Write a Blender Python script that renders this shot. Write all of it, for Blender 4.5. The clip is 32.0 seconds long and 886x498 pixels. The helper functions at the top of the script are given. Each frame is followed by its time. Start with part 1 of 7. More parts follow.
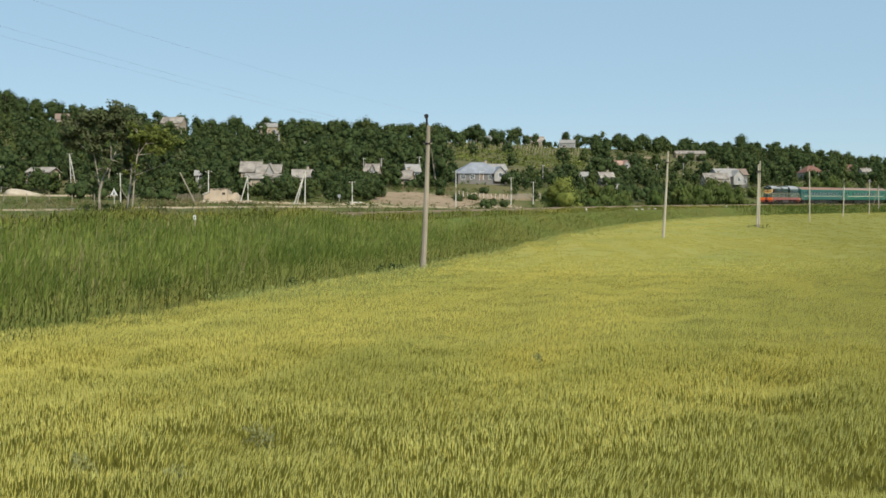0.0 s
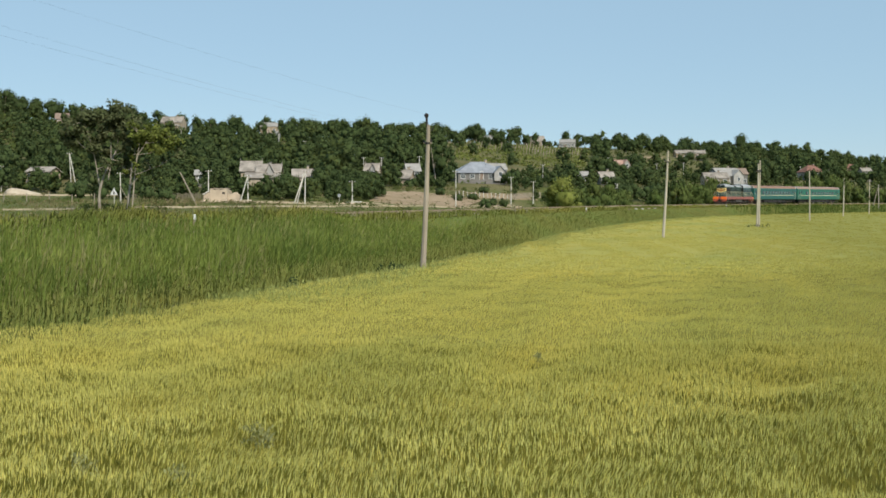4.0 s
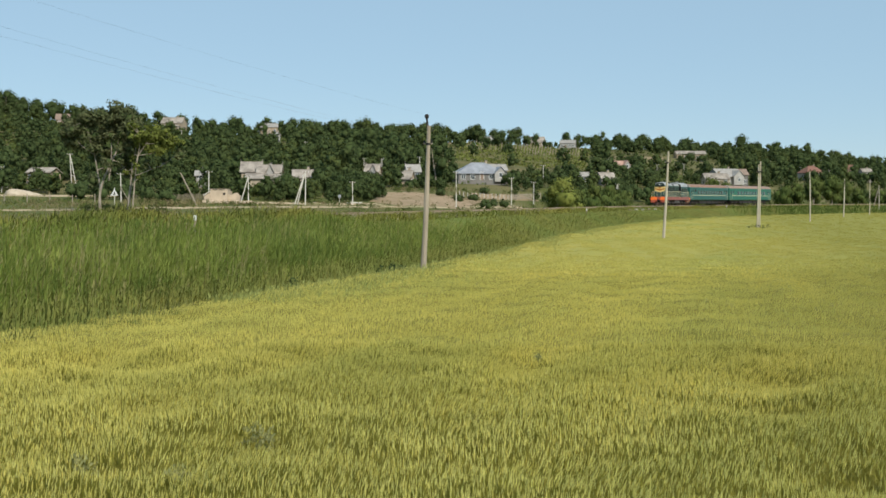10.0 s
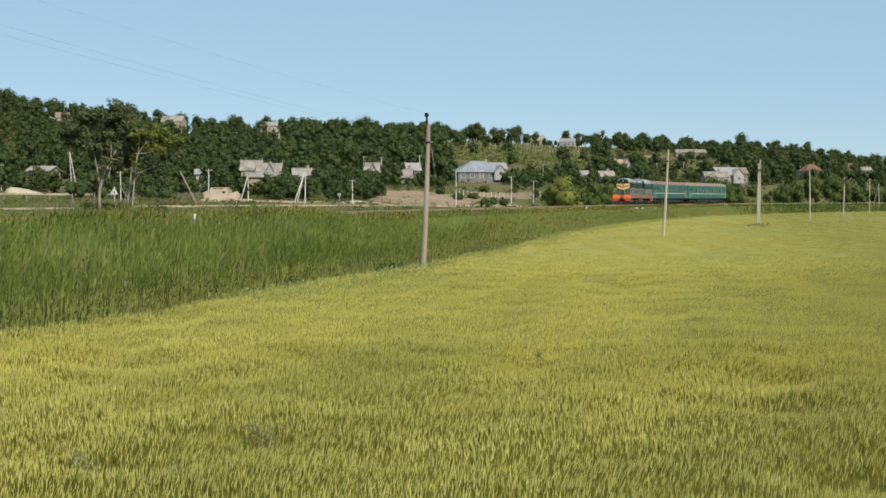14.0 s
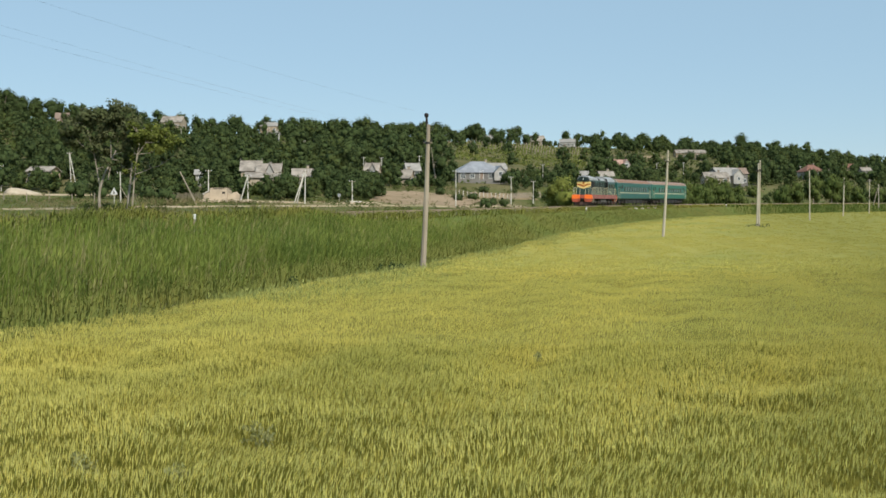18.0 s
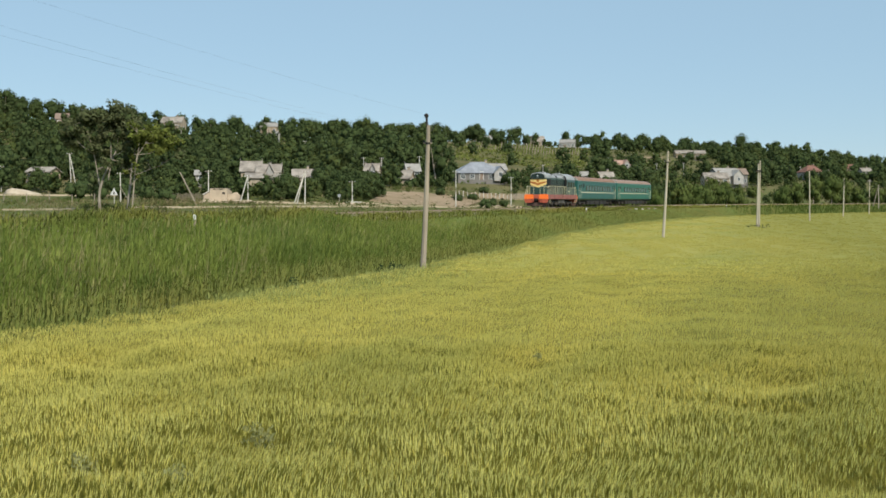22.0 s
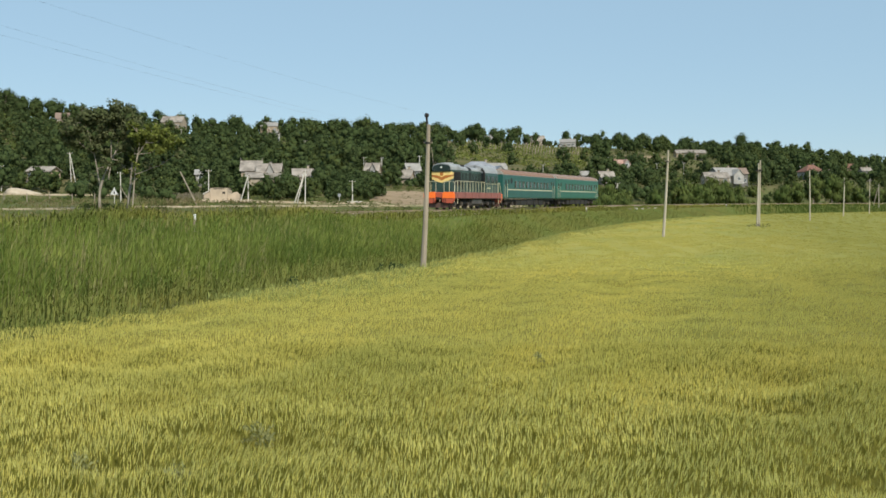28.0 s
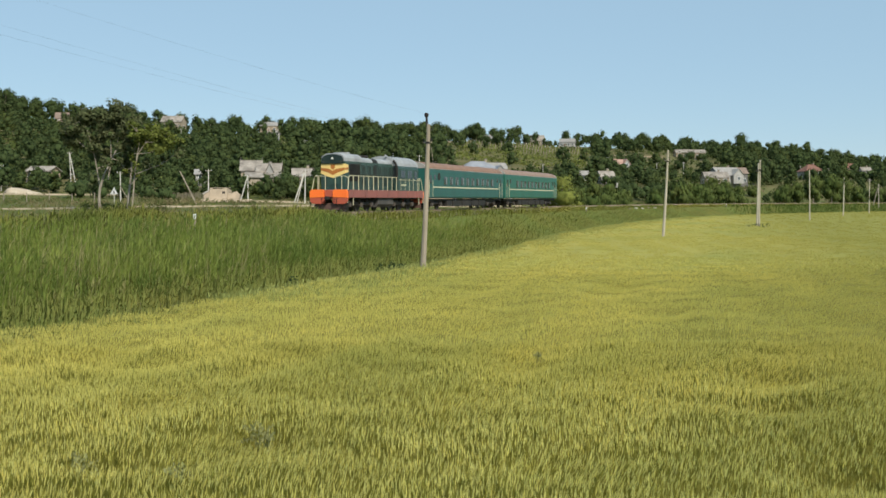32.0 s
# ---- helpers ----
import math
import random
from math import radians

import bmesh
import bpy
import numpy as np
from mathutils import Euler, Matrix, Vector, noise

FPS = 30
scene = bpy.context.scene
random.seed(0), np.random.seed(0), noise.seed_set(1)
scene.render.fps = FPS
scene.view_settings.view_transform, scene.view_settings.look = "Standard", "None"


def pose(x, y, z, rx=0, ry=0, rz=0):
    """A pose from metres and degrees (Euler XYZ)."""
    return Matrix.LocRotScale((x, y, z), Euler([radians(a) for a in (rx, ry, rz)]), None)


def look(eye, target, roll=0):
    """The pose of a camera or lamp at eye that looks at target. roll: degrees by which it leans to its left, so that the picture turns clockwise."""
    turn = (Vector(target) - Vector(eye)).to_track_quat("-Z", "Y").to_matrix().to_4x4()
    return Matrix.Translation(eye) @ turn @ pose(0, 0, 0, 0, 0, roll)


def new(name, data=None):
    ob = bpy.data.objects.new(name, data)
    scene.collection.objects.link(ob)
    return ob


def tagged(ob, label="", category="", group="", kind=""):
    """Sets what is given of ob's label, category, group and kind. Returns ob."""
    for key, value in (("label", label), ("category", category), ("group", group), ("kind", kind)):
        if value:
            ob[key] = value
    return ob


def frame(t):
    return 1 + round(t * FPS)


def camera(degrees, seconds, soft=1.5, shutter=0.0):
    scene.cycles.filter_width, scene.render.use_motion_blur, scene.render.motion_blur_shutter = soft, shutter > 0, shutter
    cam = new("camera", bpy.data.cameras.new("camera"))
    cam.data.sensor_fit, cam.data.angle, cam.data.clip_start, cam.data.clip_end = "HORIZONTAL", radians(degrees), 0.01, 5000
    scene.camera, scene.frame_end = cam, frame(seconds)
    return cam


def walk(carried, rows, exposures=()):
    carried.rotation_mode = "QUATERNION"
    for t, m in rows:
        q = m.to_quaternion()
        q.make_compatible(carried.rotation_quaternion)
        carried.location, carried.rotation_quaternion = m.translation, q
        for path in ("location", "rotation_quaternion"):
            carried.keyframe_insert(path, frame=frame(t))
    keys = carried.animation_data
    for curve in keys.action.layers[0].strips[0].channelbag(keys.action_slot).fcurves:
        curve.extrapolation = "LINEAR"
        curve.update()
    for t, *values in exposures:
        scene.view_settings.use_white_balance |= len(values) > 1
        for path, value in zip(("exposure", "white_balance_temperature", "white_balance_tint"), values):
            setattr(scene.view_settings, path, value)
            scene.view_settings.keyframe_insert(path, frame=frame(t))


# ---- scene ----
# ------------------------------------------------------------------ camera
CAM_Z = 3.8
FOCAL = 1930.0
cam = camera(2 * math.degrees(math.atan(784 / FOCAL)), 32.0, soft=1.6)
TILT = math.degrees(math.atan(87 / FOCAL))
# seconds, small shakes of the tripod head (tilt, pan) in hundredths of a degree
SHAKE = [(0, 3, 0), (1, 2, -2), (2, 0, 0), (3.5, 0, 0), (5.5, 3, 0), (6, 4, -2), (7, 2, 0), (8, 2, -2), (9, 3, 0), (10, 4, -2),
         (11, 1, 0), (12, -2, 0), (13, -4, 0), (14, -4, -1), (16.5, -3, 0), (17.5, -2, 0), (19, 0, 0), (20, 3, 0), (21, 3, 0),
         (22, 1, 0), (23, 1, -2), (24, 0, 0), (25, -2, 0), (27.5, 0, -2), (28.5, -3, 0), (30, -2, 0), (31, -3, 0), (32, -3, 0)]
walk(cam, [(t, pose(0, 0, CAM_Z, 90 - TILT + a * 0.01, 0, -b * 0.01)) for t, a, b in SHAKE], [(0, 0.0), (32, 0.0)])

# ------------------------------------------------------------------ light
SUN_AZ, SUN_EL = 150.0, 40.0      # compass degrees from +y towards +x, height
world = bpy.data.worlds.new("sky")
scene.world = world
world.use_nodes = True
wn = world.node_tree.nodes
sky = wn.new("ShaderNodeTexSky")
sky.sky_type, sky.sun_disc = "NISHITA", False
sky.sun_elevation, sky.sun_rotation = radians(SUN_EL), radians(SUN_AZ)
sky.air_density, sky.dust_density, sky.ozone_density, sky.altitude = 1.0, 0.0, 2.0, 1500
wn["Background"].inputs["Strength"].default_value = 0.105
veil = wn.new("ShaderNodeMix")          # summer haze evens out the blue
veil.data_type = "RGBA"
veil.inputs["Factor"].default_value = 0.70
veil.inputs["B"].default_value = (3.84, 5.76, 7.16, 1)
world.node_tree.links.new(sky.outputs["Color"], veil.inputs["A"])
world.node_tree.links.new(veil.outputs["Result"], wn["Background"].inputs["Color"])
sun = new("sun", bpy.data.lights.new("sun", "SUN"))
sun.data.energy, sun.data.angle, sun.data.color = 4.6, radians(0.5), (1.0, 0.94, 0.83)
_a, _e = radians(SUN_AZ), radians(SUN_EL)
sun.matrix_world = look((math.sin(_a) * math.cos(_e) * 50, math.cos(_a) * math.cos(_e) * 50, math.sin(_e) * 50), (0, 0, 0))

# ------------------------------------------------------------------ materials
MATS = {}
ROW_HEADING = 24.0      # compass degrees of the drill rows in the wheat


def mat(name, a, b=None, scale=4.0, rough=0.8, metal=0.0, bump=0.0, bump_scale=None, island=0.0, obj=0.0, big=None, big_scale=0.08,
        stretch=(1, 1, 1), translucent=0.0, spec=0.3, east=None, rows=0.0):
    """Two colours mixed by noise, a third in large patches, brightness varied per island or object."""
    if name in MATS:
        return MATS[name]
    m = bpy.data.materials.new(name)
    m.use_nodes = True
    nt = m.node_tree
    n, l = nt.nodes, nt.links
    bs = n["Principled BSDF"]
    bs.inputs["Roughness"].default_value, bs.inputs["Metallic"].default_value = rough, metal
    bs.inputs["Specular IOR Level"].default_value = 0.06 if island or big else spec
    co = n.new("ShaderNodeNewGeometry").outputs["Position"] if obj == 0 else n.new("ShaderNodeTexCoord").outputs["Object"]
    mp = n.new("ShaderNodeMapping")
    mp.inputs["Scale"].default_value = stretch
    if rows:            # patches drawn out along the drill rows, which follow the railway
        mp.vector_type = "TEXTURE"
        mp.inputs["Rotation"].default_value = (0, 0, radians(-ROW_HEADING))
        mp.inputs["Scale"].default_value = (1, rows, 1)
    l.new(co, mp.inputs["Vector"])
    co = mp.outputs["Vector"]
    nz = n.new("ShaderNodeTexNoise")
    nz.inputs["Scale"].default_value, nz.inputs["Detail"].default_value = scale, 6
    l.new(co, nz.inputs["Vector"])
    ramp = n.new("ShaderNodeMapRange")
    ramp.inputs["From Min"].default_value, ramp.inputs["From Max"].default_value = 0.3, 0.7
    l.new(nz.outputs["Fac"], ramp.inputs["Value"])
    mx = n.new("ShaderNodeMix")
    mx.data_type = "RGBA"
    mx.inputs["A"].default_value, mx.inputs["B"].default_value = (*a, 1), (*(b or a), 1)
    l.new(ramp.outputs["Result"], mx.inputs["Factor"])
    col = mx.outputs["Result"]
    if big:
        n2 = n.new("ShaderNodeTexNoise")
        n2.inputs["Scale"].default_value, n2.inputs["Detail"].default_value = big_scale, 4
        l.new(co, n2.inputs["Vector"])
        r2 = n.new("ShaderNodeMapRange")
        r2.inputs["From Min"].default_value, r2.inputs["From Max"].default_value = 0.42, 0.68
        l.new(n2.outputs["Fac"], r2.inputs["Value"])
        m2 = n.new("ShaderNodeMix")
        m2.data_type = "RGBA"
        m2.inputs["B"].default_value = (*big, 1)
        l.new(r2.outputs["Result"], m2.inputs["Factor"])
        l.new(col, m2.inputs["A"])
        col = m2.outputs["Result"]
    if east:            # the colour turns darker and slightly greener towards the east side of the field
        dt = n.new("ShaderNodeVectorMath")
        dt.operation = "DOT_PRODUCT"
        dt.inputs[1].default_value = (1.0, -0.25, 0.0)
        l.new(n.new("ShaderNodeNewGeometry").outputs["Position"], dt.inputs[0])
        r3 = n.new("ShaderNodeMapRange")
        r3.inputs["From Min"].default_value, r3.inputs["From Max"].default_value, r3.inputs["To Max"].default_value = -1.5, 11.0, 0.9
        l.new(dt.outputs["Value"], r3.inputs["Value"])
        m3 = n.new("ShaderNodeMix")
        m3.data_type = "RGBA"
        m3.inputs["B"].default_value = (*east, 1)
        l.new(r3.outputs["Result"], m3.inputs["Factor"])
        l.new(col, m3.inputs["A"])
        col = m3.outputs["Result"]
    if island or obj:
        src = n.new("ShaderNodeNewGeometry").outputs["Random Per Island"] if island else n.new("ShaderNodeObjectInfo").outputs["Random"]
        amt = island or obj
        vr = n.new("ShaderNodeMapRange")
        vr.inputs["To Min"].default_value, vr.inputs["To Max"].default_value = 1 - amt, 1 + amt
        l.new(src, vr.inputs["Value"])
        hs = n.new("ShaderNodeHueSaturation")
        l.new(vr.outputs["Result"], hs.inputs["Value"])
        l.new(col, hs.inputs["Color"])
        col = hs.outputs["Color"]
    l.new(col, bs.inputs["Base Color"])
    if bump:
        nb = n.new("ShaderNodeTexNoise")
        nb.inputs["Scale"].default_value, nb.inputs["Detail"].default_value = bump_scale or scale * 3, 5
        l.new(co, nb.inputs["Vector"])
        bp = n.new("ShaderNodeBump")
        bp.inputs["Strength"].default_value, bp.inputs["Distance"].default_value = min(1.0, bump), 0.05
        l.new(nb.outputs["Fac"], bp.inputs["Height"])
        l.new(bp.outputs["Normal"], bs.inputs["Normal"])
    if translucent:
        tr = n.new("ShaderNodeBsdfTranslucent")
        l.new(col, tr.inputs["Color"])
        ms = n.new("ShaderNodeMixShader")
        ms.inputs["Fac"].default_value = translucent
        l.new(bs.outputs["BSDF"], ms.inputs[1])
        l.new(tr.outputs["BSDF"], ms.inputs[2])
        l.new(ms.outputs["Shader"], n["Material Output"].inputs["Surface"])
    MATS[name] = m
    return m


GRASS = mat("meadow_grass", (0.072, 0.098, 0.026), (0.122, 0.122, 0.043), 0.5, 0.9, bump=0.6, bump_scale=3, big=(0.16, 0.138, 0.064), big_scale=0.07)
SOIL = mat("field_soil", (0.15, 0.15, 0.035), (0.19, 0.175, 0.05), 1.5, 0.95, bump=0.5)
HILL = mat("hillside_grass", (0.080, 0.088, 0.030), (0.135, 0.125, 0.050), 0.12, 0.95, bump=0.5, bump_scale=0.8, big=(0.165, 0.14, 0.068), big_scale=0.05)
SAND = mat("sandy_dirt", (0.40, 0.30, 0.195), (0.52, 0.41, 0.28), 0.5, 0.95, bump=0.4, bump_scale=4, big=(0.18, 0.17, 0.075), big_scale=0.14)
BROWN = mat("bare_brown_soil", (0.27, 0.195, 0.120), (0.36, 0.27, 0.18), 0.4, 0.95, bump=0.4, bump_scale=3, big=(0.25, 0.19, 0.115), big_scale=0.15)
BANK = mat("bank_grass", (0.10, 0.118, 0.028), (0.155, 0.15, 0.038), 0.5, 0.95, bump=0.7, bump_scale=5, big=(0.12, 0.16, 0.04), big_scale=0.1)
BALLAST = mat("track_ballast", (0.225, 0.195, 0.145), (0.33, 0.285, 0.215), 9.0, 0.95, bump=0.8, bump_scale=14)
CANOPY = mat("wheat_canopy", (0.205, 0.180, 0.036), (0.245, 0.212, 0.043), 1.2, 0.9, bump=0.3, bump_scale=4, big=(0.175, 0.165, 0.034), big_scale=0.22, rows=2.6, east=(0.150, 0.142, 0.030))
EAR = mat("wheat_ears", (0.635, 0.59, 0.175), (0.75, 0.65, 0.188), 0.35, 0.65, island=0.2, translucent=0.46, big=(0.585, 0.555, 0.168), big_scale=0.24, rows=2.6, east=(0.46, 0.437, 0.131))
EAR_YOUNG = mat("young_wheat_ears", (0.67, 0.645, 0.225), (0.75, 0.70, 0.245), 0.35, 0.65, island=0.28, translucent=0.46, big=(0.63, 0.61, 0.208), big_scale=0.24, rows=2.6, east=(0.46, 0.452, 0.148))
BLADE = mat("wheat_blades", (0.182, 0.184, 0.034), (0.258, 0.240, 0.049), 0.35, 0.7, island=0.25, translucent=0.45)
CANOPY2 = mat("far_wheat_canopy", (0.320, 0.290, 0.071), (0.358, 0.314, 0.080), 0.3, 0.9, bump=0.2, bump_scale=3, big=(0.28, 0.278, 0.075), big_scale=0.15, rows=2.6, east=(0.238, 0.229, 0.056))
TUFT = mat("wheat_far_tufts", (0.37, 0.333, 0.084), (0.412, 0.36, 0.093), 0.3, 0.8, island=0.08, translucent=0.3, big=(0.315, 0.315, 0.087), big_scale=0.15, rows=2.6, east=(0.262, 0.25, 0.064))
REED = mat("reed_leaves", (0.165, 0.218, 0.043), (0.255, 0.292, 0.068), 0.3, 0.6, island=0.2, translucent=0.35, big=(0.108, 0.155, 0.034), big_scale=0.32)
DRYREED = mat("dry_reed_stems", (0.30, 0.275, 0.12), (0.235, 0.235, 0.085), 0.5, 0.8, island=0.3, translucent=0.2)
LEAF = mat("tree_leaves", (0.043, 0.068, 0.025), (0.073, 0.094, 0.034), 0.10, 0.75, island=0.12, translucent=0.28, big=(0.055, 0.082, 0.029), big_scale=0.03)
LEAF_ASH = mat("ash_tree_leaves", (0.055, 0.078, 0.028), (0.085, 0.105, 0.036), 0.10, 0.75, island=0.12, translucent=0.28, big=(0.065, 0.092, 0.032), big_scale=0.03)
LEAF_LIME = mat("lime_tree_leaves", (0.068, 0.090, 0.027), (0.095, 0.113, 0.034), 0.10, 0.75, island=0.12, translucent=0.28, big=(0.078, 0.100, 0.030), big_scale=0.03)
LEAF2 = mat("light_tree_leaves", (0.135, 0.165, 0.036), (0.19, 0.208, 0.050), 0.3, 0.7, island=0.35, translucent=0.3)
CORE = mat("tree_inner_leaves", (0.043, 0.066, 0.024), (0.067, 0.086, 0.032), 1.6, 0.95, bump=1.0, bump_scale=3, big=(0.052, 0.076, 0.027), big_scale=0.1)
BARK = mat("tree_bark", (0.22, 0.18, 0.13), (0.36, 0.31, 0.24), 3.0, 0.9, bump=0.6, stretch=(3, 3, 0.5))
PALEBARK = mat("pale_poplar_bark", (0.20, 0.168, 0.130), (0.35, 0.305, 0.245), 2.0, 0.85, bump=0.4, stretch=(3, 3, 0.5))
CONCRETE = mat("weathered_concrete", (0.225, 0.187, 0.140), (0.345, 0.295, 0.225), 2.0, 0.85, bump=0.3, bump_scale=20, stretch=(1, 1, 0.3), obj=0.12)
PALECON = mat("pale_weathered_concrete", (0.36, 0.315, 0.24), (0.48, 0.43, 0.34), 2.0, 0.85, bump=0.3, bump_scale=20, stretch=(1, 1, 0.3), obj=0.1)
POLEWOOD = mat("grey_pole_wood", (0.24, 0.20, 0.15), (0.36, 0.31, 0.24), 3.0, 0.9, bump=0.4, stretch=(4, 4, 0.3), obj=0.1)
STEEL = mat("rusty_rail_steel", (0.13, 0.09, 0.07), (0.2, 0.14, 0.1), 5.0, 0.6, metal=0.6)


# ------------------------------------------------------------------ mesh helpers
class Geo:
    """Collects polygons for one mesh."""

    def __init__(self):
        self.v, self.f = [], []

    def add(self, verts, faces):
        k = len(self.v)
        self.v.extend([tuple(p) for p in verts])
        self.f.extend([tuple(i + k for i in f) for f in faces])
        return self

    def box(self, x0, x1, y0, y1, z0, z1, c=0.0):
        if c <= 0:
            return self.add([(x, y, z) for z in (z0, z1) for x, y in ((x0, y0), (x1, y0), (x1, y1), (x0, y1))],
                            [(3, 2, 1, 0), (4, 5, 6, 7), (0, 1, 5, 4), (1, 2, 6, 5), (2, 3, 7, 6), (3, 0, 4, 7)])
        r = [(x0 + c, y0), (x1 - c, y0), (x1, y0 + c), (x1, y1 - c), (x1 - c, y1), (x0 + c, y1), (x0, y1 - c), (x0, y0 + c)]
        i = [(x0 + c, y0 + c), (x1 - c, y0 + c), (x1 - c, y0 + c), (x1 - c, y1 - c), (x1 - c, y1 - c), (x0 + c, y1 - c), (x0 + c, y1 - c), (x0 + c, y0 + c)]
        rings = [[(*p, z0) for p in i], [(*p, z0 + c) for p in r], [(*p, z1 - c) for p in r], [(*p, z1) for p in i]]
        return self.loft(rings)

    def loft(self, rings, cap=True, closed=True):
        n = len(rings[0])
        f = []
        for j in range(len(rings) - 1):
            for i in range(n if closed else n - 1):
                a, b = i, (i + 1) % n
                f.append((j * n + a, j * n + b, (j + 1) * n + b, (j + 1) * n + a))
        if cap:
            f.append(tuple(range(n))[::-1])
            f.append(tuple((len(rings) - 1) * n + i for i in range(n)))
        return self.add([p for r in rings for p in r], f)

    def rod(self, a, b, r0, r1=None, n=6):
        a, b = Vector(a), Vector(b)
        r1 = r0 if r1 is None else r1
        q = (b - a).to_track_quat("Z", "Y")
        ring = lambda c, r: [tuple(c + q @ Vector((r * math.cos(2 * math.pi * i / n), r * math.sin(2 * math.pi * i / n), 0))) for i in range(n)]
        return self.loft([ring(a, r0), ring(b, r1)])

    def path(self, pts, r0, r1=None, n=6):
        pts = [Vector(p) for p in pts]
        r1 = r0 if r1 is None else r1
        rings = []
        for i, p in enumerate(pts):
            d = (pts[min(i + 1, len(pts) - 1)] - pts[max(i - 1, 0)])
            q = d.to_track_quat("Z", "Y")
            r = r0 + (r1 - r0) * i / (len(pts) - 1)
            rings.append([tuple(p + q @ Vector((r * math.cos(2 * math.pi * k / n), r * math.sin(2 * math.pi * k / n), 0))) for k in range(n)])
        return self.loft(rings)

    def prism(self, outline, axis, lo, hi):
        """An outline of two coordinates drawn out along an axis."""
        put = {"x": lambda p, d: (d, p[0], p[1]), "y": lambda p, d: (p[0], d, p[1]), "z": lambda p, d: (p[0], p[1], d)}[axis]
        return self.loft([[put(p, lo) for p in outline], [put(p, hi) for p in outline]])

    def mesh(self, name, *mats):
        me = bpy.data.meshes.new(name)
        me.from_pydata(self.v, [], self.f)
        for m in mats:
            me.materials.append(m)
        bm = bmesh.new()
        bm.from_mesh(me)
        bmesh.ops.recalc_face_normals(bm, faces=bm.faces)
        bm.to_mesh(me)
        bm.free()
        return me


def part(name, geo, material, parent=None, label="", at=None, smooth=False):
    me = geo if isinstance(geo, bpy.types.Mesh) else geo.mesh(name, material)
    ob = new(name, me)
    if parent:
        ob.parent = parent
    if at is not None:
        ob.matrix_basis = at
    if label:
        ob["label"] = label
    if smooth:
        me.polygons.foreach_set("use_smooth", [True] * len(me.polygons))
    return ob


def thing(name, label, category, m=None, group="", kind=""):
    ob = new(name)
    ob.empty_display_size = 0.2
    if m is not None:
        ob.matrix_basis = m
    return tagged(ob, label, category, group, kind)


def quads(name, V, material, idx=None, mats=(), normals=None):
    """A mesh of loose quads or triangles from an array (n, 4 or 3, 3). normals: one for each, to round off a crown of leaves."""
    n, c = V.shape[:2]
    me = bpy.data.meshes.new(name)
    me.vertices.add(n * c)
    me.vertices.foreach_set("co", np.ascontiguousarray(V, np.float32).ravel())
    me.loops.add(n * c)
    me.loops.foreach_set("vertex_index", np.arange(n * c, dtype=np.int32))
    me.polygons.add(n)
    me.polygons.foreach_set("loop_start", np.arange(0, n * c, c, dtype=np.int32))
    me.polygons.foreach_set("loop_total", np.full(n, c, np.int32))
    for mm in (mats or (material,)):
        me.materials.append(mm)
    if idx is not None:
        me.polygons.foreach_set("material_index", np.ascontiguousarray(idx, np.int32))
    if normals is not None:
        me.attributes.new("custom_normal", "FLOAT_VECTOR", "POINT").data.foreach_set("vector", (normals if normals.ndim == 3 else np.repeat(normals, c, axis=0)).astype(np.float32).ravel())
    me.update(calc_edges=True)
    return me


RNG = np.random.default_rng(7)


def smooth_noise(x, y, scale, seed=0):
    """Cheap rolling noise in -1..1 from sines."""
    r = np.random.default_rng(seed)
    out = 0
    for k in range(5):
        a, ph = r.uniform(0, 2 * math.pi), r.uniform(0, 6.28)
        w = 2 * math.pi / scale * r.uniform(0.6, 1.9)
        out = out + np.sin((x * math.cos(a) + y * math.sin(a)) * w + ph)
    return out / 3.2


# ------------------------------------------------------------------ the line of the railway
RAIL_Z = 2.84
_s = np.arange(-160.0, 700.0, 1.0)
_k = np.radians(np.interp(_s, [-20, 55, 130, 205, 280, 420, 700], [20.66, 19.18, 24.70, 41.14, 49.90, 55.0, 58.0]))
_w = np.hanning(61)
_k = np.convolve(np.pad(_k, 30, mode="edge"), _w / _w.sum(), "valid")
_x, _y = np.cumsum(np.sin(_k)), np.cumsum(np.cos(_k))
_x, _y = _x - _x[160] - 8.95, _y - _y[160] + 81.72


def track(s, off=0.0):
    """Place (x, y) at s metres along the line, off metres towards the field, and the heading."""
    h = np.interp(s, _s, _k)
    return np.interp(s, _s, _x) + off * np.cos(h), np.interp(s, _s, _y) - off * np.sin(h), h


def beside(x, y):
    """Distance from the line (field side positive) and the place along it."""
    x, y = np.asarray(x, float), np.asarray(y, float)
    X, Y, K, S = _x[::4], _y[::4], _k[::4], _s[::4]
    sh = x.shape
    xf, yf = x.ravel(), y.ravel()
    dd, ss = np.empty(len(xf)), np.empty(len(xf))
    for i in range(0, len(xf), 20000):
        a, b = xf[i:i + 20000, None] - X, yf[i:i + 20000, None] - Y
        j = np.argmin(a * a + b * b, axis=1)
        r = np.arange(len(j))
        dd[i:i + 20000] = a[r, j] * np.cos(K[j]) - b[r, j] * np.sin(K[j])
        ss[i:i + 20000] = S[j]
    return dd.reshape(sh), ss.reshape(sh)


def edge_off(s):
    """How far the wheat's edge lies from the line."""
    return np.interp(s, [-160, -30, 0, 25, 60, 110, 700], [17.1, 17.1, 15.0, 11.5, 9.5, 8.1, 6.8])


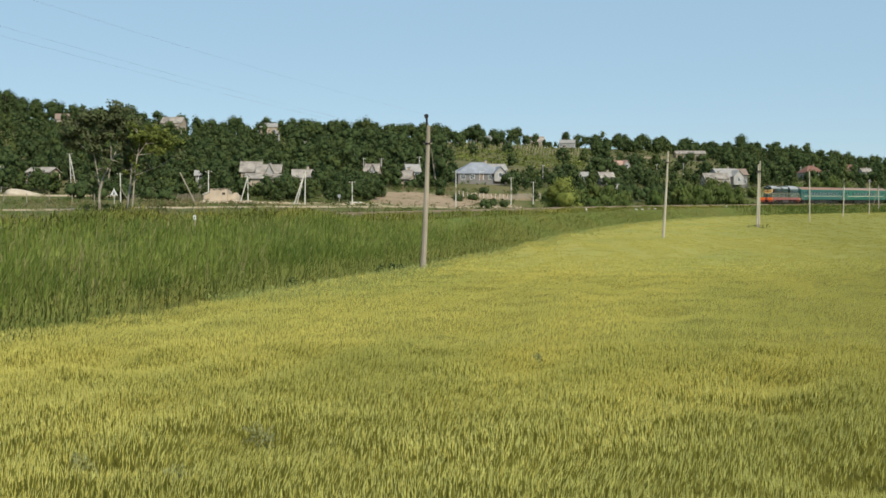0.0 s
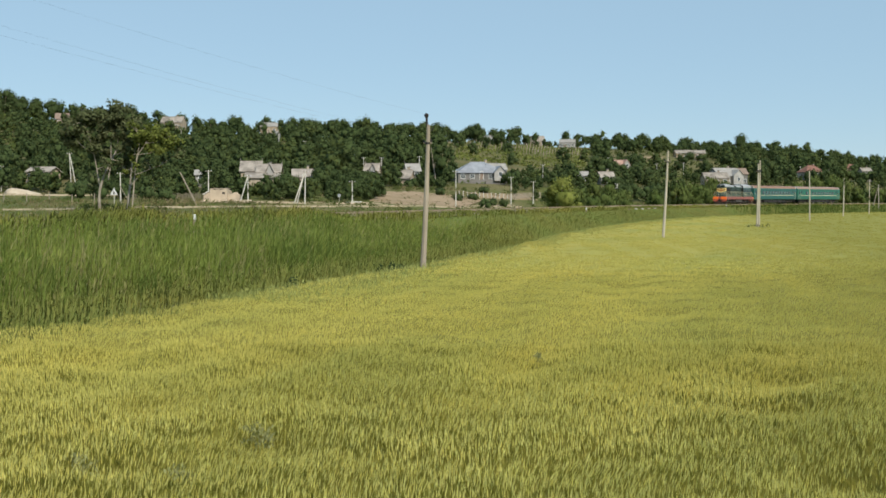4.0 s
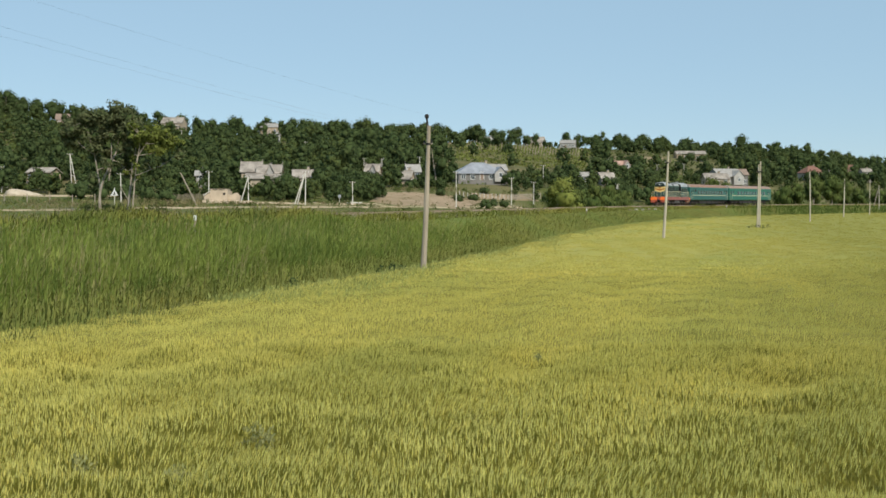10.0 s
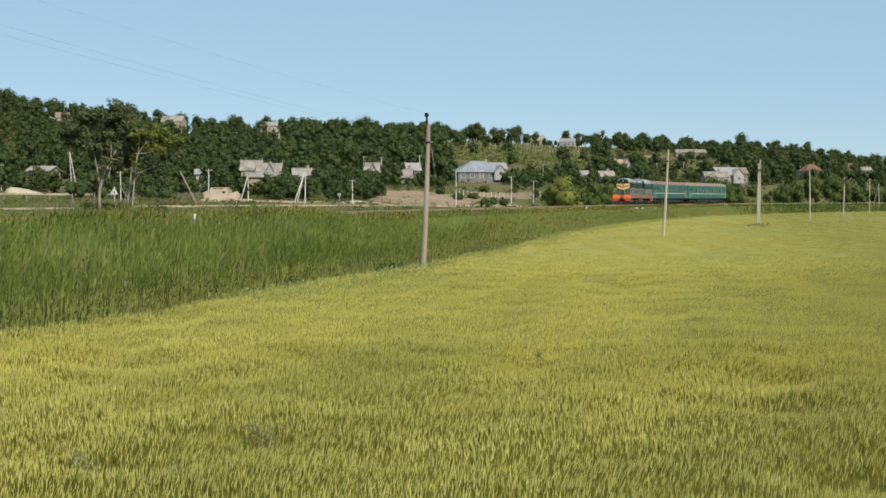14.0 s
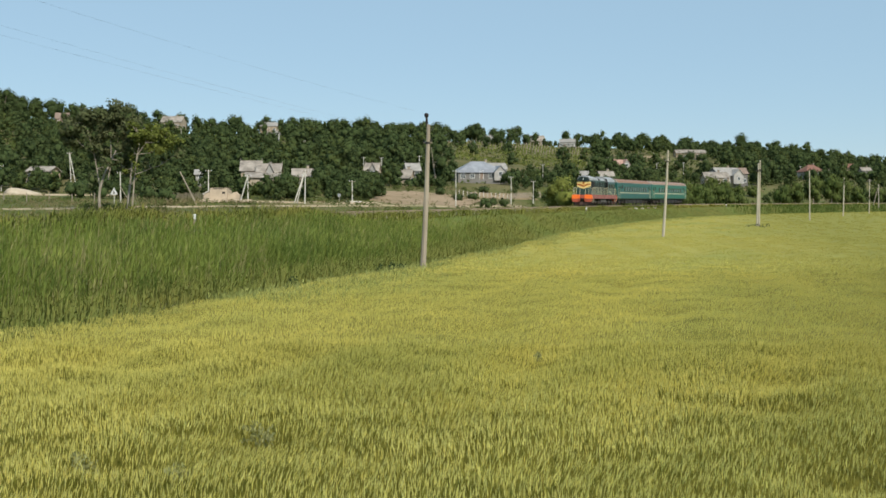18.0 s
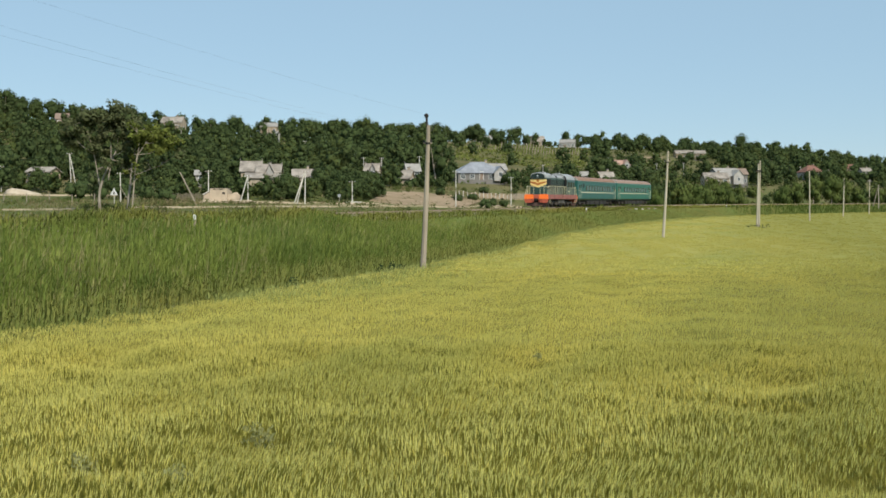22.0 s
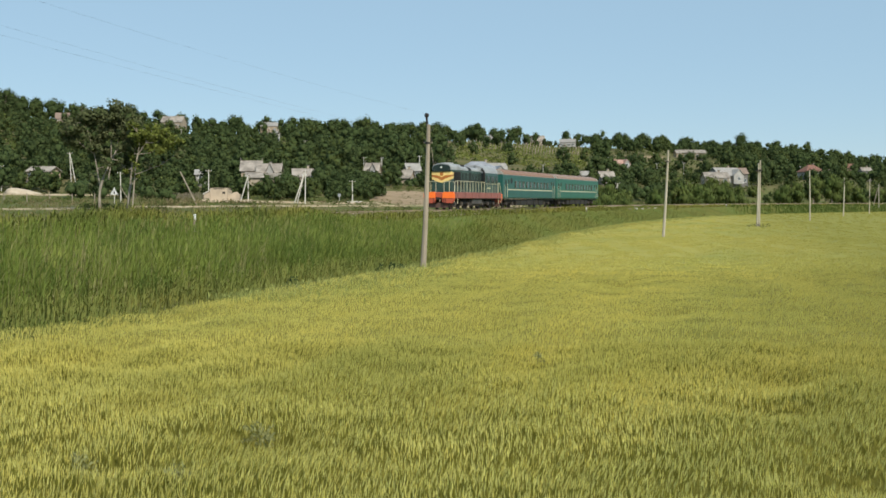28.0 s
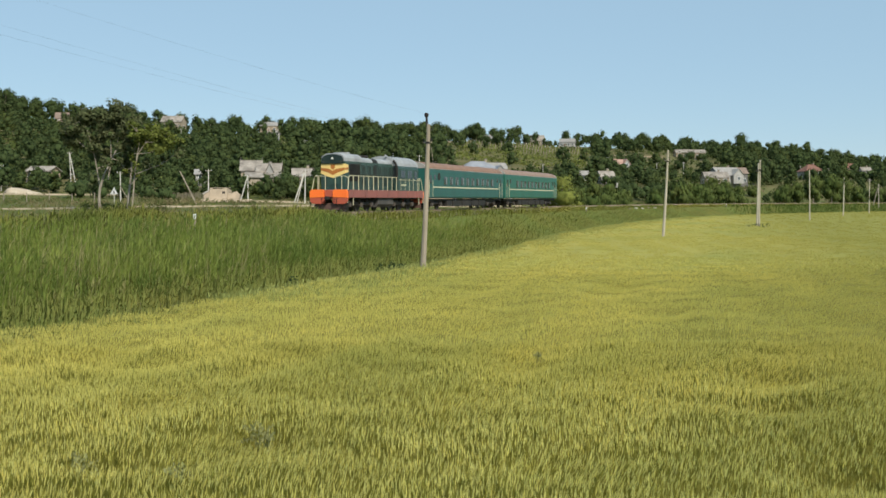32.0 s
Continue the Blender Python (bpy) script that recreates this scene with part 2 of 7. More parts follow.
# ------------------------------------------------------------------ the lie of the land
_U = [-1.2, -0.45, -0.3, -0.2, -0.1, 0.0, 0.1, 0.2, 0.3, 0.42, 1.2]
_FLAT = [200, 215, 215, 220, 235, 250, 275, 330, 390, 450, 520]      # where the slope begins
_FLATZ = [5.0, 5.2, 5.2, 5.2, 5.6, 6.2, 7.0, 7.5, 8.0, 8.0, 8.0]
_CREST = [420, 480, 500, 520, 560, 600, 680, 750, 820, 900, 1000]
_CRESTZ = [50, 43.0, 36.5, 34.0, 35.5, 36.0, 36.5, 38.5, 38.5, 28.5, 20]


def ground(x, y):
    x, y = np.asarray(x, float), np.asarray(y, float)
    yy = np.maximum(y, 1.0)
    u = np.clip(x / yy, -1.2, 1.2)
    y0, z0, y1, z1 = (np.interp(u, _U, a) for a in (_FLAT, _FLATZ, _CREST, _CRESTZ))
    d, s = beside(x, y)
    behind = np.clip((-d - 4) / 14, 0, 1)
    ry = yy + d                      # roughly where the line lies
    f = np.clip((yy - np.minimum(ry + 25, y0 - 40)) / np.maximum(y0 - np.minimum(ry + 25, y0 - 40), 1), 0, 1)
    low = 1.7 + (z0 - 1.7) * f ** 1.3
    g = np.clip((yy - y0) / (y1 - y0), 0, 1)
    hill = z0 + (z1 - z0) * (g * 0.75 + 0.25 * g * g * (3 - 2 * g))
    fall = np.clip((yy - y1) / 900, 0, 1)
    hill = hill - fall * fall * (3 - 2 * fall) * 0.5 * z1
    z = np.where(yy > y0, hill, low)
    z = np.where(y < 20, 1.7 + 0 * z, z)
    rough = 0.5 * smooth_noise(x, y, 60, 3) * np.clip((yy - y0) / 80, 0, 1)
    z = (z + rough) * behind
    return np.where(d > -4, 0.0, z)


def gz(x, y):
    return float(ground(np.array([x]), np.array([y]))[0])

# ------------------------------------------------------------------ ground
def spaced(*runs):
    out = []
    for a, b, step in runs:
        out += list(np.arange(a, b, step))
    return np.array(out + [runs[-1][1]])


def make_ground():
    xs = spaced((-4200, -600, 300), (-600, -260, 20), (-260, 260, 6), (260, 700, 20), (700, 4200, 300))
    ys = spaced((-4000, -100, 300), (-100, 20, 20), (20, 420, 5), (420, 1000, 14), (1000, 4800, 200))
    X, Y = np.meshgrid(xs, ys)
    Z = ground(X, Y)
    d, s = beside(X, Y)
    nx, ny = len(xs), len(ys)
    V = np.stack([X, Y, Z], -1).reshape(-1, 3)
    i = np.arange(nx * ny).reshape(ny, nx)
    F = np.stack([i[:-1, :-1], i[:-1, 1:], i[1:, 1:], i[1:, :-1]], -1).reshape(-1, 4)
    me = bpy.data.meshes.new("ground")
    me.from_pydata(V.tolist(), [], F.tolist())
    for m in (SOIL, GRASS, HILL):
        me.materials.append(m)
    c = V[F].mean(1)
    dc, sc = beside(c[:, 0], c[:, 1])
    u = np.clip(c[:, 0] / np.maximum(c[:, 1], 1), -1.2, 1.2)
    y0 = np.interp(u, _U, _FLAT)
    idx = np.where(dc > edge_off(sc) + 3, 0, np.where(c[:, 1] > y0, 2, 1))
    me.polygons.foreach_set("material_index", idx.astype(np.int32))
    me.polygons.foreach_set("use_smooth", np.ones(len(F), bool))
    ob = new("ground", me)
    tagged(ob, "green and brown farmland rising to a hill", "ground", kind="structure")


make_ground()


def ribbon(name, material, xy, half, lift, label, category, wob=0.0, seed=0):
    """A strip of bare ground laid on the land along a line of (x, y)."""
    xy = np.array(xy, float)
    seg = np.r_[0, np.cumsum(np.hypot(*np.diff(xy, axis=0).T))]
    n = max(6, int(seg[-1] / 3))
    t = np.linspace(0, seg[-1], n)
    px, py = np.interp(t, seg, xy[:, 0]), np.interp(t, seg, xy[:, 1])
    tx, ty = np.gradient(px), np.gradient(py)
    ln = np.hypot(tx, ty)
    r = np.random.default_rng(seed)
    rows = []
    for k in (-1, -0.5, 0, 0.5, 1):
        w = half * k * (1 + wob * np.interp(t, t[::2], r.uniform(-1, 1, len(t[::2]))))
        X, Y = px + ty / ln * w, py - tx / ln * w
        rows.append(np.stack([X, Y, ground(X, Y) + lift - (0.25 if abs(k) == 1 else 0.0)], -1))
    V = np.concatenate(rows)
    i = np.arange(5 * n).reshape(5, n)
    F = np.stack([i[:-1, :-1], i[1:, :-1], i[1:, 1:], i[:-1, 1:]], -1).reshape(-1, 4)
    me = bpy.data.meshes.new(name)
    me.from_pydata(V.tolist(), [], F.tolist())
    me.materials.append(material)
    me.polygons.foreach_set("use_smooth", np.ones(len(F), bool))
    return tagged(new(name, me), label, category, kind="structure")


# ------------------------------------------------------------------ railway bank, ballast, rails
def sweep(name, profile, s0, s1, step, material, parent=None, z=RAIL_Z, wob=0.0, smooth=False):
    ss = np.arange(s0, s1 + step, step)
    rings = []
    r = np.random.default_rng(5)
    for o, h in profile:
        x, y, _ = track(ss, o + (wob * r.uniform(-1, 1, len(ss)) if wob else 0.0))
        rings.append(np.stack([x, y, z + h + (wob * 0.3 * r.uniform(-1, 1, len(ss)) if wob else 0 * x)], -1))
    V = np.concatenate(rings)
    n, m = len(ss), len(profile)
    i = np.arange(n * m).reshape(m, n)
    F = np.stack([i[:-1, :-1], i[1:, :-1], i[1:, 1:], i[:-1, 1:]], -1).reshape(-1, 4)[:, ::-1]
    me = bpy.data.meshes.new(name)
    me.from_pydata(V.tolist(), [], F.tolist())
    me.materials.append(material)
    if smooth:
        me.polygons.foreach_set("use_smooth", np.ones(len(F), bool))
    ob = new(name, me)
    if parent:
        ob.parent = parent
    return ob


tagged(sweep("railway_embankment", [(-9, -3.2), (-4.2, -0.75), (-3.3, -0.62), (3.3, -0.62), (4.2, -0.75), (8.6, -3.3)], -150, 690, 3, BANK, wob=0.12, smooth=True),
       "grass-grown earth embankment of the railway", "embankment", kind="structure")
RAIL_RUST = mat("dusty_rusty_rail", (0.235, 0.175, 0.120), (0.33, 0.255, 0.18), 2.0, 0.75, bump=0.2, bump_scale=10)
OLD_SLEEPER = mat("dusty_grey_sleeper", (0.20, 0.17, 0.13), (0.29, 0.25, 0.195), 3.0, 0.9, bump=0.3, obj=0.12)
railway = thing("railway_track", "single railway track on pale ballast, half hidden in grass", "track", kind="structure")
sweep("ballast_bed", [(-2.3, -0.66), (-1.6, -0.24), (1.6, -0.24), (2.3, -0.66)], -150, 690, 2, BALLAST, railway, wob=0.06)
for side in (-0.76, 0.76):
    sweep("rail", [(side - 0.075, -0.17), (side - 0.075, -0.155), (side - 0.012, -0.13), (side - 0.012, -0.05), (side - 0.036, -0.04), (side - 0.036, 0.0),
                   (side + 0.036, 0.0), (side + 0.036, -0.04), (side + 0.012, -0.05), (side + 0.012, -0.13), (side + 0.075, -0.155), (side + 0.075, -0.17)],
          -150, 690, 2, RAIL_RUST, railway)

sleeper = Geo().box(-1.35, 1.35, -0.12, 0.12, -0.36, -0.175, 0.015).mesh("sleeper", OLD_SLEEPER)
for k in range(290):
    x, y, h = track(-60 + k * 0.56)
    part("sleeper", sleeper, None, railway, at=pose(float(x), float(y), RAIL_Z, 0, 0, -math.degrees(float(h))))

# ------------------------------------------------------------------ wheat
HALF = 784 / FOCAL


def in_view(x, y, margin):
    return np.abs(x) < HALF * y + margin


def blades(x, y, z, h, w, lean, r):
    """Upright tapering quads of height h and width w at (x, y, z), leaning by lean metres."""
    n = len(x)
    a = r.uniform(0, math.pi, n)
    dx, dy = np.cos(a) * w / 2, np.sin(a) * w / 2
    lx, ly = lean[0], lean[1]
    V = np.empty((n, 4, 3), np.float32)
    V[:, 0] = np.stack([x - dx, y - dy, z], -1)
    V[:, 1] = np.stack([x + dx, y + dy, z], -1)
    V[:, 2] = np.stack([x + lx + dx * 0.15, y + ly + dy * 0.15, z + h], -1)
    V[:, 3] = np.stack([x + lx - dx * 0.15, y + ly - dy * 0.15, z + h], -1)
    return V


def kites(x, y, z, h, w, lx, ly, a):
    """Spindle outlines: narrow at foot and tip, widest a third of the way up."""
    n = len(x)
    dx, dy = np.cos(a) * w / 2, np.sin(a) * w / 2
    V = np.empty((n, 4, 3), np.float32)
    V[:, 0] = np.stack([x, y, z], -1)
    V[:, 1] = np.stack([x + lx * 0.4 + dx, y + ly * 0.4 + dy, z + h * 0.38], -1)
    V[:, 2] = np.stack([x + lx, y + ly, z + h], -1)
    V[:, 3] = np.stack([x + lx * 0.4 - dx, y + ly * 0.4 - dy, z + h * 0.38], -1)
    return V


# hollows in the wheat: x, y, half width, half depth, how deep
HOLLOWS = ((-7.3, 21.9, 1.3, 0.6, 0.28), (7.6, 26.4, 1.5, 0.7, 0.22), (0.0, 28.2, 0.9, 0.6, 0.24), (1.3, 27.0, 0.7, 0.4, 0.2), (5.0, 17.5, 1.0, 0.5, 0.18), (-4.2, 13.6, 0.7, 0.4, 0.25),
           (4.95, 13.1, 0.7, 0.7, 0.42), (-1.2, 20.5, 2.6, 2.4, -0.12), (-2.6, 15.4, 0.5, 0.3, 0.2), (7.2, 43.0, 1.6, 1.6, 0.22), (9.5, 52.0, 2.2, 1.6, 0.2), (8.6, 33.0, 1.2, 0.7, 0.2))


def canopy_height(x, y):
    """Height of the wheat: waves drawn out along the drill rows, and sunken patches beaten down by wind and rain."""
    c, s = math.cos(radians(ROW_HEADING)), math.sin(radians(ROW_HEADING))
    across, along = x * c - y * s, x * s + y * c
    h = 0.60 + 0.085 * smooth_noise(across, along * 0.38, 4.2, 11) + 0.045 * smooth_noise(x, y * 1.2, 3.0, 12) + 0.022 * smooth_noise(x, y, 1.1, 14)
    dent = np.clip(smooth_noise(across, along * 0.6, 7, 13) - 0.40, 0, 1)
    for cx, cy, rx, ry, deep in HOLLOWS:
        h = h - deep * np.exp(-((x - cx) / rx) ** 2 - ((y - cy) / ry) ** 2)
    return h - 0.22 * dent


def is_wheat(x, y, slack=0.0):
    d, s = beside(x, y)
    return d > edge_off(s) + slack + 0.4 * smooth_noise(x, y, 7, 21) + 0.25 * smooth_noise(x, y, 1.7, 22)


wheat = thing("wheat_field", "ripening yellow-green wheat field rippling in the wind", "wheat field", kind="stuff")
PATCHES = []


def wheat_stalks(x, y, scale, r, leafy):
    """Ears, stems and leaves of the stalks at (x, y): the polygons, and which of them are green."""
    n = len(x)
    top = canopy_height(x, y) * r.uniform(0.86 if leafy else 0.80, 1.08, n)
    wind = np.clip(0.4 + 0.6 * smooth_noise(x * 0.7, y, 5, 31), 0, 1)
    top = top - 0.03 * wind
    lx = 0.060 * wind + r.normal(0, 0.022, n)
    ly = -0.035 * wind + r.normal(0, 0.022, n)
    a = r.uniform(0, math.pi, n)
    eh, ew = r.uniform(0.10, 0.17, n), r.uniform(0.010, 0.016, n) * scale * (1 if leafy else 1.5)
    ez = top - eh
    ex, ey = lx * r.uniform(0.5, 1.1, n), ly
    e = r.uniform(0, 1, n) < np.where(y < 17, 0.60, 0.9) if leafy else np.ones(n, bool)
    ears = [kites(x[e], y[e], ez[e], eh[e], ew[e], ex[e], ey[e], a[e] + q) for q in (0, math.pi / 2)]
    if not leafy:       # farther off a plain pointed ear will do
        ears = [np.stack([(q[:, 0] + q[:, 1]) / 2, q[:, 2], (q[:, 0] + q[:, 3]) / 2], 1) for q in ears]
        return np.concatenate(ears), np.zeros(2 * n, int)
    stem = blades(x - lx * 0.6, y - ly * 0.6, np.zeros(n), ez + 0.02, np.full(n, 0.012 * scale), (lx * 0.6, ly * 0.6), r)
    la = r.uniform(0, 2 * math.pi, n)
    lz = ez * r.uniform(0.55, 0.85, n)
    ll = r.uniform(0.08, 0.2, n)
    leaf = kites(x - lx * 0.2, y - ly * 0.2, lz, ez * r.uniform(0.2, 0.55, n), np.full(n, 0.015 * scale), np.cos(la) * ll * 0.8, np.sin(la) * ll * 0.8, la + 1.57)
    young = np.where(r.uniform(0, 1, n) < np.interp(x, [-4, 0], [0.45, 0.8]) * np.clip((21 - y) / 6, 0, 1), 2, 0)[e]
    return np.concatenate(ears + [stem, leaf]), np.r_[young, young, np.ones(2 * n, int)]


def wheat_band(y0, y1, cell, density, scale, r, leafy, fade_in=0.0, fade_out=0.0):
    """A band of the field, in clumps with ragged borders that sway one after another."""
    ya, yb = y0 - fade_in, y1 + fade_out
    w = HALF * yb + 1.2
    n = int(density * 2 * w * (yb - ya))
    x, y = r.uniform(-w, w, n), r.uniform(ya, yb, n)
    k = in_view(x, y, 0.9)
    x, y = x[k], y[k]
    chance = np.clip((y - ya) / max(fade_in, 0.01), 0, 1) * np.clip((yb - y) / max(fade_out, 0.01), 0, 1)
    k = r.uniform(0, 1, len(x)) < chance
    x, y = x[k], y[k]
    k = is_wheat(x, y)
    x, y = x[k], y[k]
    jag = cell * 0.3
    i = np.floor((x + r.normal(0, jag, len(x)) + jag * smooth_noise(x, y, cell * 2.2, 35)) / cell).astype(int)
    j = np.floor((y + r.normal(0, jag, len(x)) + jag * smooth_noise(x, y, cell * 2.2, 36)) / cell).astype(int)
    order = np.lexsort((j, i))
    i, j, x, y = i[order], j[order], x[order], y[order]
    cuts = np.flatnonzero((np.diff(i) != 0) | (np.diff(j) != 0)) + 1
    for a, b in zip(np.r_[0, cuts], np.r_[cuts, len(x)]):
        if b - a < 4:
            continue
        V, idx = wheat_stalks(x[a:b], y[a:b], scale, r, leafy)
        cx, cy = (i[a] + 0.5) * cell, (j[a] + 0.5) * cell
        V = V - np.array((cx, cy, 0), np.float32)
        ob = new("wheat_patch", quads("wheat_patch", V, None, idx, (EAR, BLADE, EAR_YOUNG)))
        ob.parent = wheat
        ob.location = (cx, cy, 0)
        PATCHES.append(ob)


_r = np.random.default_rng(17)
wheat_band(9.0, 25.0, 1.0, 360, 1.0, _r, True)
wheat_band(25.0, 52.0, 2.0, 165, 1.45, _r, False, 1.0, 11.0)

# farther off: a closed canopy with tufts standing out of it
def canopy_sheet(ys, depth, material):
    cols = np.linspace(-HALF - 0.05, HALF + 0.12, 150)
    Y, U = np.meshgrid(ys, cols, indexing="ij")
    X = U * Y
    Z = (canopy_height(X, Y) - depth(X, Y)) * np.clip((np.hypot(X, Y) - 1.4) / 2.5, 0, 1)
    ok = is_wheat(X, Y, np.clip(Y / 60, 0.6, 1.8))
    ny, nx = Y.shape
    i = np.arange(ny * nx).reshape(ny, nx)
    F = np.stack([i[:-1, :-1], i[:-1, 1:], i[1:, 1:], i[1:, :-1]], -1).reshape(-1, 4)
    F = F[ok.ravel()[F].all(1)]
    me = bpy.data.meshes.new("wheat_canopy")
    me.from_pydata(np.stack([X, Y, Z], -1).reshape(-1, 3).tolist(), [], F.tolist())
    me.materials.append(material)
    me.polygons.foreach_set("use_smooth", np.ones(len(F), bool))
    ob = new("wheat_canopy", me)
    ob.parent = wheat


def far_wheat():
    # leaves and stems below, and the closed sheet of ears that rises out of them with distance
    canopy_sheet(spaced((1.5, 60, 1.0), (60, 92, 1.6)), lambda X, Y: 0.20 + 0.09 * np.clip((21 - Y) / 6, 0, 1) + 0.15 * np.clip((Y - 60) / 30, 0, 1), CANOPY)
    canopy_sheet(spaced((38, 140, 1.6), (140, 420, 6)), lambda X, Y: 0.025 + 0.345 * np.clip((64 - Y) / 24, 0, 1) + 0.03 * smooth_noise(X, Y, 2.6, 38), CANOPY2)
    r = np.random.default_rng(23)
    for y0, y1, density, sc in ((44, 95, 64, 0.62), (95, 160, 14, 1.5), (160, 330, 3.2, 2.6)):
        n = int(density * (y1 - y0) * HALF * (y1 + y0) * 1.08)
        y = np.sqrt(r.uniform(y0 * y0, y1 * y1, n))
        x = r.uniform(-1, 1.02, n) * (HALF * y + 3)
        k = is_wheat(x, y, 0.2) & (r.uniform(0, 1, n) < np.clip((y - 44) / 24, 0, 1))
        x, y = x[k], y[k]
        n = len(x)
        top = canopy_height(x, y)
        h = r.uniform(0.07, 0.14, n) * sc ** 0.35
        w = r.uniform(0.05, 0.11, n) * sc
        a = r.normal(0, 0.6, n)
        V = kites(x, y, top - h + 0.02, h, w, 0.02 * sc + r.normal(0, 0.03, n), np.abs(r.normal(0, 0.03, n)), a)
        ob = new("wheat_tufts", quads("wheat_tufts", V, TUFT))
        ob.parent = wheat


far_wheat()


def wheat_round_about():
    """The same field beyond the edges of the view and behind the viewer."""
    a0, a1 = math.atan(HALF + 0.085), 2 * math.pi - math.atan(HALF + 0.05)
    th = np.linspace(a0, a1, 120)
    rad = spaced((1.4, 14, 0.9), (14, 60, 2.5), (60, 460, 10))
    R, T = np.meshgrid(rad, th, indexing="ij")
    X, Y = R * np.sin(T), R * np.cos(T)
    d, s = beside(X, Y)
    ok = d > edge_off(s) + 0.6
    nr, nt = X.shape
    i = np.arange(nr * nt).reshape(nr, nt)
    F = np.stack([i[:-1, :-1], i[1:, :-1], i[1:, 1:], i[:-1, 1:]], -1).reshape(-1, 4)
    F = F[ok.ravel()[F].all(1)]
    me = bpy.data.meshes.new("wheat_canopy")
    me.from_pydata(np.stack([X, Y, (canopy_height(X, Y) - 0.2) * np.clip((R - 1.4) / 2.5, 0, 1)], -1).reshape(-1, 3).tolist(), [], F.tolist())
    me.materials.append(CANOPY)
    me.polygons.foreach_set("use_smooth", np.ones(len(F), bool))
    ob = new("wheat_canopy", me)
    ob.parent = wheat
    r = np.random.default_rng(29)
    n = 60000
    q, t = 4 + 50 * r.uniform(0, 1, n), r.uniform(a0, a1, n)
    x, y = q * np.sin(t), q * np.cos(t)
    k = is_wheat(x, y, 0.3)
    x, y = x[k], y[k]
    n = len(x)
    V = kites(x, y, canopy_height(x, y) - 0.24, r.uniform(0.16, 0.28, n), r.uniform(0.03, 0.07, n), r.normal(0.03, 0.03, n), r.normal(0, 0.03, n), r.uniform(0, 3.14, n))
    ob = new("wheat_tufts", quads("wheat_tufts", V[:, 1:], TUFT))
    ob.parent = wheat


wheat_round_about()


# ------------------------------------------------------------------ reeds and bank grass
def bank_top(d):
    """Height of bank and ditch at a distance from the line."""
    return np.interp(d, [-9, -4.2, -3.3, 3.3, 4.2, 8.6, 20], [0, 2.07, 2.20, 2.20, 2.07, 0, 0])


def sward(V, x, y, r):
    """Normals of grass that takes the light like its slope, up and towards the field; turns the blades to suit."""
    per = len(V) // len(x)
    _, s = beside(x, y)
    h = np.interp(s, _s, _k)
    n = np.stack([0.35 * np.cos(h), -0.35 * np.sin(h), np.full(len(h), 0.9)], -1)
    n = np.tile(n, (per, 1)) + r.normal(0, 0.28, (per * len(h), 3))
    away = (np.cross(V[:, 1] - V[:, 0], V[:, 2] - V[:, 0]) * n).sum(1) < 0
    V[away] = V[away, ::-1]
    return n / np.linalg.norm(n, axis=1)[:, None]


def strip_points(n, s0, s1, d0, d1, r):
    s, d = r.uniform(s0, s1, n), r.uniform(d0, d1, n)
    x, y, _ = track(s, d)
    return x, y, d, s


def leafy_stalks(x, y, z, h, r, w, leaves, lean):
    """Stalks with ribbon leaves, as loose quads."""
    n = len(x)
    lx, ly = lean + r.normal(0, 0.10, n) * h, r.normal(0, 0.07, n) * h
    out = [blades(x, y, z, h, np.full(n, w), (lx, ly), r)]
    for k in range(leaves):
        f = r.uniform(0.3, 0.95, n)
        a = r.uniform(0, 2 * math.pi, n)
        ln = r.uniform(0.3, 0.6, n) * np.minimum(1, h / 1.6)
        out.append(kites(x + lx * f, y + ly * f, z + h * f, ln * r.uniform(0.6, 1.1, n), np.full(n, w * 0.95), np.cos(a) * ln * 0.42 + 0.2 * ln, np.sin(a) * ln * 0.42, a + 1.57))
    return np.concatenate(out)


REEDS = []


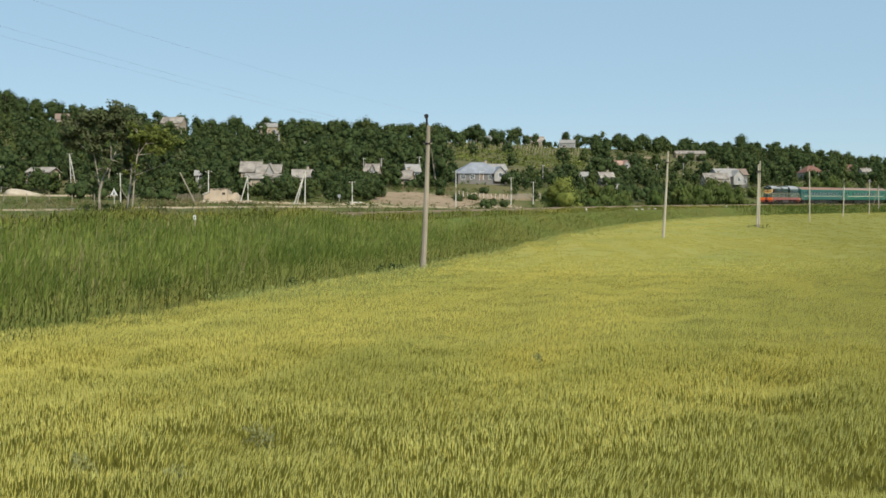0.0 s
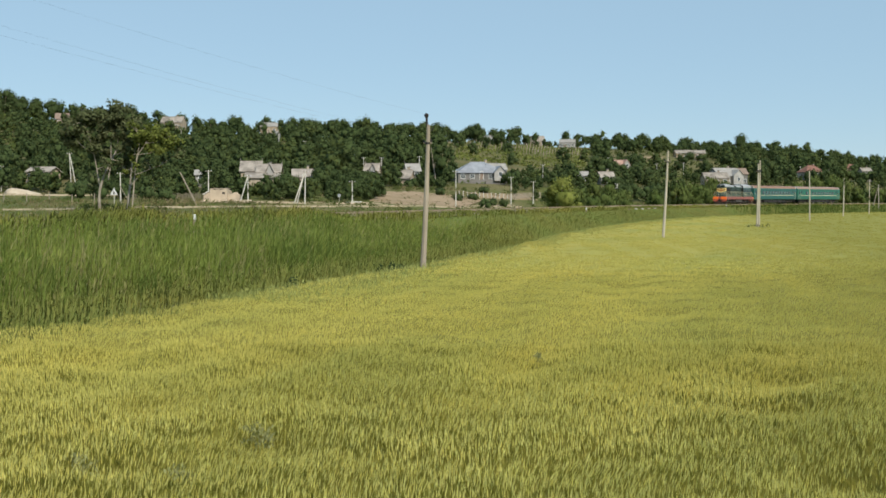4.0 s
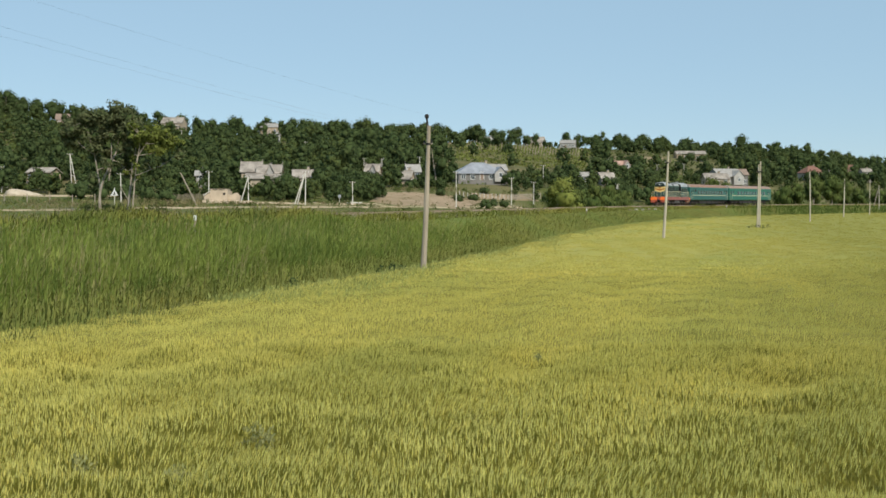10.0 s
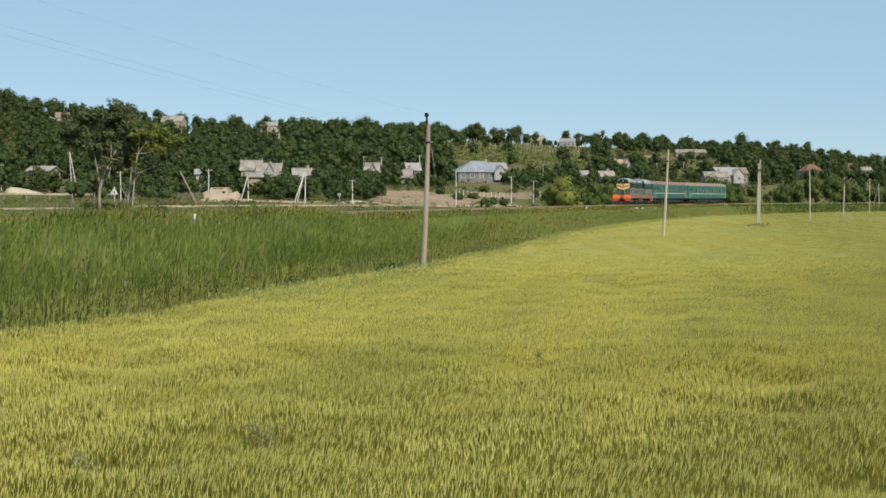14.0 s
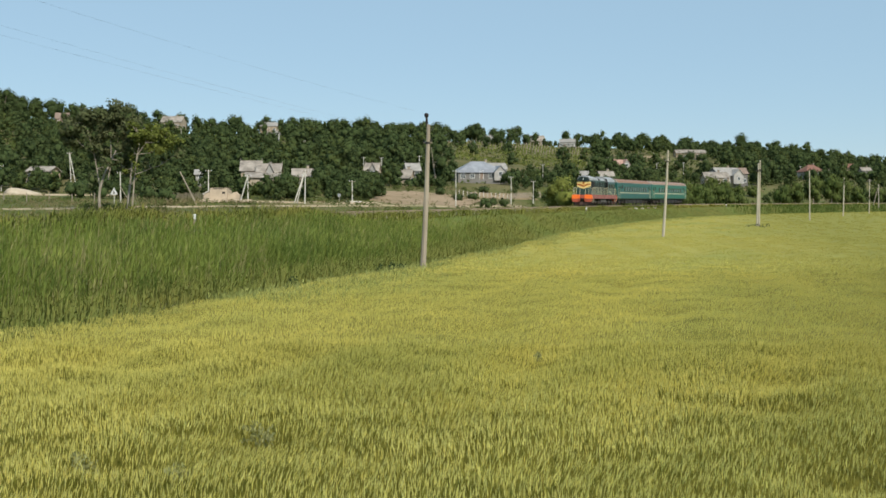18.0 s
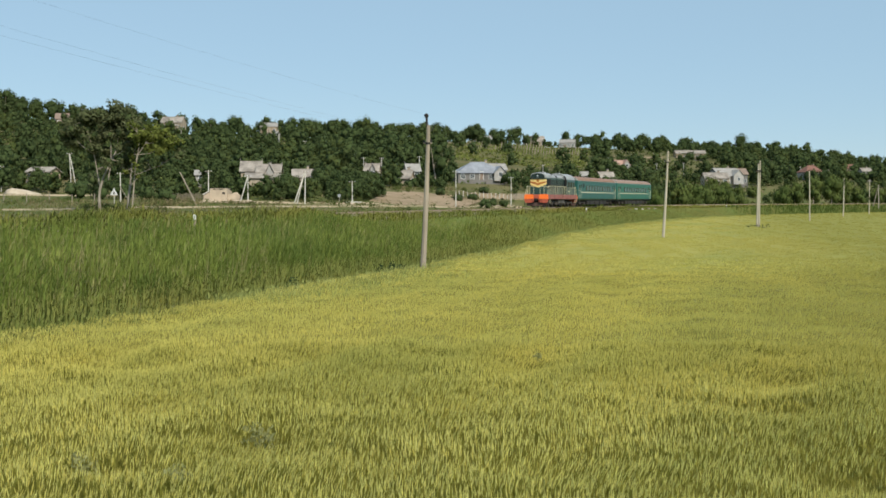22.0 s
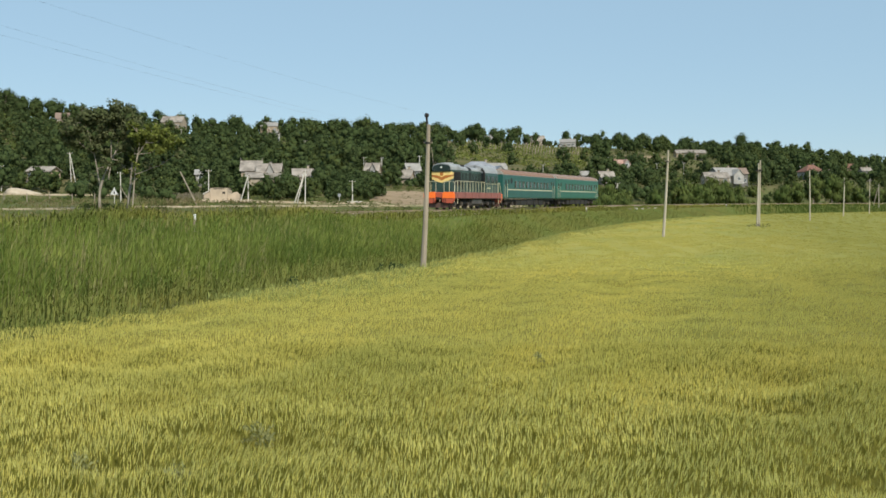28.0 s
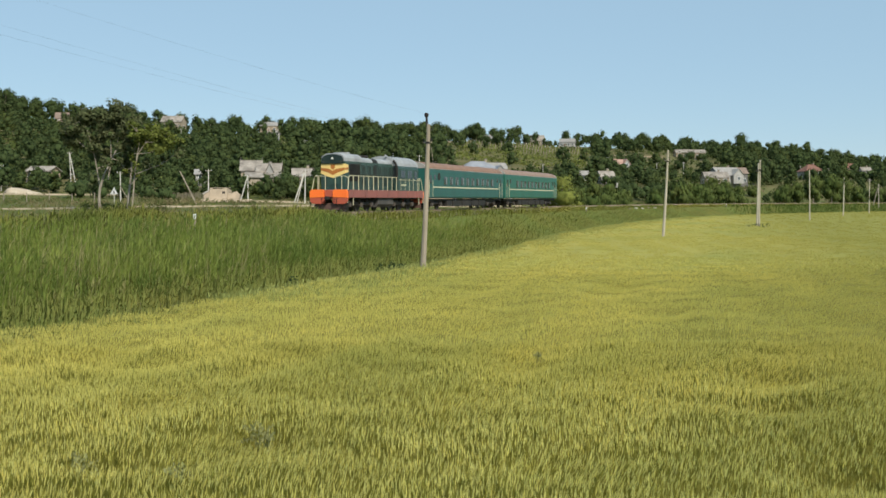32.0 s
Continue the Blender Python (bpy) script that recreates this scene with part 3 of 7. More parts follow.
def make_reeds():
    r = np.random.default_rng(41)
    reeds = thing("reed_bed", "tall dense green reeds along the foot of the embankment", "reeds", kind="stuff")
    for s0, s1, n in [(-52 + 10 * i, -42 + 10 * i, 2900 if i < 3 else 2100) for i in range(10)]:
        x, y, d, s = strip_points(n, s0, s1, 3.4, 15.5, r)
        e = edge_off(s) - d
        fade = np.clip((24 - s) / 40 + 0.22 * smooth_noise(x, y, 11, 57), 0, 1)
        low = np.interp(s, [-10, 0], [0, 1])
        h = (np.interp(d, [3.4, 5, 8, 12, 15.5], [0.7, 1.15, 2.1, 2.1, 1.0]) * (1 - low) + np.interp(d, [3.4, 5, 8, 12, 15.5], [0.3, 0.75, 1.95, 2.1, 1.0]) * low) * (0.22 + 0.78 * fade) * r.uniform(0.7, 1.12, len(x))
        h *= np.clip((e - 3.6) / 3.2, 0.10, 1) * (1 + 0.16 * smooth_noise(x, y, 8, 51) + 0.08 * smooth_noise(x, y, 2.5, 53))
        k = (e > 1.2) & (h > 0.3)
        x, y, d, h = x[k], y[k], d[k], h[k]
        z = bank_top(d) - 0.05
        dry = (r.uniform(0, 1, len(x)) + 0.25 * smooth_noise(x, y, 10, 52)) > np.interp(s[k], [-30, -8], [0.78, 0.92])
        for sel, m, lv in ((~dry, REED, 4), (dry, DRYREED, 1)):
            if sel.sum() < 3:
                continue
            V = leafy_stalks(x[sel], y[sel], z[sel], h[sel], r, 0.040, lv, 0.14)
            c = V.mean(axis=(0, 1)) * (1, 1, 0)
            ob = new("reed_clump" if lv > 1 else "dry_reed_clump", quads("reed_clump", V - c, m))
            ob.parent = reeds
            ob.location = c
            REEDS.append(ob)
    x, y, d, s = strip_points(5600, 165, 330, 2.8, 9.0, r)
    k = r.uniform(0, 1, len(s)) < np.clip((s - 165) / 45, 0, 1)
    x, y, d, s = x[k], y[k], d[k], s[k]
    V = leafy_stalks(x, y, np.maximum(bank_top(d), 0) - 0.05, r.uniform(0.5, 1.0, len(x)) * np.clip(d / 5, 0.6, 1), r, 0.12, 2, 0.05)
    part("rank_grass", quads("rank_grass", V, mat("rank_dark_grass", (0.065, 0.105, 0.022), (0.10, 0.14, 0.03), 0.2, 0.7, island=0.3, translucent=0.3)), None, reeds)
    bank = thing("bank_grass", "rough green grass on the embankment slope and ditch", "grass", kind="stuff")
    for s0, s1, n, w in ((-55, 92, 32000, 0.036), (38, 330, 34000, 0.06)):
        x, y, d, s = strip_points(n, s0, s1, 1.75, 19, r)
        k = (d < edge_off(s) + 0.4) & (r.uniform(0, 1, n) < np.clip((92 - s if s0 < 0 else s - 38) / 54, 0, 1)) & ((s > 20) | (d < 4.5) | (d > edge_off(s) - 6.5) | (r.uniform(0, 1, len(d)) < 0.4))
        x, y, d = x[k], y[k], d[k]
        h = r.uniform(0.25, 0.6, len(x)) * (1 + 0.25 * smooth_noise(x, y, 9, 61)) * np.interp(s[k], [5, 40], [1, 0.5])
        h *= np.interp(d, [1.75, 2.4, 4], [0.6, 0.8, 1.0])
        V = leafy_stalks(x, y, bank_top(d) - 0.06, h, r, w, 1, 0.06)
        ob = new("grass_tufts", quads("grass_tufts", V, normals=sward(V, x, y, r), material=mat("rough_bank_blades", (0.115, 0.115, 0.026), (0.19, 0.165, 0.044), 0.12, 0.8, island=0.18, translucent=0.3,
                                                            big=(0.088, 0.102, 0.023), big_scale=0.09) if s0 > 0 else mat("bank_grass_blades", (0.20, 0.205, 0.042), (0.285, 0.262, 0.066), 0.2, 0.8, island=0.3, translucent=0.3,
                                                            big=(0.14, 0.172, 0.04), big_scale=0.12)))
        ob.parent = bank
    s = -55 + 195 * r.uniform(0, 1, 27000) ** 1.35
    d = edge_off(s) + 0.3 - 7.5 * r.uniform(0, 1, len(s)) ** 1.2
    x, y, _ = track(s, d)
    h = r.uniform(0.35, 0.75, len(x)) * (1 + 0.3 * smooth_noise(x, y, 5, 67)) * np.clip((edge_off(s) + 1.5 - d) / 4, 0.7, 1.15) * np.interp(s, [0, 35], [1, 0.4])
    V = leafy_stalks(x, y, np.maximum(bank_top(d), 0) - 0.05, h, r, 0.05, 1, 0.06)
    ob = new("ditch_grass", quads("ditch_grass", V, normals=sward(V, x, y, r), material=mat("ditch_grass_blades", (0.185, 0.222, 0.056), (0.285, 0.292, 0.084), 0.3, 0.75,
                                                                                                     island=0.22, translucent=0.4, big=(0.205, 0.205, 0.055), big_scale=0.15)))
    ob.parent = bank
    for d0, d1, n, lo, hi, s0, s1 in ((1.65, 3.3, 16000, 0.30, 0.54, -55, 330), (-3.2, -1.7, 8000, 0.25, 0.5, -55, 330), (1.0, 2.6, 5200, 0.34, 0.52, -55, 0), (0.95, 1.9, 3600, 0.30, 0.42, -2, 45), (-0.6, 0.6, 1500, 0.22, 0.34, -55, -2), (1.7, 2.8, 8000, 0.40, 0.52, 62, 330)):
        x, y, d, s = strip_points(n, s0, s1, d0, d1, r)
        h = r.uniform(lo, hi, len(x)) * (1 + 0.2 * smooth_noise(x, y, 6, 63)) * np.interp(s, [-7, 0, 60, 110], [2.1, 1.4, 1.3, 1.15])
        V = leafy_stalks(x, y, np.full(len(x), 2.16), h, r, 0.06, 1, 0.05)
        ob = new("grass_tufts", quads("grass_tufts", V, MATS["bank_grass_blades"], normals=sward(V, x, y, r)))
        ob.parent = bank
    n = 26000
    u = r.uniform(-0.46, 0.24, n)
    ry = np.interp(u, [-0.42, -0.106, 0.0, 0.081, 0.145, 0.198, 0.255], [48, 84, 108, 140, 177, 214, 248])
    y = ry + 7 + (np.interp(u, _U, _FLAT) + 10 - ry - 7) * r.uniform(0, 1, n)
    x = u * y
    k = smooth_noise(x, y, 16, 81) > r.uniform(-1.1, 0.5, n)
    k &= ~((x > -13) & (x < 5) & (y > 203) & (y < 250) & (r.uniform(0, 1, n) < 0.85))
    x, y = x[k], y[k]
    V = leafy_stalks(x, y, ground(x, y) - 0.04, r.uniform(0.15, 0.42, len(x)), r, 0.10, 1, 0.05)
    ob = new("meadow_tufts", quads("meadow_tufts", V, mat("meadow_blades", (0.11, 0.15, 0.03), (0.195, 0.19, 0.052), 0.08, 0.85, island=0.25, translucent=0.3)))
    ob.parent = bank
    x, y, d, s = strip_points(9000, -60, 330, -9, -2.6, r)
    V = leafy_stalks(x, y, np.maximum(bank_top(d), ground(x, y)) - 0.06, r.uniform(0.2, 0.5, len(x)), r, 0.07, 1, 0.05)
    ob = new("dry_grass_tufts", quads("dry_grass_tufts", V, mat("dry_bank_blades", (0.19, 0.175, 0.062), (0.28, 0.235, 0.105), 0.12, 0.85, island=0.25, translucent=0.3)))
    ob.parent = bank


make_reeds()


def wheat_fringe():
    """Greener stalks and grass mixed into the wheat along its edge."""
    r = np.random.default_rng(71)
    n = 17000
    s = -42 + 192 * r.uniform(0, 1, n) ** 1.3
    d = edge_off(s) + np.abs(r.normal(0, 2.0, n)) - 0.4
    x, y, _ = track(s, d)
    h = r.uniform(0.46, 0.68, n)
    ob = thing("wheat_fringe", "green grass and unripe stalks along the wheat's edge", "grass", kind="stuff")
    part("green_stalks", quads("green_stalks", leafy_stalks(x, y, np.zeros(n), h, r, 0.05, 1, 0.05), mat("fringe_grass", (0.27, 0.30, 0.09), (0.37, 0.38, 0.125), 0.4, 0.75, island=0.25, translucent=0.3)), None, ob)


wheat_fringe()

# ------------------------------------------------------------------ trees
def unit_ball():
    """A ball of 24 quads."""
    out = []
    for ax in range(3):
        for s in (-1, 1):
            for i in (-1, 0):
                for j in (-1, 0):
                    q = []
                    for a, b in ((i, j), (i + 1, j), (i + 1, j + 1), (i, j + 1)):
                        p = [0, 0, 0]
                        p[ax], p[(ax + 1) % 3], p[(ax + 2) % 3] = s, a * s, b
                        v = Vector(p).normalized()
                        q.append(v[:])
                    out.append(q)
    return np.array(out)


BALL = unit_ball()
_c = np.array([[(-1, -1, -1), (1, -1, -1), (1, 1, -1), (-1, 1, -1)], [(-1, -1, 1), (1, -1, 1), (1, 1, 1), (-1, 1, 1)]]) / 1.55
LUMP = np.array([_c[0][::-1], _c[1]] + [(_c[0][i], _c[0][(i + 1) % 4], _c[1][(i + 1) % 4], _c[1][i]) for i in range(4)])     # a rough block of 6 quads


def crown_quads(r, blobs, leaves, leaf, droop=0.0, three=False, skin=None):
    """Leaf clumps strewn through a set of lumps (centre, radius), denser towards the skin: an array (n, 4, 3). skin: takes the outward normals."""
    out = []
    for c, rad in blobs:
        n = int(leaves * rad * rad)
        d = r.normal(size=(n, 3))
        d[:, 2] += 0.2
        d /= np.linalg.norm(d, axis=1)[:, None]
        ph = r.uniform(0, 6.28, 6)
        lump = 1 + 0.20 * np.sin(d[:, 0] * 4 + ph[0]) * np.sin(d[:, 2] * 5 + ph[1]) + 0.20 * np.sin(d[:, 1] * 5 + ph[2]) * np.sin(d[:, 2] * 3 + ph[3])
        p = np.array(c) + d * rad * lump[:, None] * (0.62 + 0.52 * r.uniform(0, 1, (n, 1)) ** 0.7)
        nrm = d + r.normal(0, 0.55, (n, 3))
        nrm /= np.linalg.norm(nrm, axis=1)[:, None]
        t = np.cross(nrm, r.normal(size=(n, 3)))
        if droop:
            t = t * (1 - droop) + np.array([0, 0, -1.6]) * droop
        t /= np.linalg.norm(t, axis=1)[:, None] + 1e-9
        b = np.cross(nrm, t)
        s = leaf * r.uniform(0.45, 1.4, (n, 1))
        wd = 0.42 * (1 - 0.55 * droop)
        if three:
            q = np.stack([p - t * s * 0.55, p + b * s * 0.5 + t * s * 0.3, p - b * s * 0.45 + t * s * 0.32], 1)
        else:
            q = np.stack([p - t * s * 0.55, p + b * s * wd + t * s * 0.1, p + t * s * 0.5, p - b * s * wd - t * s * 0.08], 1)
        inward = (np.cross(q[:, 1] - q[:, 0], q[:, 2] - q[:, 0]) * d).sum(1) < 0
        q[inward] = q[inward, ::-1]
        out.append(q)
        if skin is not None:
            e = d + r.normal(0, 0.15, (n, 3)) + np.array((0, 0, 0.15))
            skin.append(e / np.linalg.norm(e, axis=1)[:, None])
    return np.concatenate(out)


def core_quads(r, blobs, k=0.8, ball=BALL, skin=None):
    """Rough hearts of the lumps. skin: takes the outward normals."""
    out = []
    for c, rad in blobs:
        d = r.normal(0, 1, 9)
        w = 1 + 0.14 * np.sin(ball[..., 0:1] * 3 + d[0]) + 0.14 * np.sin(ball[..., 1:2] * 3 + d[1]) + 0.14 * np.sin(ball[..., 2:3] * 3 + d[2])
        a = r.uniform(0, 6.28)
        turned = ball @ np.array([[math.cos(a), math.sin(a), 0], [-math.sin(a), math.cos(a), 0], [0, 0, 1]])
        out.append(turned * rad * k * w + np.array(c))
        if skin is not None:
            skin.append(turned / np.linalg.norm(turned, axis=-1, keepdims=True))
    return np.concatenate(out)


def tree_blobs(r, h, spread, trunk, kind="round"):
    blobs = []
    n = {"round": 6, "tall": 5, "loose": 15, "willow": 7, "far": 7}[kind]
    for i in range(n):
        f = (i + 0.5) / n
        a = i * 2.4 + r.uniform(-0.9, 0.9)
        zz = trunk + (h - trunk) * (0.22 + 0.58 * f)
        prof = math.sin(math.pi * min(1, 0.25 + 0.68 * f)) if kind != "tall" else 0.45
        rad = spread * {"loose": 0.20 + 0.22 * r.uniform(), "far": 0.32 + 0.2 * r.uniform()}.get(kind, 0.36 + 0.22 * r.uniform())
        off = spread * prof * r.uniform(0.35, 0.75) * (1.25 if kind == "loose" else 0.8)
        blobs.append(((math.cos(a) * off, math.sin(a) * off, min(zz, h - rad * 0.8)), rad))
    return blobs


def wood_template(seed, h, spread, kind="far", leaf=0.61, leaves=27):
    r = np.random.default_rng(seed)
    b = tree_blobs(r, h, spread, h * 0.10, kind)
    heart, skin = [], []
    c = core_quads(r, b, 0.70, LUMP, heart)
    q = crown_quads(r, b, leaves, leaf, 0.0, True, skin)
    k = q[..., 2].mean(1) > h * 0.2
    j = c[..., 2].mean(1) > h * 0.25
    return q[k], c[j], np.concatenate(skin)[k], np.concatenate(heart)[j]


def woods(name, label, pts, templates, r):
    """Many far trees of one wood, joined. pts: x, y, z, size, light."""
    ob = thing(name, label, "woods", kind="stuff")
    L, C, N, M, kinds = [], [], [], [], []
    for x, y, z, size in pts:
        lq, cq, nq, hq = templates[r.integers(len(templates))]
        a = r.uniform(0, 6.28)
        m = np.array([[math.cos(a), -math.sin(a), 0], [math.sin(a), math.cos(a), 0], [0, 0, 1]])
        N.append(nq @ m.T)
        M.append(hq @ m.T)
        m *= size
        m[2] *= r.uniform(0.85, 1.2)
        L.append(lq @ m.T + (x, y, z))
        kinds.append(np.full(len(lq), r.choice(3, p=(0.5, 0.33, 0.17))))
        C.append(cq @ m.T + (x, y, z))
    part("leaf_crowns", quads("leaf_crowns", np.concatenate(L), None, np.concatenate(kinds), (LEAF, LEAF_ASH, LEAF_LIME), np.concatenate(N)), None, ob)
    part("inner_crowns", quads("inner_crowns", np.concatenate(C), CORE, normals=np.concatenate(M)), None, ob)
    return ob


TEMPL = [wood_template(100 + i, h, s) for i, (h, s) in enumerate(((8.0, 3.4), (7.2, 3.8), (9.0, 3.0), (7.6, 3.6), (6.4, 3.6), (8.6, 3.3), (7.0, 3.0)))]
CLEAR = [  # views kept open to a house: x/y from, to, and between which distances
    (-0.402, -0.368, 190, 212), (-0.350, -0.334, 150, 236), (-0.231, -0.213, 228, 242),
    (-0.380, -0.352, 222, 238), (-0.36, -0.30, 150, 204), (-0.190, -0.152, 205, 240), (-0.235, -0.18, 150, 190), (-0.138, -0.118, 215, 256), (-0.074, -0.058, 240, 288), (-0.037, -0.022, 230, 284),
    (-0.052, 0.012, 200, 250), (0.010, 0.062, 200, 290), (0.143, 0.155, 280, 316), (0.232, 0.276, 330, 372), (0.066, 0.078, 200, 250), (-0.157, -0.147, 380, 440), (-0.170, -0.152, 450, 540),
    (-0.258, -0.232, 450, 500), (-0.358, -0.338, 440, 480), (0.157, 0.171, 385, 446), (0.330, 0.346, 450, 498), (0.373, 0.391, 440, 545), (0.205, 0.246, 440, 590), (0.078, 0.125, 560, 680), (0.152, 0.200, 492, 566)]

# open patches on the hillside as (x/y from, to, y from, to)
OPEN = [(-0.005, 0.138, 345, 700), (-0.055, 0.02, 255, 300), (0.150, 0.215, 465, 590)]


def hill_woods():
    r = np.random.default_rng(77)
    for lo, hi, n, what in ((-0.47, -0.16, 640, "dense dark green wood on the hill slope"), (-0.16, 0.12, 400, "green trees between houses on the slope"),
                            (0.12, 0.50, 700, "dark green wooded hillside with gardens")):
        pts = []
        while len(pts) < n:
            u = r.uniform(lo, hi)
            y0, y1 = np.interp(u, _U, _FLAT), np.interp(u, _U, _CREST)
            y = y0 + 12 + (y1 - y0 + 10) * r.uniform() ** 0.85
            x = u * y
            if any(a < u < b and c < y < d for a, b, c, d in OPEN) and r.uniform() > 0.06:
                continue
            gaps = [d for a, b, c, d in CLEAR if a - 3 / y < u < b + 3 / y and c < y < d]
            if gaps and y > max(gaps) - 16:
                continue
            pts.append((x, y, gz(x, y) - 0.5, r.uniform(0.22, 0.40) if gaps else r.uniform(0.32, 0.62) if -0.02 < u < 0.135 and y < 350 else r.uniform(0.55, 1.25) * (0.76 if u < -0.16 and y < y1 - 25 else 1)))
        if lo < -0.4:       # a few beyond the crest
            pts += [(u * 548, 548, gz(u * 548, 548) - 0.5, 1.25 + 0.2 * math.sin(u * 700)) for u in np.arange(-0.200, -0.060, 0.0065)]
        woods("hillside_woods", what, pts, TEMPL, r)


hill_woods()


def tree(name, label, x, y, h, spread, seed, kind="round", trunk=0.25, leafmat=LEAF, leaf=0.5, leaves=60, core=0.72, limbs=7, stems=1, bark=BARK, lean=None):
    """One tree: tapered trunk, limbs, a crown of leaf clumps."""
    r = np.random.default_rng(seed)
    z = gz(x, y)
    ob = thing(name, label, "tree", pose(x, y, z))
    b = tree_blobs(r, h, spread, h * trunk, kind)
    if lean:
        b = [((c[0] + lean * c[2] / h, c[1], c[2]), rad) for c, rad in b]
    for k in range(stems):
        ox, oy = (0, 0) if stems == 1 else r.uniform(-0.5, 0.5, 2)
        lx, ly = r.uniform(-0.12, 0.12, 2) * h if lean is None else (lean * 0.8 + r.uniform(-0.9, 0.9), r.uniform(-0.8, 0.8))
        g = Geo().path([(ox, oy, -0.3), (ox + lx * 0.2, oy + ly * 0.2, h * 0.25), (ox + lx * 0.6, oy + ly * 0.6, h * 0.5), (ox + lx, oy + ly, h * 0.8)], (0.024 if stems == 1 else 0.014) * h, 0.005 * h, 7)
        part("trunk", g, bark, ob)
        for c, rad in b[k::max(1, stems)][:limbs]:
            f = r.uniform(0.3, 0.6)
            s = (ox + lx * f, oy + ly * f, h * f * 0.9)
            part("limb", Geo().path([s, ((s[0] + c[0]) / 2, (s[1] + c[1]) / 2, (s[2] * 0.55 + c[2] * 0.45)), c], 0.008 * h, 0.003 * h, 5), bark, ob)
    skin = []
    q = crown_quads(r, b, leaves, leaf, 0.75 if kind == "willow" else 0.0, False, skin)
    part("crown", quads("crown", q, leafmat, normals=np.concatenate(skin)), None, ob)
    if core:
        heart = []
        q = core_quads(r, b, core, BALL, heart)
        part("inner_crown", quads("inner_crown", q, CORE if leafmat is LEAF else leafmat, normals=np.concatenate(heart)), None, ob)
    return ob

# ------------------------------------------------------------------ single trees and village greenery


def village_green():
    r = np.random.default_rng(303)
    for lo, hi, n, what in ((-0.47, -0.20, 190, "dark green garden trees round the village houses"), (-0.20, 0.0, 240, "green garden trees between old houses"),
                            (0.0, 0.22, 150, "green garden trees beyond the railway"), (0.22, 0.48, 120, "green trees and bushes beyond the railway")):
        pts = []
        while len(pts) < n:
            u = r.uniform(lo, hi)
            y0 = np.interp(u, _U, _FLAT)
            near = y0 - np.interp(u, [-0.4, -0.2, -0.1, 0.0, 0.1, 0.2, 0.4], [12, 18, 30, 10, 32, 62, 95])
            y = r.uniform(near, y0 + 45)
            if any(a - 1 / y < u < b + 1 / y and c < y < d for a, b, c, d in CLEAR):
                continue
            x = u * y
            pts.append((x, y, gz(x, y) - 0.4, r.uniform(0.3, 0.42 if 0.02 < u < 0.095 else 0.66)))
        woods("garden_trees", what, pts, TEMPL, r)


village_green()

# big old trees beyond the railway
POPLAR = mat("dull_poplar_leaves", (0.092, 0.110, 0.048), (0.142, 0.150, 0.070), 0.3, 0.75, island=0.2, translucent=0.3)


def old_tree(name, label, x, y, limbs, lumps, seed, leafmat, bark, leaf=0.30, leaves=210, core=0.5):
    """A tree of given limbs (points and end radii) and leaf lumps (x, y, z, radius), in its own space."""
    r = np.random.default_rng(seed)
    ob = thing(name, label, "tree", pose(x, y, gz(x, y)))
    for i, (pts, r0, r1) in enumerate(limbs):
        part("trunk" if i == 0 else "limb", Geo().path(pts, r0 * 0.72, r1 * 0.72, 7 if i == 0 else 5), bark, ob)
    b = [((px, py, pz), rad * 1.2) for px, py, pz, rad in lumps]
    hi = max(c[2] for c, _ in b)
    for _ in range(34):     # sparse sprays along the limbs
        pts = limbs[r.integers(len(limbs))][0]
        q = pts[r.integers(2, len(pts))] if len(pts) > 2 else pts[-1]
        if q[2] > hi * 0.42:
            b.append(((q[0] + r.normal(0, 0.7), q[1] + r.uniform(-1.3, 1.5), q[2] + r.uniform(-0.3, 1.2)), r.uniform(0.45, 0.8)))
    small = []
    for c, rad in b:        # each lump breaks up into sprays
        for _ in range(5):
            d = r.normal(size=3)
            d /= np.linalg.norm(d)
            small.append((tuple(np.array(c) + d * rad * r.uniform(0.35, 0.85)), rad * r.uniform(0.36, 0.6)))
    for c, rad in small[::3]:
        s = min((q for pts, _, _ in limbs for q in pts[1:]), key=lambda q: math.dist(q, c))
        part("twig", Geo().path([s, ((s[0] + c[0]) / 2, (s[1] + c[1]) / 2, (s[2] + c[2]) / 2 + 0.15), c], 0.05, 0.02, 4), bark, ob)
    skin = []
    q = crown_quads(r, small, leaves, leaf, 0.0, False, skin)
    part("crown", quads("crown", q, leafmat, normals=np.concatenate(skin)), None, ob)
    if core:
        heart = []
        q = core_quads(r, b, core, BALL, heart)
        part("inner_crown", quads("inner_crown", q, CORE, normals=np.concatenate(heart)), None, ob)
    return ob


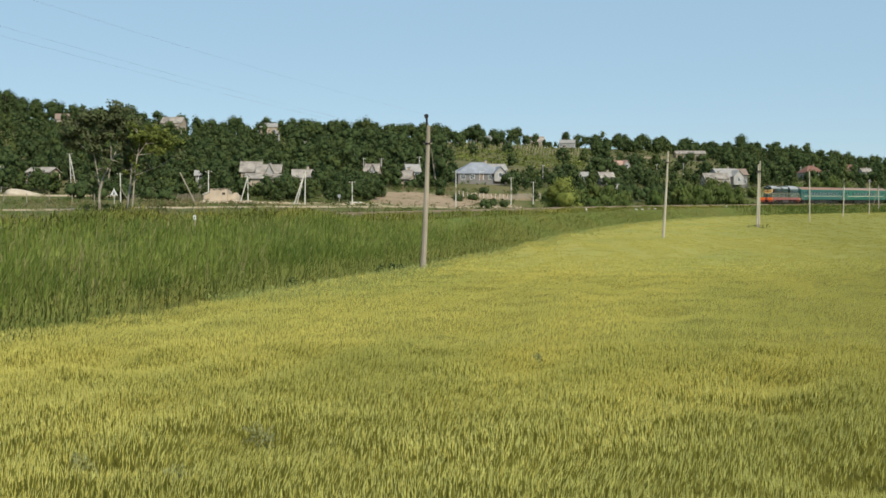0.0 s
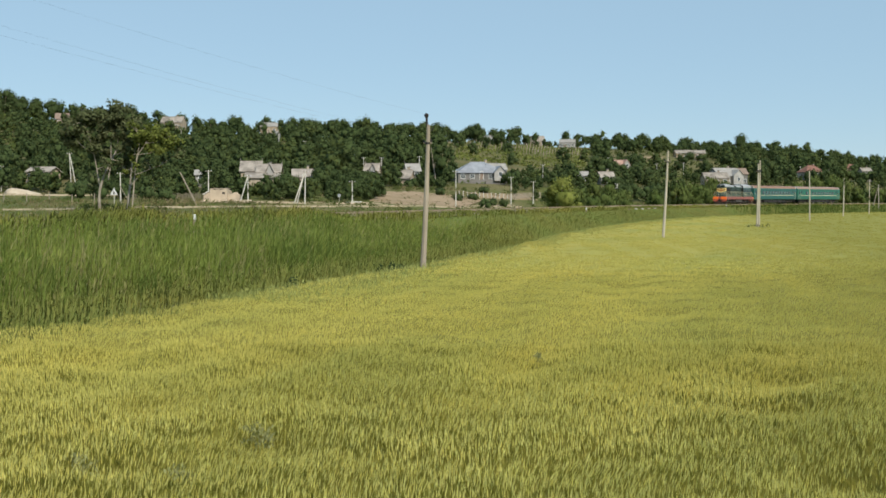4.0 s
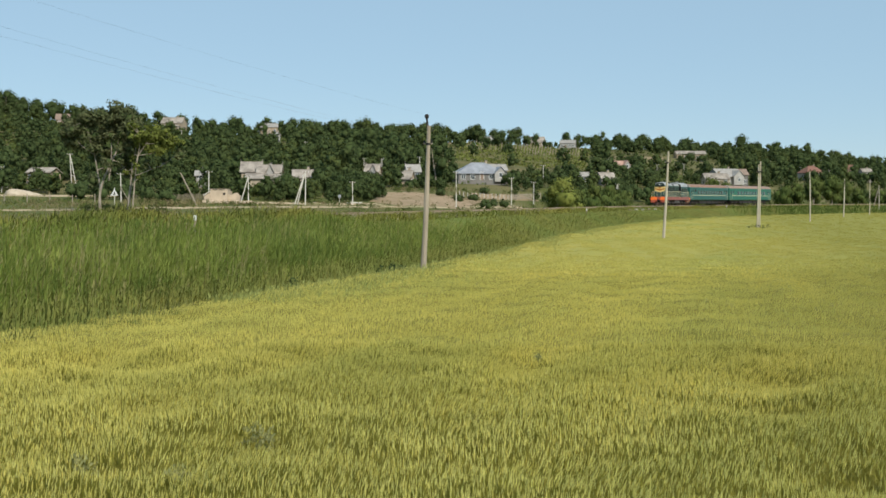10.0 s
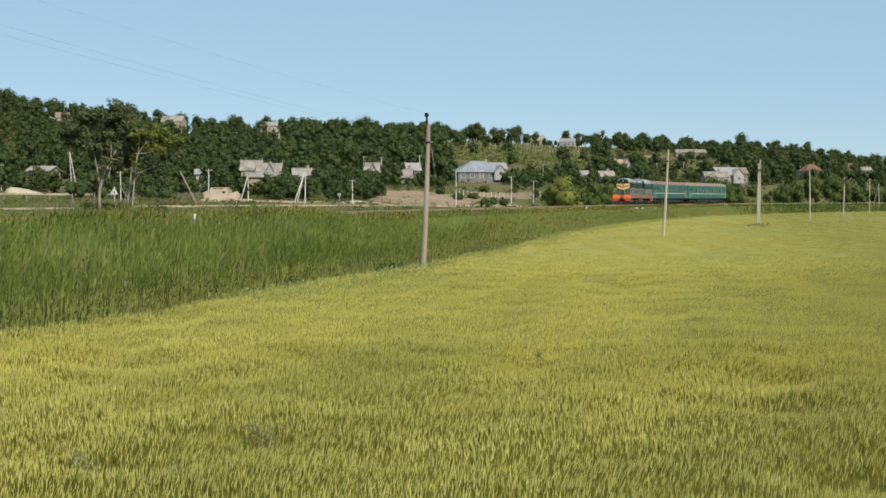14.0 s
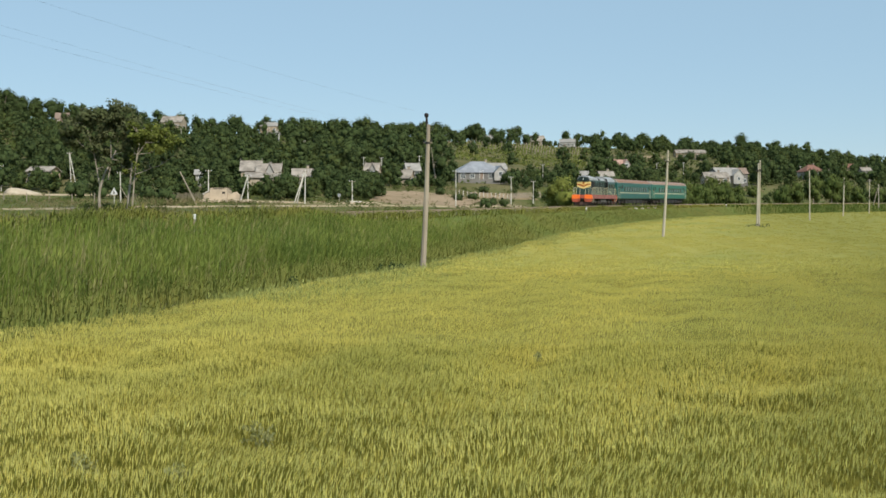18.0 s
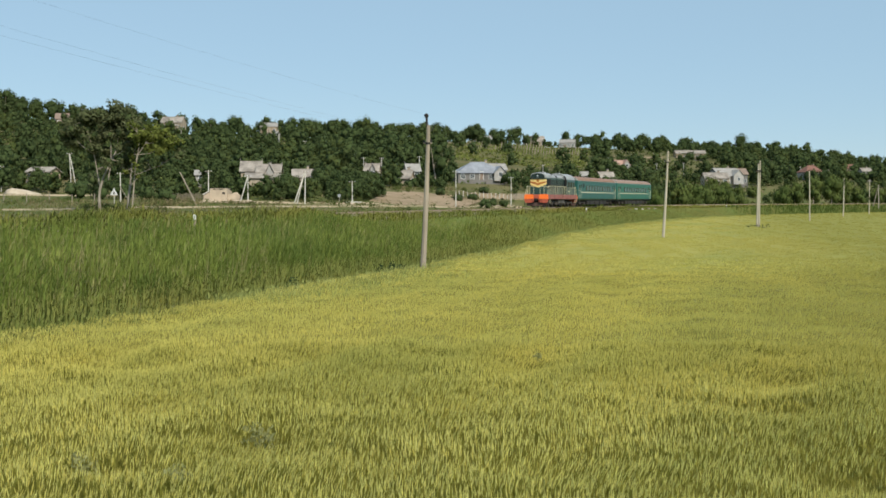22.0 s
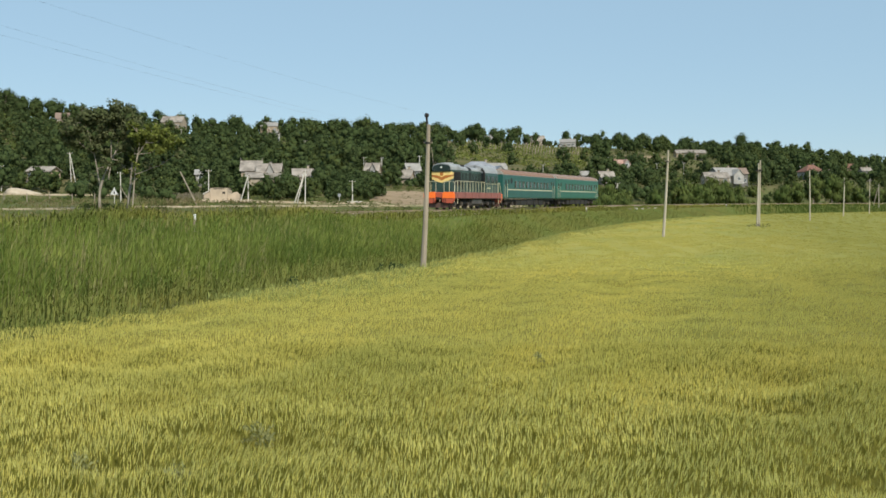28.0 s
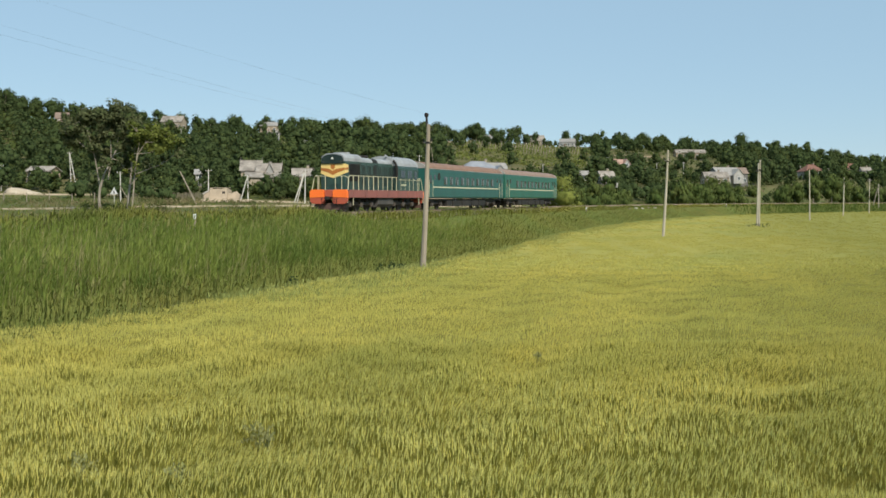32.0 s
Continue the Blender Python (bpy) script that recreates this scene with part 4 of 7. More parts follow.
old_tree("poplar", "old poplar with a bare leaning pale trunk and dark leaves", -43.0, 137.0,
         [([(0, 0, -0.3), (-0.15, 0, 1.4), (0.0, 0, 3.0), (0.45, 0, 4.4), (1.1, 0, 5.7), (2.1, 0.1, 7.8)], 0.30, 0.13),
          ([(1.75, 0, 7.1), (2.3, -0.1, 7.25), (2.9, -0.2, 7.5)], 0.10, 0.05), ([(0.9, 0.3, 4.0), (1.3, 0.3, 6.0), (1.35, 0.3, 9.0), (1.2, 0.4, 11.0)], 0.15, 0.06),
          ([(-0.1, 0.3, 3.0), (-0.55, 0.5, 5.4), (-0.9, 0.5, 7.5), (-1.6, 0.4, 10.0), (-2.0, 0.4, 11.2)], 0.15, 0.05), ([(-0.9, 0.5, 7.3), (-2.3, 0.4, 8.3), (-3.6, 0.3, 9.6)], 0.09, 0.04),
          ([(2.1, 0.1, 7.8), (2.3, 0.3, 9.6), (2.9, 0.4, 11.4)], 0.12, 0.05)],
         [(-3.3, 0.6, 10.2, 1.45), (-2.0, 0.8, 11.8, 1.5), (-0.1, 0.8, 12.2, 1.45), (1.8, 0.8, 12.4, 1.4), (-3.2, 1.2, 8.6, 1.0), (-1.0, 1.2, 9.6, 1.3), (1.0, 1.2, 10.4, 1.3), (-4.2, 0.8, 9.2, 0.9), (0.3, 1.5, 7.6, 0.8),
          (-1.4, 1.6, 6.9, 0.85), (2.6, 1.0, 9.6, 1.2), (-1.4, 1.8, 4.0, 0.8), (0.2, 2.0, 5.6, 0.7)], 1, POPLAR, PALEBARK)
old_tree("poplar", "old poplar with a forked pale trunk and dull dark leaves", -39.2, 136.0,
         [([(0, 0, -0.3), (0.05, 0, 1.9), (0.3, 0, 3.8), (0.5, 0, 5.9), (0.2, 0.1, 7.8), (0.15, 0.2, 10.0)], 0.28, 0.09), ([(0.05, 0, 1.6), (-0.6, 0.1, 2.5), (-1.1, 0.1, 3.5)], 0.11, 0.05),
          ([(0.3, 0, 3.4), (0.75, 0, 3.9), (1.15, 0, 4.3)], 0.10, 0.05), ([(0.5, 0, 5.6), (-0.1, 0.1, 5.3), (-0.6, 0.2, 5.6), (-1.0, 0.2, 6.4)], 0.09, 0.04),
          ([(0.5, 0, 5.8), (0.9, -0.1, 7.6), (1.1, -0.1, 9.2)], 0.10, 0.05), ([(0.4, 0, 4.6), (1.7, -0.2, 5.0), (2.9, -0.3, 5.5), (4.2, -0.4, 5.9), (5.6, -0.5, 6.9)], 0.11, 0.04)],
         [(0.0, 0.8, 11.7, 1.3), (0.9, 0.8, 11.0, 1.1), (-0.9, 1.0, 9.9, 1.2), (0.1, 1.4, 8.3, 0.9), (0.8, 1.3, 9.6, 1.0), (-0.3, 1.6, 6.8, 0.8), (-0.4, 2.0, 4.8, 0.7)], 2, POPLAR, PALEBARK)
old_tree("light_tree", "yellow-green tree crown on thin pale branches", -38.3, 134.0,
         [([(0, 0, -0.3), (0.3, 0, 2.4), (0.5, 0, 5.0), (0.9, 0, 7.2), (1.9, 0, 8.6), (2.8, 0, 9.4)], 0.16, 0.05), ([(0.9, 0, 7.2), (2.4, 0.1, 7.4), (4.0, 0.1, 8.0), (5.0, 0.1, 8.5)], 0.08, 0.03),
          ([(1.9, 0, 8.6), (3.3, 0, 8.7), (4.4, 0, 9.2)], 0.06, 0.03), ([(0.7, 0, 6.6), (1.1, 0, 8.3), (1.1, 0, 9.6)], 0.07, 0.03)],
         [(1.4, 0.2, 9.2, 0.95), (2.6, 0.4, 9.6, 1.05), (4.0, 0.3, 9.0, 1.05), (4.9, 0.3, 8.7, 0.75), (3.0, 0.2, 8.2, 0.85), (1.8, 0.2, 7.9, 0.7), (0.9, 0.4, 8.7, 0.6)], 14, LEAF2, BARK, 0.26, 230, 0)
WILLOW = mat("olive_willow_leaves", (0.145, 0.175, 0.038), (0.21, 0.225, 0.054), 0.4, 0.7, island=0.25, translucent=0.3)
tree("willow_bush", "rounded light green willow bush behind the track", 18.6, 174.0, 7.3, 3.4, 5, "round", 0.06, WILLOW, 0.32, 120, 0.72)
tree("willow_bush", "low light green willow bush", 21.8, 178.0, 3.6, 2.0, 6, "round", 0.06, WILLOW, 0.28, 120, 0.72)
for i, (x, y, h, sp) in enumerate(((35.5, 258, 6.0, 3.0), (40.2, 262, 5.8, 3.0), (31.0, 250, 5.0, 2.6), (44.0, 268, 4.4, 2.8), (27.5, 205, 3.6, 2.6), (32.0, 214, 4.2, 2.8), (36.5, 222, 3.6, 2.6), (54.0, 250, 7.0, 3.4), (58.5, 256, 7.6, 3.6), (62.5, 262, 6.6, 3.4), (67.0, 268, 7.4, 3.6), (71.5, 274, 6.2, 3.2),
                                   (75.5, 279, 4.6, 2.8), (98.5, 316, 6.2, 3.4), (104.0, 322, 8.0, 3.8), (110.5, 326, 9.4, 4.2), (117.5, 330, 9.2, 4.2), (124.0, 338, 8.2, 3.8), (131, 345, 6.5, 3.4), (140, 352, 6, 3.2),
                                   (148, 360, 6.5, 3.4), (48.0, 246, 5.0, 3.0), (85.0, 346, 5.4, 3.4), (90.5, 350, 4.6, 3.0), (96.0, 354, 3.4, 2.6), (101.5, 358, 3.6, 2.6), (-36.5, 214, 2.4, 2.0), (-32.6, 211, 2.9, 2.2), (-30.2, 213, 3.2, 2.2), (-40.5, 216, 2.4, 1.8))):
    tree("willow" if x > 40 else "garden_bush", "drooping green willow beyond the track" if x > 40 else "leafy green garden bush before the houses", x, y, h, sp, 40 + i, "willow", 0.04,
         mat("willow_leaves", (0.066, 0.098, 0.026), (0.112, 0.134, 0.038), 0.3, 0.7, island=0.3, translucent=0.3), 0.75, 40, 0.66, 5)

# shrubs and dry weeds on the open ground between railway and houses
def scrub():
    r = np.random.default_rng(808)
    ob = thing("scrub", "low olive shrubs and dry weeds on open ground", "scrub", kind="stuff")
    olive, dry = [], []
    while len(olive) < 1100 or len(dry) < 700:
        u = r.uniform(-0.46, 0.46)
        ry = float(np.interp(u, [-0.42, -0.106, 0.0, 0.081, 0.145, 0.198, 0.255, 0.319, 0.384, 0.477], [48, 84, 108, 140, 177, 214, 248, 279, 306, 344]))
        y0 = float(np.interp(u, _U, _FLAT))
        y = r.uniform(ry + 24, y0 + 30)
        x = u * y
        if -13 < x < 5 and 203 < y < 250 and r.uniform() < 0.8:
            continue
        if any(a < u < b and y > d - 24 and y < d + 8 for a, b, c, d in CLEAR):
            continue
        if smooth_noise(np.array([x]), np.array([y]), 22, 5)[0] < r.uniform(-1.0, 0.4):
            continue
        s = r.uniform(0.25, 0.85)
        tgt = olive if r.uniform() < 0.62 and not (u < -0.1 and y < 200) else dry
        tgt.append(crown_quads(r, [((x, y, gz(x, y) + s * 0.22), s * 0.8)], 150, 0.05 + 0.0008 * y, 0.0, True))
    part("green_shrubs", quads("green_shrubs", np.concatenate(olive[:1100]), mat("shrub_leaves", (0.065, 0.09, 0.024), (0.11, 0.13, 0.04), 0.1, 0.8, island=0.3, translucent=0.25)), None, ob)
    part("dry_weeds", quads("dry_weeds", np.concatenate(dry[:700]), mat("dry_weed_leaves", (0.16, 0.145, 0.065), (0.23, 0.19, 0.10), 0.1, 0.85, island=0.3, translucent=0.2)), None, ob)


scrub()


def verge_weeds():
    """Tall rank weeds round the poplars, along the old fence and before the ruin."""
    r = np.random.default_rng(828)
    ob = thing("rank_weeds", "tall dull weeds round the poplars and the ruin", "weeds", kind="stuff")
    olive, dry = [], []
    for u0, u1, y0, y1, n, hi, share in ((-0.278, -0.222, 166, 184, 90, 0.85, 0.45), (-0.335, -0.288, 139, 160, 60, 0.75, 0.7), (-0.30, -0.255, 137, 150, 40, 0.6, 0.6), (-0.236, -0.160, 178, 188, 60, 0.6, 0.4),
                                         (-0.405, -0.33, 158, 186, 50, 0.5, 0.85), (-0.15, -0.06, 196, 206, 70, 0.55, 0.6),
                                         (-0.058, 0.03, 204, 244, 75, 0.38, 0.45), (-0.048, 0.002, 243, 253, 45, 0.9, 0.85), (0.0, 0.034, 236, 254, 60, 0.6, 0.6)):
        for _ in range(n):
            y = r.uniform(y0, y1)
            x, s = r.uniform(u0, u1) * y, r.uniform(0.3, hi)
            (olive if r.uniform() < share else dry).append(crown_quads(r, [((x, y, gz(x, y) + s * 0.6), s * 0.8), ((x + r.normal(0, 0.4), y, gz(x, y) + s * 0.3), s * 0.7)], 130, 0.20, 0.35, True))
    part("green_weeds", quads("green_weeds", np.concatenate(olive), MATS["shrub_leaves"]), None, ob)
    part("dry_weeds", quads("dry_weeds", np.concatenate(dry), MATS["dry_weed_leaves"]), None, ob)


verge_weeds()


def slope_scrub():
    r = np.random.default_rng(818)
    ob = thing("slope_scrub", "bushes and rough growth on the hillside", "scrub", kind="stuff")
    out = []
    while len(out) < 3400:
        u = r.uniform(-0.46, 0.47)
        y0, y1 = float(np.interp(u, _U, _FLAT)), float(np.interp(u, _U, _CREST))
        y = r.uniform(y0 + 15, y1)
        if 0.0 < u < 0.135 and 345 < y and r.uniform() < 0.9:
            continue
        x, s = u * y, r.uniform(0.6, 1.9)
        gaps = [d for a, b, c, d in CLEAR if a - 0.004 < u < b + 0.004 and c < y < d + 8]
        if gaps:
            s *= 0.55
            if y > max(gaps) - 10:
                continue
        out.append(crown_quads(r, [((x, y, gz(x, y) + s * 0.4), s)], 8, 0.95))
    part("bushes", quads("bushes", np.concatenate(out), MATS["shrub_leaves"]), None, ob)


slope_scrub()
for i, (x, y, h, sp) in enumerate(((-56.0, 190, 3.0, 2.6), (-50.5, 186, 2.6, 2.4), (-60.0, 190, 3.4, 2.6), (-46.5, 184, 2.4, 2.2), (-64.5, 192, 3.0, 2.4), (-18.2, 262, 3.4, 2.4), (-8.0, 255, 1.8, 1.5), (-83.5, 229, 3.0, 2.0), (-88.5, 228, 2.4, 1.8), (50.0, 290, 5.0, 3.2), (54.5, 294, 4.6, 3.0), (59.0, 300, 5.6, 3.4), (47.6, 300, 4.2, 2.8), (197.0, 528, 5.2, 3.2), (202.5, 526, 5.4, 3.4), (207.5, 530, 5.8, 3.4), (209.0, 556, 8.5, 3.6), (216.5, 556, 8.0, 3.6), (16.2, 276, 3.4, 2.4), (70.5, 428, 3.0, 2.4), (75.5, 430, 3.4, 2.6), (68.5, 436, 3.6, 2.6), (78.5, 438, 4.0, 2.8), (80.0, 470, 5.0, 3.2), (12.5, 228, 1.5, 1.4), (6.5, 238, 1.4, 1.4), (3.0, 232, 1.5, 1.5), (-0.5, 240, 1.6, 1.6), (9.5, 252, 1.4, 1.5), (18.5, 279, 3.8, 2.4), (-53.0, 226, 2.6, 2.0), (-7.0, 258, 2.0, 1.6), (-10.6, 257, 2.2, 1.6), (-4.6, 262, 2.6, 1.9), (-9.6, 278, 2.2, 1.8), (-5.6, 277, 2.4, 1.8), (-19.8, 276, 2.6, 2.0), (-16.6, 275, 2.4, 1.8), (-33.4, 244, 2.6, 2.0), (-30.4, 243, 2.4, 1.8), (8.4, 217, 1.9, 1.5), (10.5, 228, 1.6, 1.3), (-19.5, 270, 2.6, 1.8), (46.0, 308, 3.0, 2.2), (49.0, 309, 2.6, 2.0), (165, 490, 5, 4), (171, 491, 5, 4), (203, 532, 4.5, 3.5), (131, 580, 4, 4), (138, 582, 4, 4))):
    tree("garden_bush", "leafy green garden bush beside a house", x, y, h, sp, 700 + i, "round", 0.05, LEAF, 0.4, 50, 0.7, 3)

tree("garden_tree", "tall broad dark green tree beside the blue-roofed house", -1.7, 263.0, 11.6, 3.9, 77, "round", 0.04, LEAF, 0.42, 60, 0.7, 5)

# crest trees that stand out against the sky
r = np.random.default_rng(515)
for i in range(44):
    u = -0.41 + 0.0192 * i + r.uniform(-0.006, 0.006)
    h, sp = r.uniform(7.0, 10.5), r.uniform(3.2, 4.8)
    if i in (23, 24, 25):
        h, sp = h + 1.5, sp + 0.6
    y = float(np.interp(u, _U, _CREST)) - r.uniform(3, 12)
    tree("crest_tree", "dark green tree standing against the sky on the crest", u * y, y, h, sp, 400 + i, ("round", "tall", "round", "round")[i % 4], 0.03, LEAF, 0.62, 34, 0.66, 4)
for u, h, sp in ((-0.408, 12.0, 4.8), (-0.400, 13.0, 4.8), (-0.392, 12.0, 4.6), (-0.384, 10.5, 4.4), (-0.372, 9.5, 4.2), (-0.283, 10.5, 4.6), (-0.192, 10, 4.2), (-0.138, 10.5, 3.8), (0.030, 12, 4.6), (0.160, 11.5, 4.6), (0.182, 11.5, 4.4), (0.272, 13.5, 5.8), (0.333, 14, 3.8)):
    y = float(np.interp(u, _U, _CREST)) - 4
    tree("crest_tree", "tall dark green tree rising above the crest", u * y, y, h, sp, 450 + int(u * 100), "round", 0.08, LEAF, 0.62, 34, 0.66, 4)
for i, (u, h, sp) in enumerate(((-0.036, 9, 4.4), (-0.028, 9.5, 4.4), (-0.020, 8.5, 4.2), (-0.012, 7.5, 4.0), (-0.004, 10, 4.6), (0.003, 9, 4.4), (0.010, 7, 4.0), (0.017, 6, 3.8), (0.024, 10, 4.6), (0.030, 12, 5.4), (0.036, 9.5, 4.4), (0.045, 9.5, 4.2),
                                  (0.053, 8.5, 4.2), (0.061, 10.5, 4.4), (0.068, 11.5, 4.0), (0.076, 7, 3.8), (0.086, 3.2, 2.6), (0.094, 3.6, 2.6))):
    y = float(np.interp(u, _U, _CREST)) - 22 + 9 * (i % 3)
    tree("crest_tree", "green tree beside the vineyard on the crest", u * y, y, h, sp, 460 + i, ("round", "tall", "round")[i % 3], 0.03, LEAF, 0.62, 34, 0.66, 4)
r = np.random.default_rng(909)
woods("crest_hedge", "uneven green hedge and young trees along the crest", [(u * y, y, gz(u * y, y) - 0.5, r.uniform(0.22, 0.62)) for u, y in
      [(a, float(np.interp(a, _U, _CREST)) - r.uniform(2, 34)) for a in np.sort(r.uniform(-0.06, 0.13, 90))]], TEMPL, r)

# small dark bush and weeds at the edge of the wheat
for i, (x, y, z, w) in enumerate(((-2.9, 53.5, 0.15, 0.55), (-2.3, 54.0, 0.15, 0.4), (37.1, 128.6, 0.45, 0.55), (36.2, 128.6, 0.45, 0.4), (38.0, 128.6, 0.45, 0.4), (-5.8, 43.0, 0.25, 0.35))):
    r = np.random.default_rng(600 + i)
    b = [((r.uniform(-w, w), r.uniform(-w, w) * 0.5, 0.12 + r.uniform(0, 0.25)), w * 0.5) for _ in range(5)]
    ob = thing("weed_clump", "low dark green weed clump at the wheat's edge", "weeds", pose(x, y, z), group="weeds by the field")
    part("leaves", quads("leaves", crown_quads(r, b, 260, 0.13), LEAF), None, ob)
    part("stem", Geo().rod((0, 0, -0.5), (0, 0, 0.2), 0.02, n=5), BARK, ob)
# grey thistles standing in the wheat
THISTLE = mat("grey_green_thistle", (0.24, 0.25, 0.09), (0.33, 0.32, 0.14), 8, 0.85, island=0.3, translucent=0.35)
for i, (x, y, w) in enumerate(((2.0, 22.9, 0.13), (-2.65, 15.3, 0.20), (-2.45, 15.2, 0.15), (-4.45, 13.5, 0.18), (-3.15, 13.0, 0.16), (4.9, 25.5, 0.16))):
    r = np.random.default_rng(650 + i)
    b = [((r.uniform(-w, w), r.uniform(-w, w) * 0.5, 0.36 + r.uniform(0, 0.2)), w * 0.6) for _ in range(4)]
    ob = thing("thistle", "grey-green thistle standing in the wheat", "weeds", pose(x, y, 0.0), group="thistles in the wheat")
    part("leaves", quads("leaves", crown_quads(r, b, 2400, 0.06, 0.5), THISTLE), None, ob)
    part("stem", Geo().rod((0, 0, -0.1), (0, 0, 0.5), 0.006, n=5), THISTLE, ob)

# ------------------------------------------------------------------ poles
def line_pole(x, y, h, lean_x, label, z0=None, style="telegraph", r=0.13, material=None, lean_y=0.0, turn=-28):
    """A tapering pole with its fittings. lean: how far the top hangs over, in metres."""
    z0 = gz(x, y) if z0 is None else z0
    m = material or CONCRETE
    p = thing("telegraph_pole" if style == "telegraph" else "power_pole", label, "pole", pose(x, y, z0), group="line of telegraph poles" if style == "telegraph" else "village power poles")
    top = (lean_x, lean_y, h)
    g = Geo()
    n = 8
    pts = [(lean_x * f + 0.015 * h * math.sin(math.pi * f) * 0.3, lean_y * f, -0.4 + (h + 0.4) * f) for f in (0, 0.2, 0.4, 0.6, 0.8, 1.0)]
    g.path(pts, r, r * 0.62, n)
    part("shaft", g, m, p, smooth=False)
    c, s = math.cos(radians(turn)), math.sin(radians(turn))
    if style == "telegraph":
        for dz, half in ((0.9, 0.24),):
            zz = h - dz
            f = zz / h
            a = part("crossarm", Geo().rod((lean_x * f - half * c, -half * s + 0.12, zz), (lean_x * f + half * c, half * s + 0.12, zz), 0.045, n=5), POLEWOOD, p)
            for k in (-1, 1):
                part("insulator", Geo().rod((lean_x * f + k * half * 0.85 * c, k * half * 0.85 * s + 0.12, zz + 0.03), (lean_x * f + k * half * 0.85 * c, k * half * 0.85 * s + 0.12, zz + 0.2), 0.045, 0.03, 6), IRON, a)
        part("strap", Geo().rod((lean_x * 0.88, 0, h * 0.872), (lean_x * 0.885, 0, h * 0.885), r * 0.80, n=8), IRON, p, "dark iron strap")
    else:
        a = part("crossarm", Geo().rod((lean_x - 0.55, 0.1, h - 0.25), (lean_x + 0.55, 0.1, h - 0.25), 0.05, n=5), CONCRETE, p)
        for k in (-0.5, 0.0, 0.5):
            part("insulator", Geo().rod((lean_x + k, 0.1, h - 0.22), (lean_x + k, 0.1, h - 0.02), 0.05, 0.035, 6), L_WHITE, a)
    return p


IRON = mat("dark_iron", (0.03, 0.03, 0.032), (0.06, 0.05, 0.045), 6, 0.6, metal=0.7, obj=0.001)
L_WHITE = mat("white_porcelain", (0.62, 0.62, 0.6), (0.5, 0.5, 0.48), 4, 0.25, obj=0.001)
WHITEWASH = mat("whitewashed_concrete", (0.46, 0.43, 0.37), (0.58, 0.55, 0.49), 2.0, 0.85, bump=0.2, obj=0.1)

p1 = line_pole(-1.05, 54.8, 7.55, 0.32, "weathered leaning concrete telegraph pole at the wheat's edge", z0=0.0, r=0.155)
# the dark iron bracket that stands on the first pole
part("top_bracket", Geo().path([(0.30, 0.02, 7.2), (0.26, 0.02, 7.5), (0.22, 0.0, 7.95)], 0.075, 0.05, 6), IRON, p1, "dark iron bracket")
part("top_insulator", Geo().loft([[(0.22 + r * math.cos(k * math.pi / 4), r * math.sin(k * math.pi / 4), z) for k in range(8)] for z, r in ((7.9, 0.05), (7.95, 0.1), (8.05, 0.11), (8.12, 0.06))]), IRON, p1)
part("side_hook", Geo().path([(0.36, 0, 7.25), (0.54, 0, 7.3), (0.56, 0, 7.45)], 0.025, n=5), IRON, p1)
line_pole(18.8, 93.4, 8.0, 0.42, "leaning grey telegraph pole standing in the wheat", z0=0.0, r=0.135, material=PALECON)
p3 = line_pole(37.1, 129, 8.05, 0.12, "upright grey telegraph pole with weeds at its foot", z0=0.0, r=0.125, material=PALECON)
part("splice_timber", Geo().rod((0.30, 0.10, -0.3), (0.34, 0.10, 8.45), 0.115, 0.085, 7), PALECON, p3, "second pale pole strapped beside the first")
part("splice_band", Geo().box(-0.1, 0.55, -0.12, 0.22, 7.2, 7.3), IRON, p3)
line_pole(55.8, 166, 8.2, -0.15, "thin grey telegraph pole in the wheat", z0=0.0, r=0.125, material=PALECON)
line_pole(77.0, 210, 8.0, 0.10, "thin grey telegraph pole in the far wheat", z0=0.0, r=0.14, material=PALECON)
line_pole(98.0, 251, 8.1, 0.0, "thin grey telegraph pole in the far wheat", z0=0.0, r=0.14, material=PALECON)
pa = line_pole(119.8, 300, 8.0, -0.2, "grey telegraph pole with a slanting brace", z0=0.0, r=0.15, material=PALECON)
part("brace", Geo().rod((-2.0, 0.2, 0), (-0.3, 0, 7.2), 0.12, 0.1, 6), CONCRETE, pa)

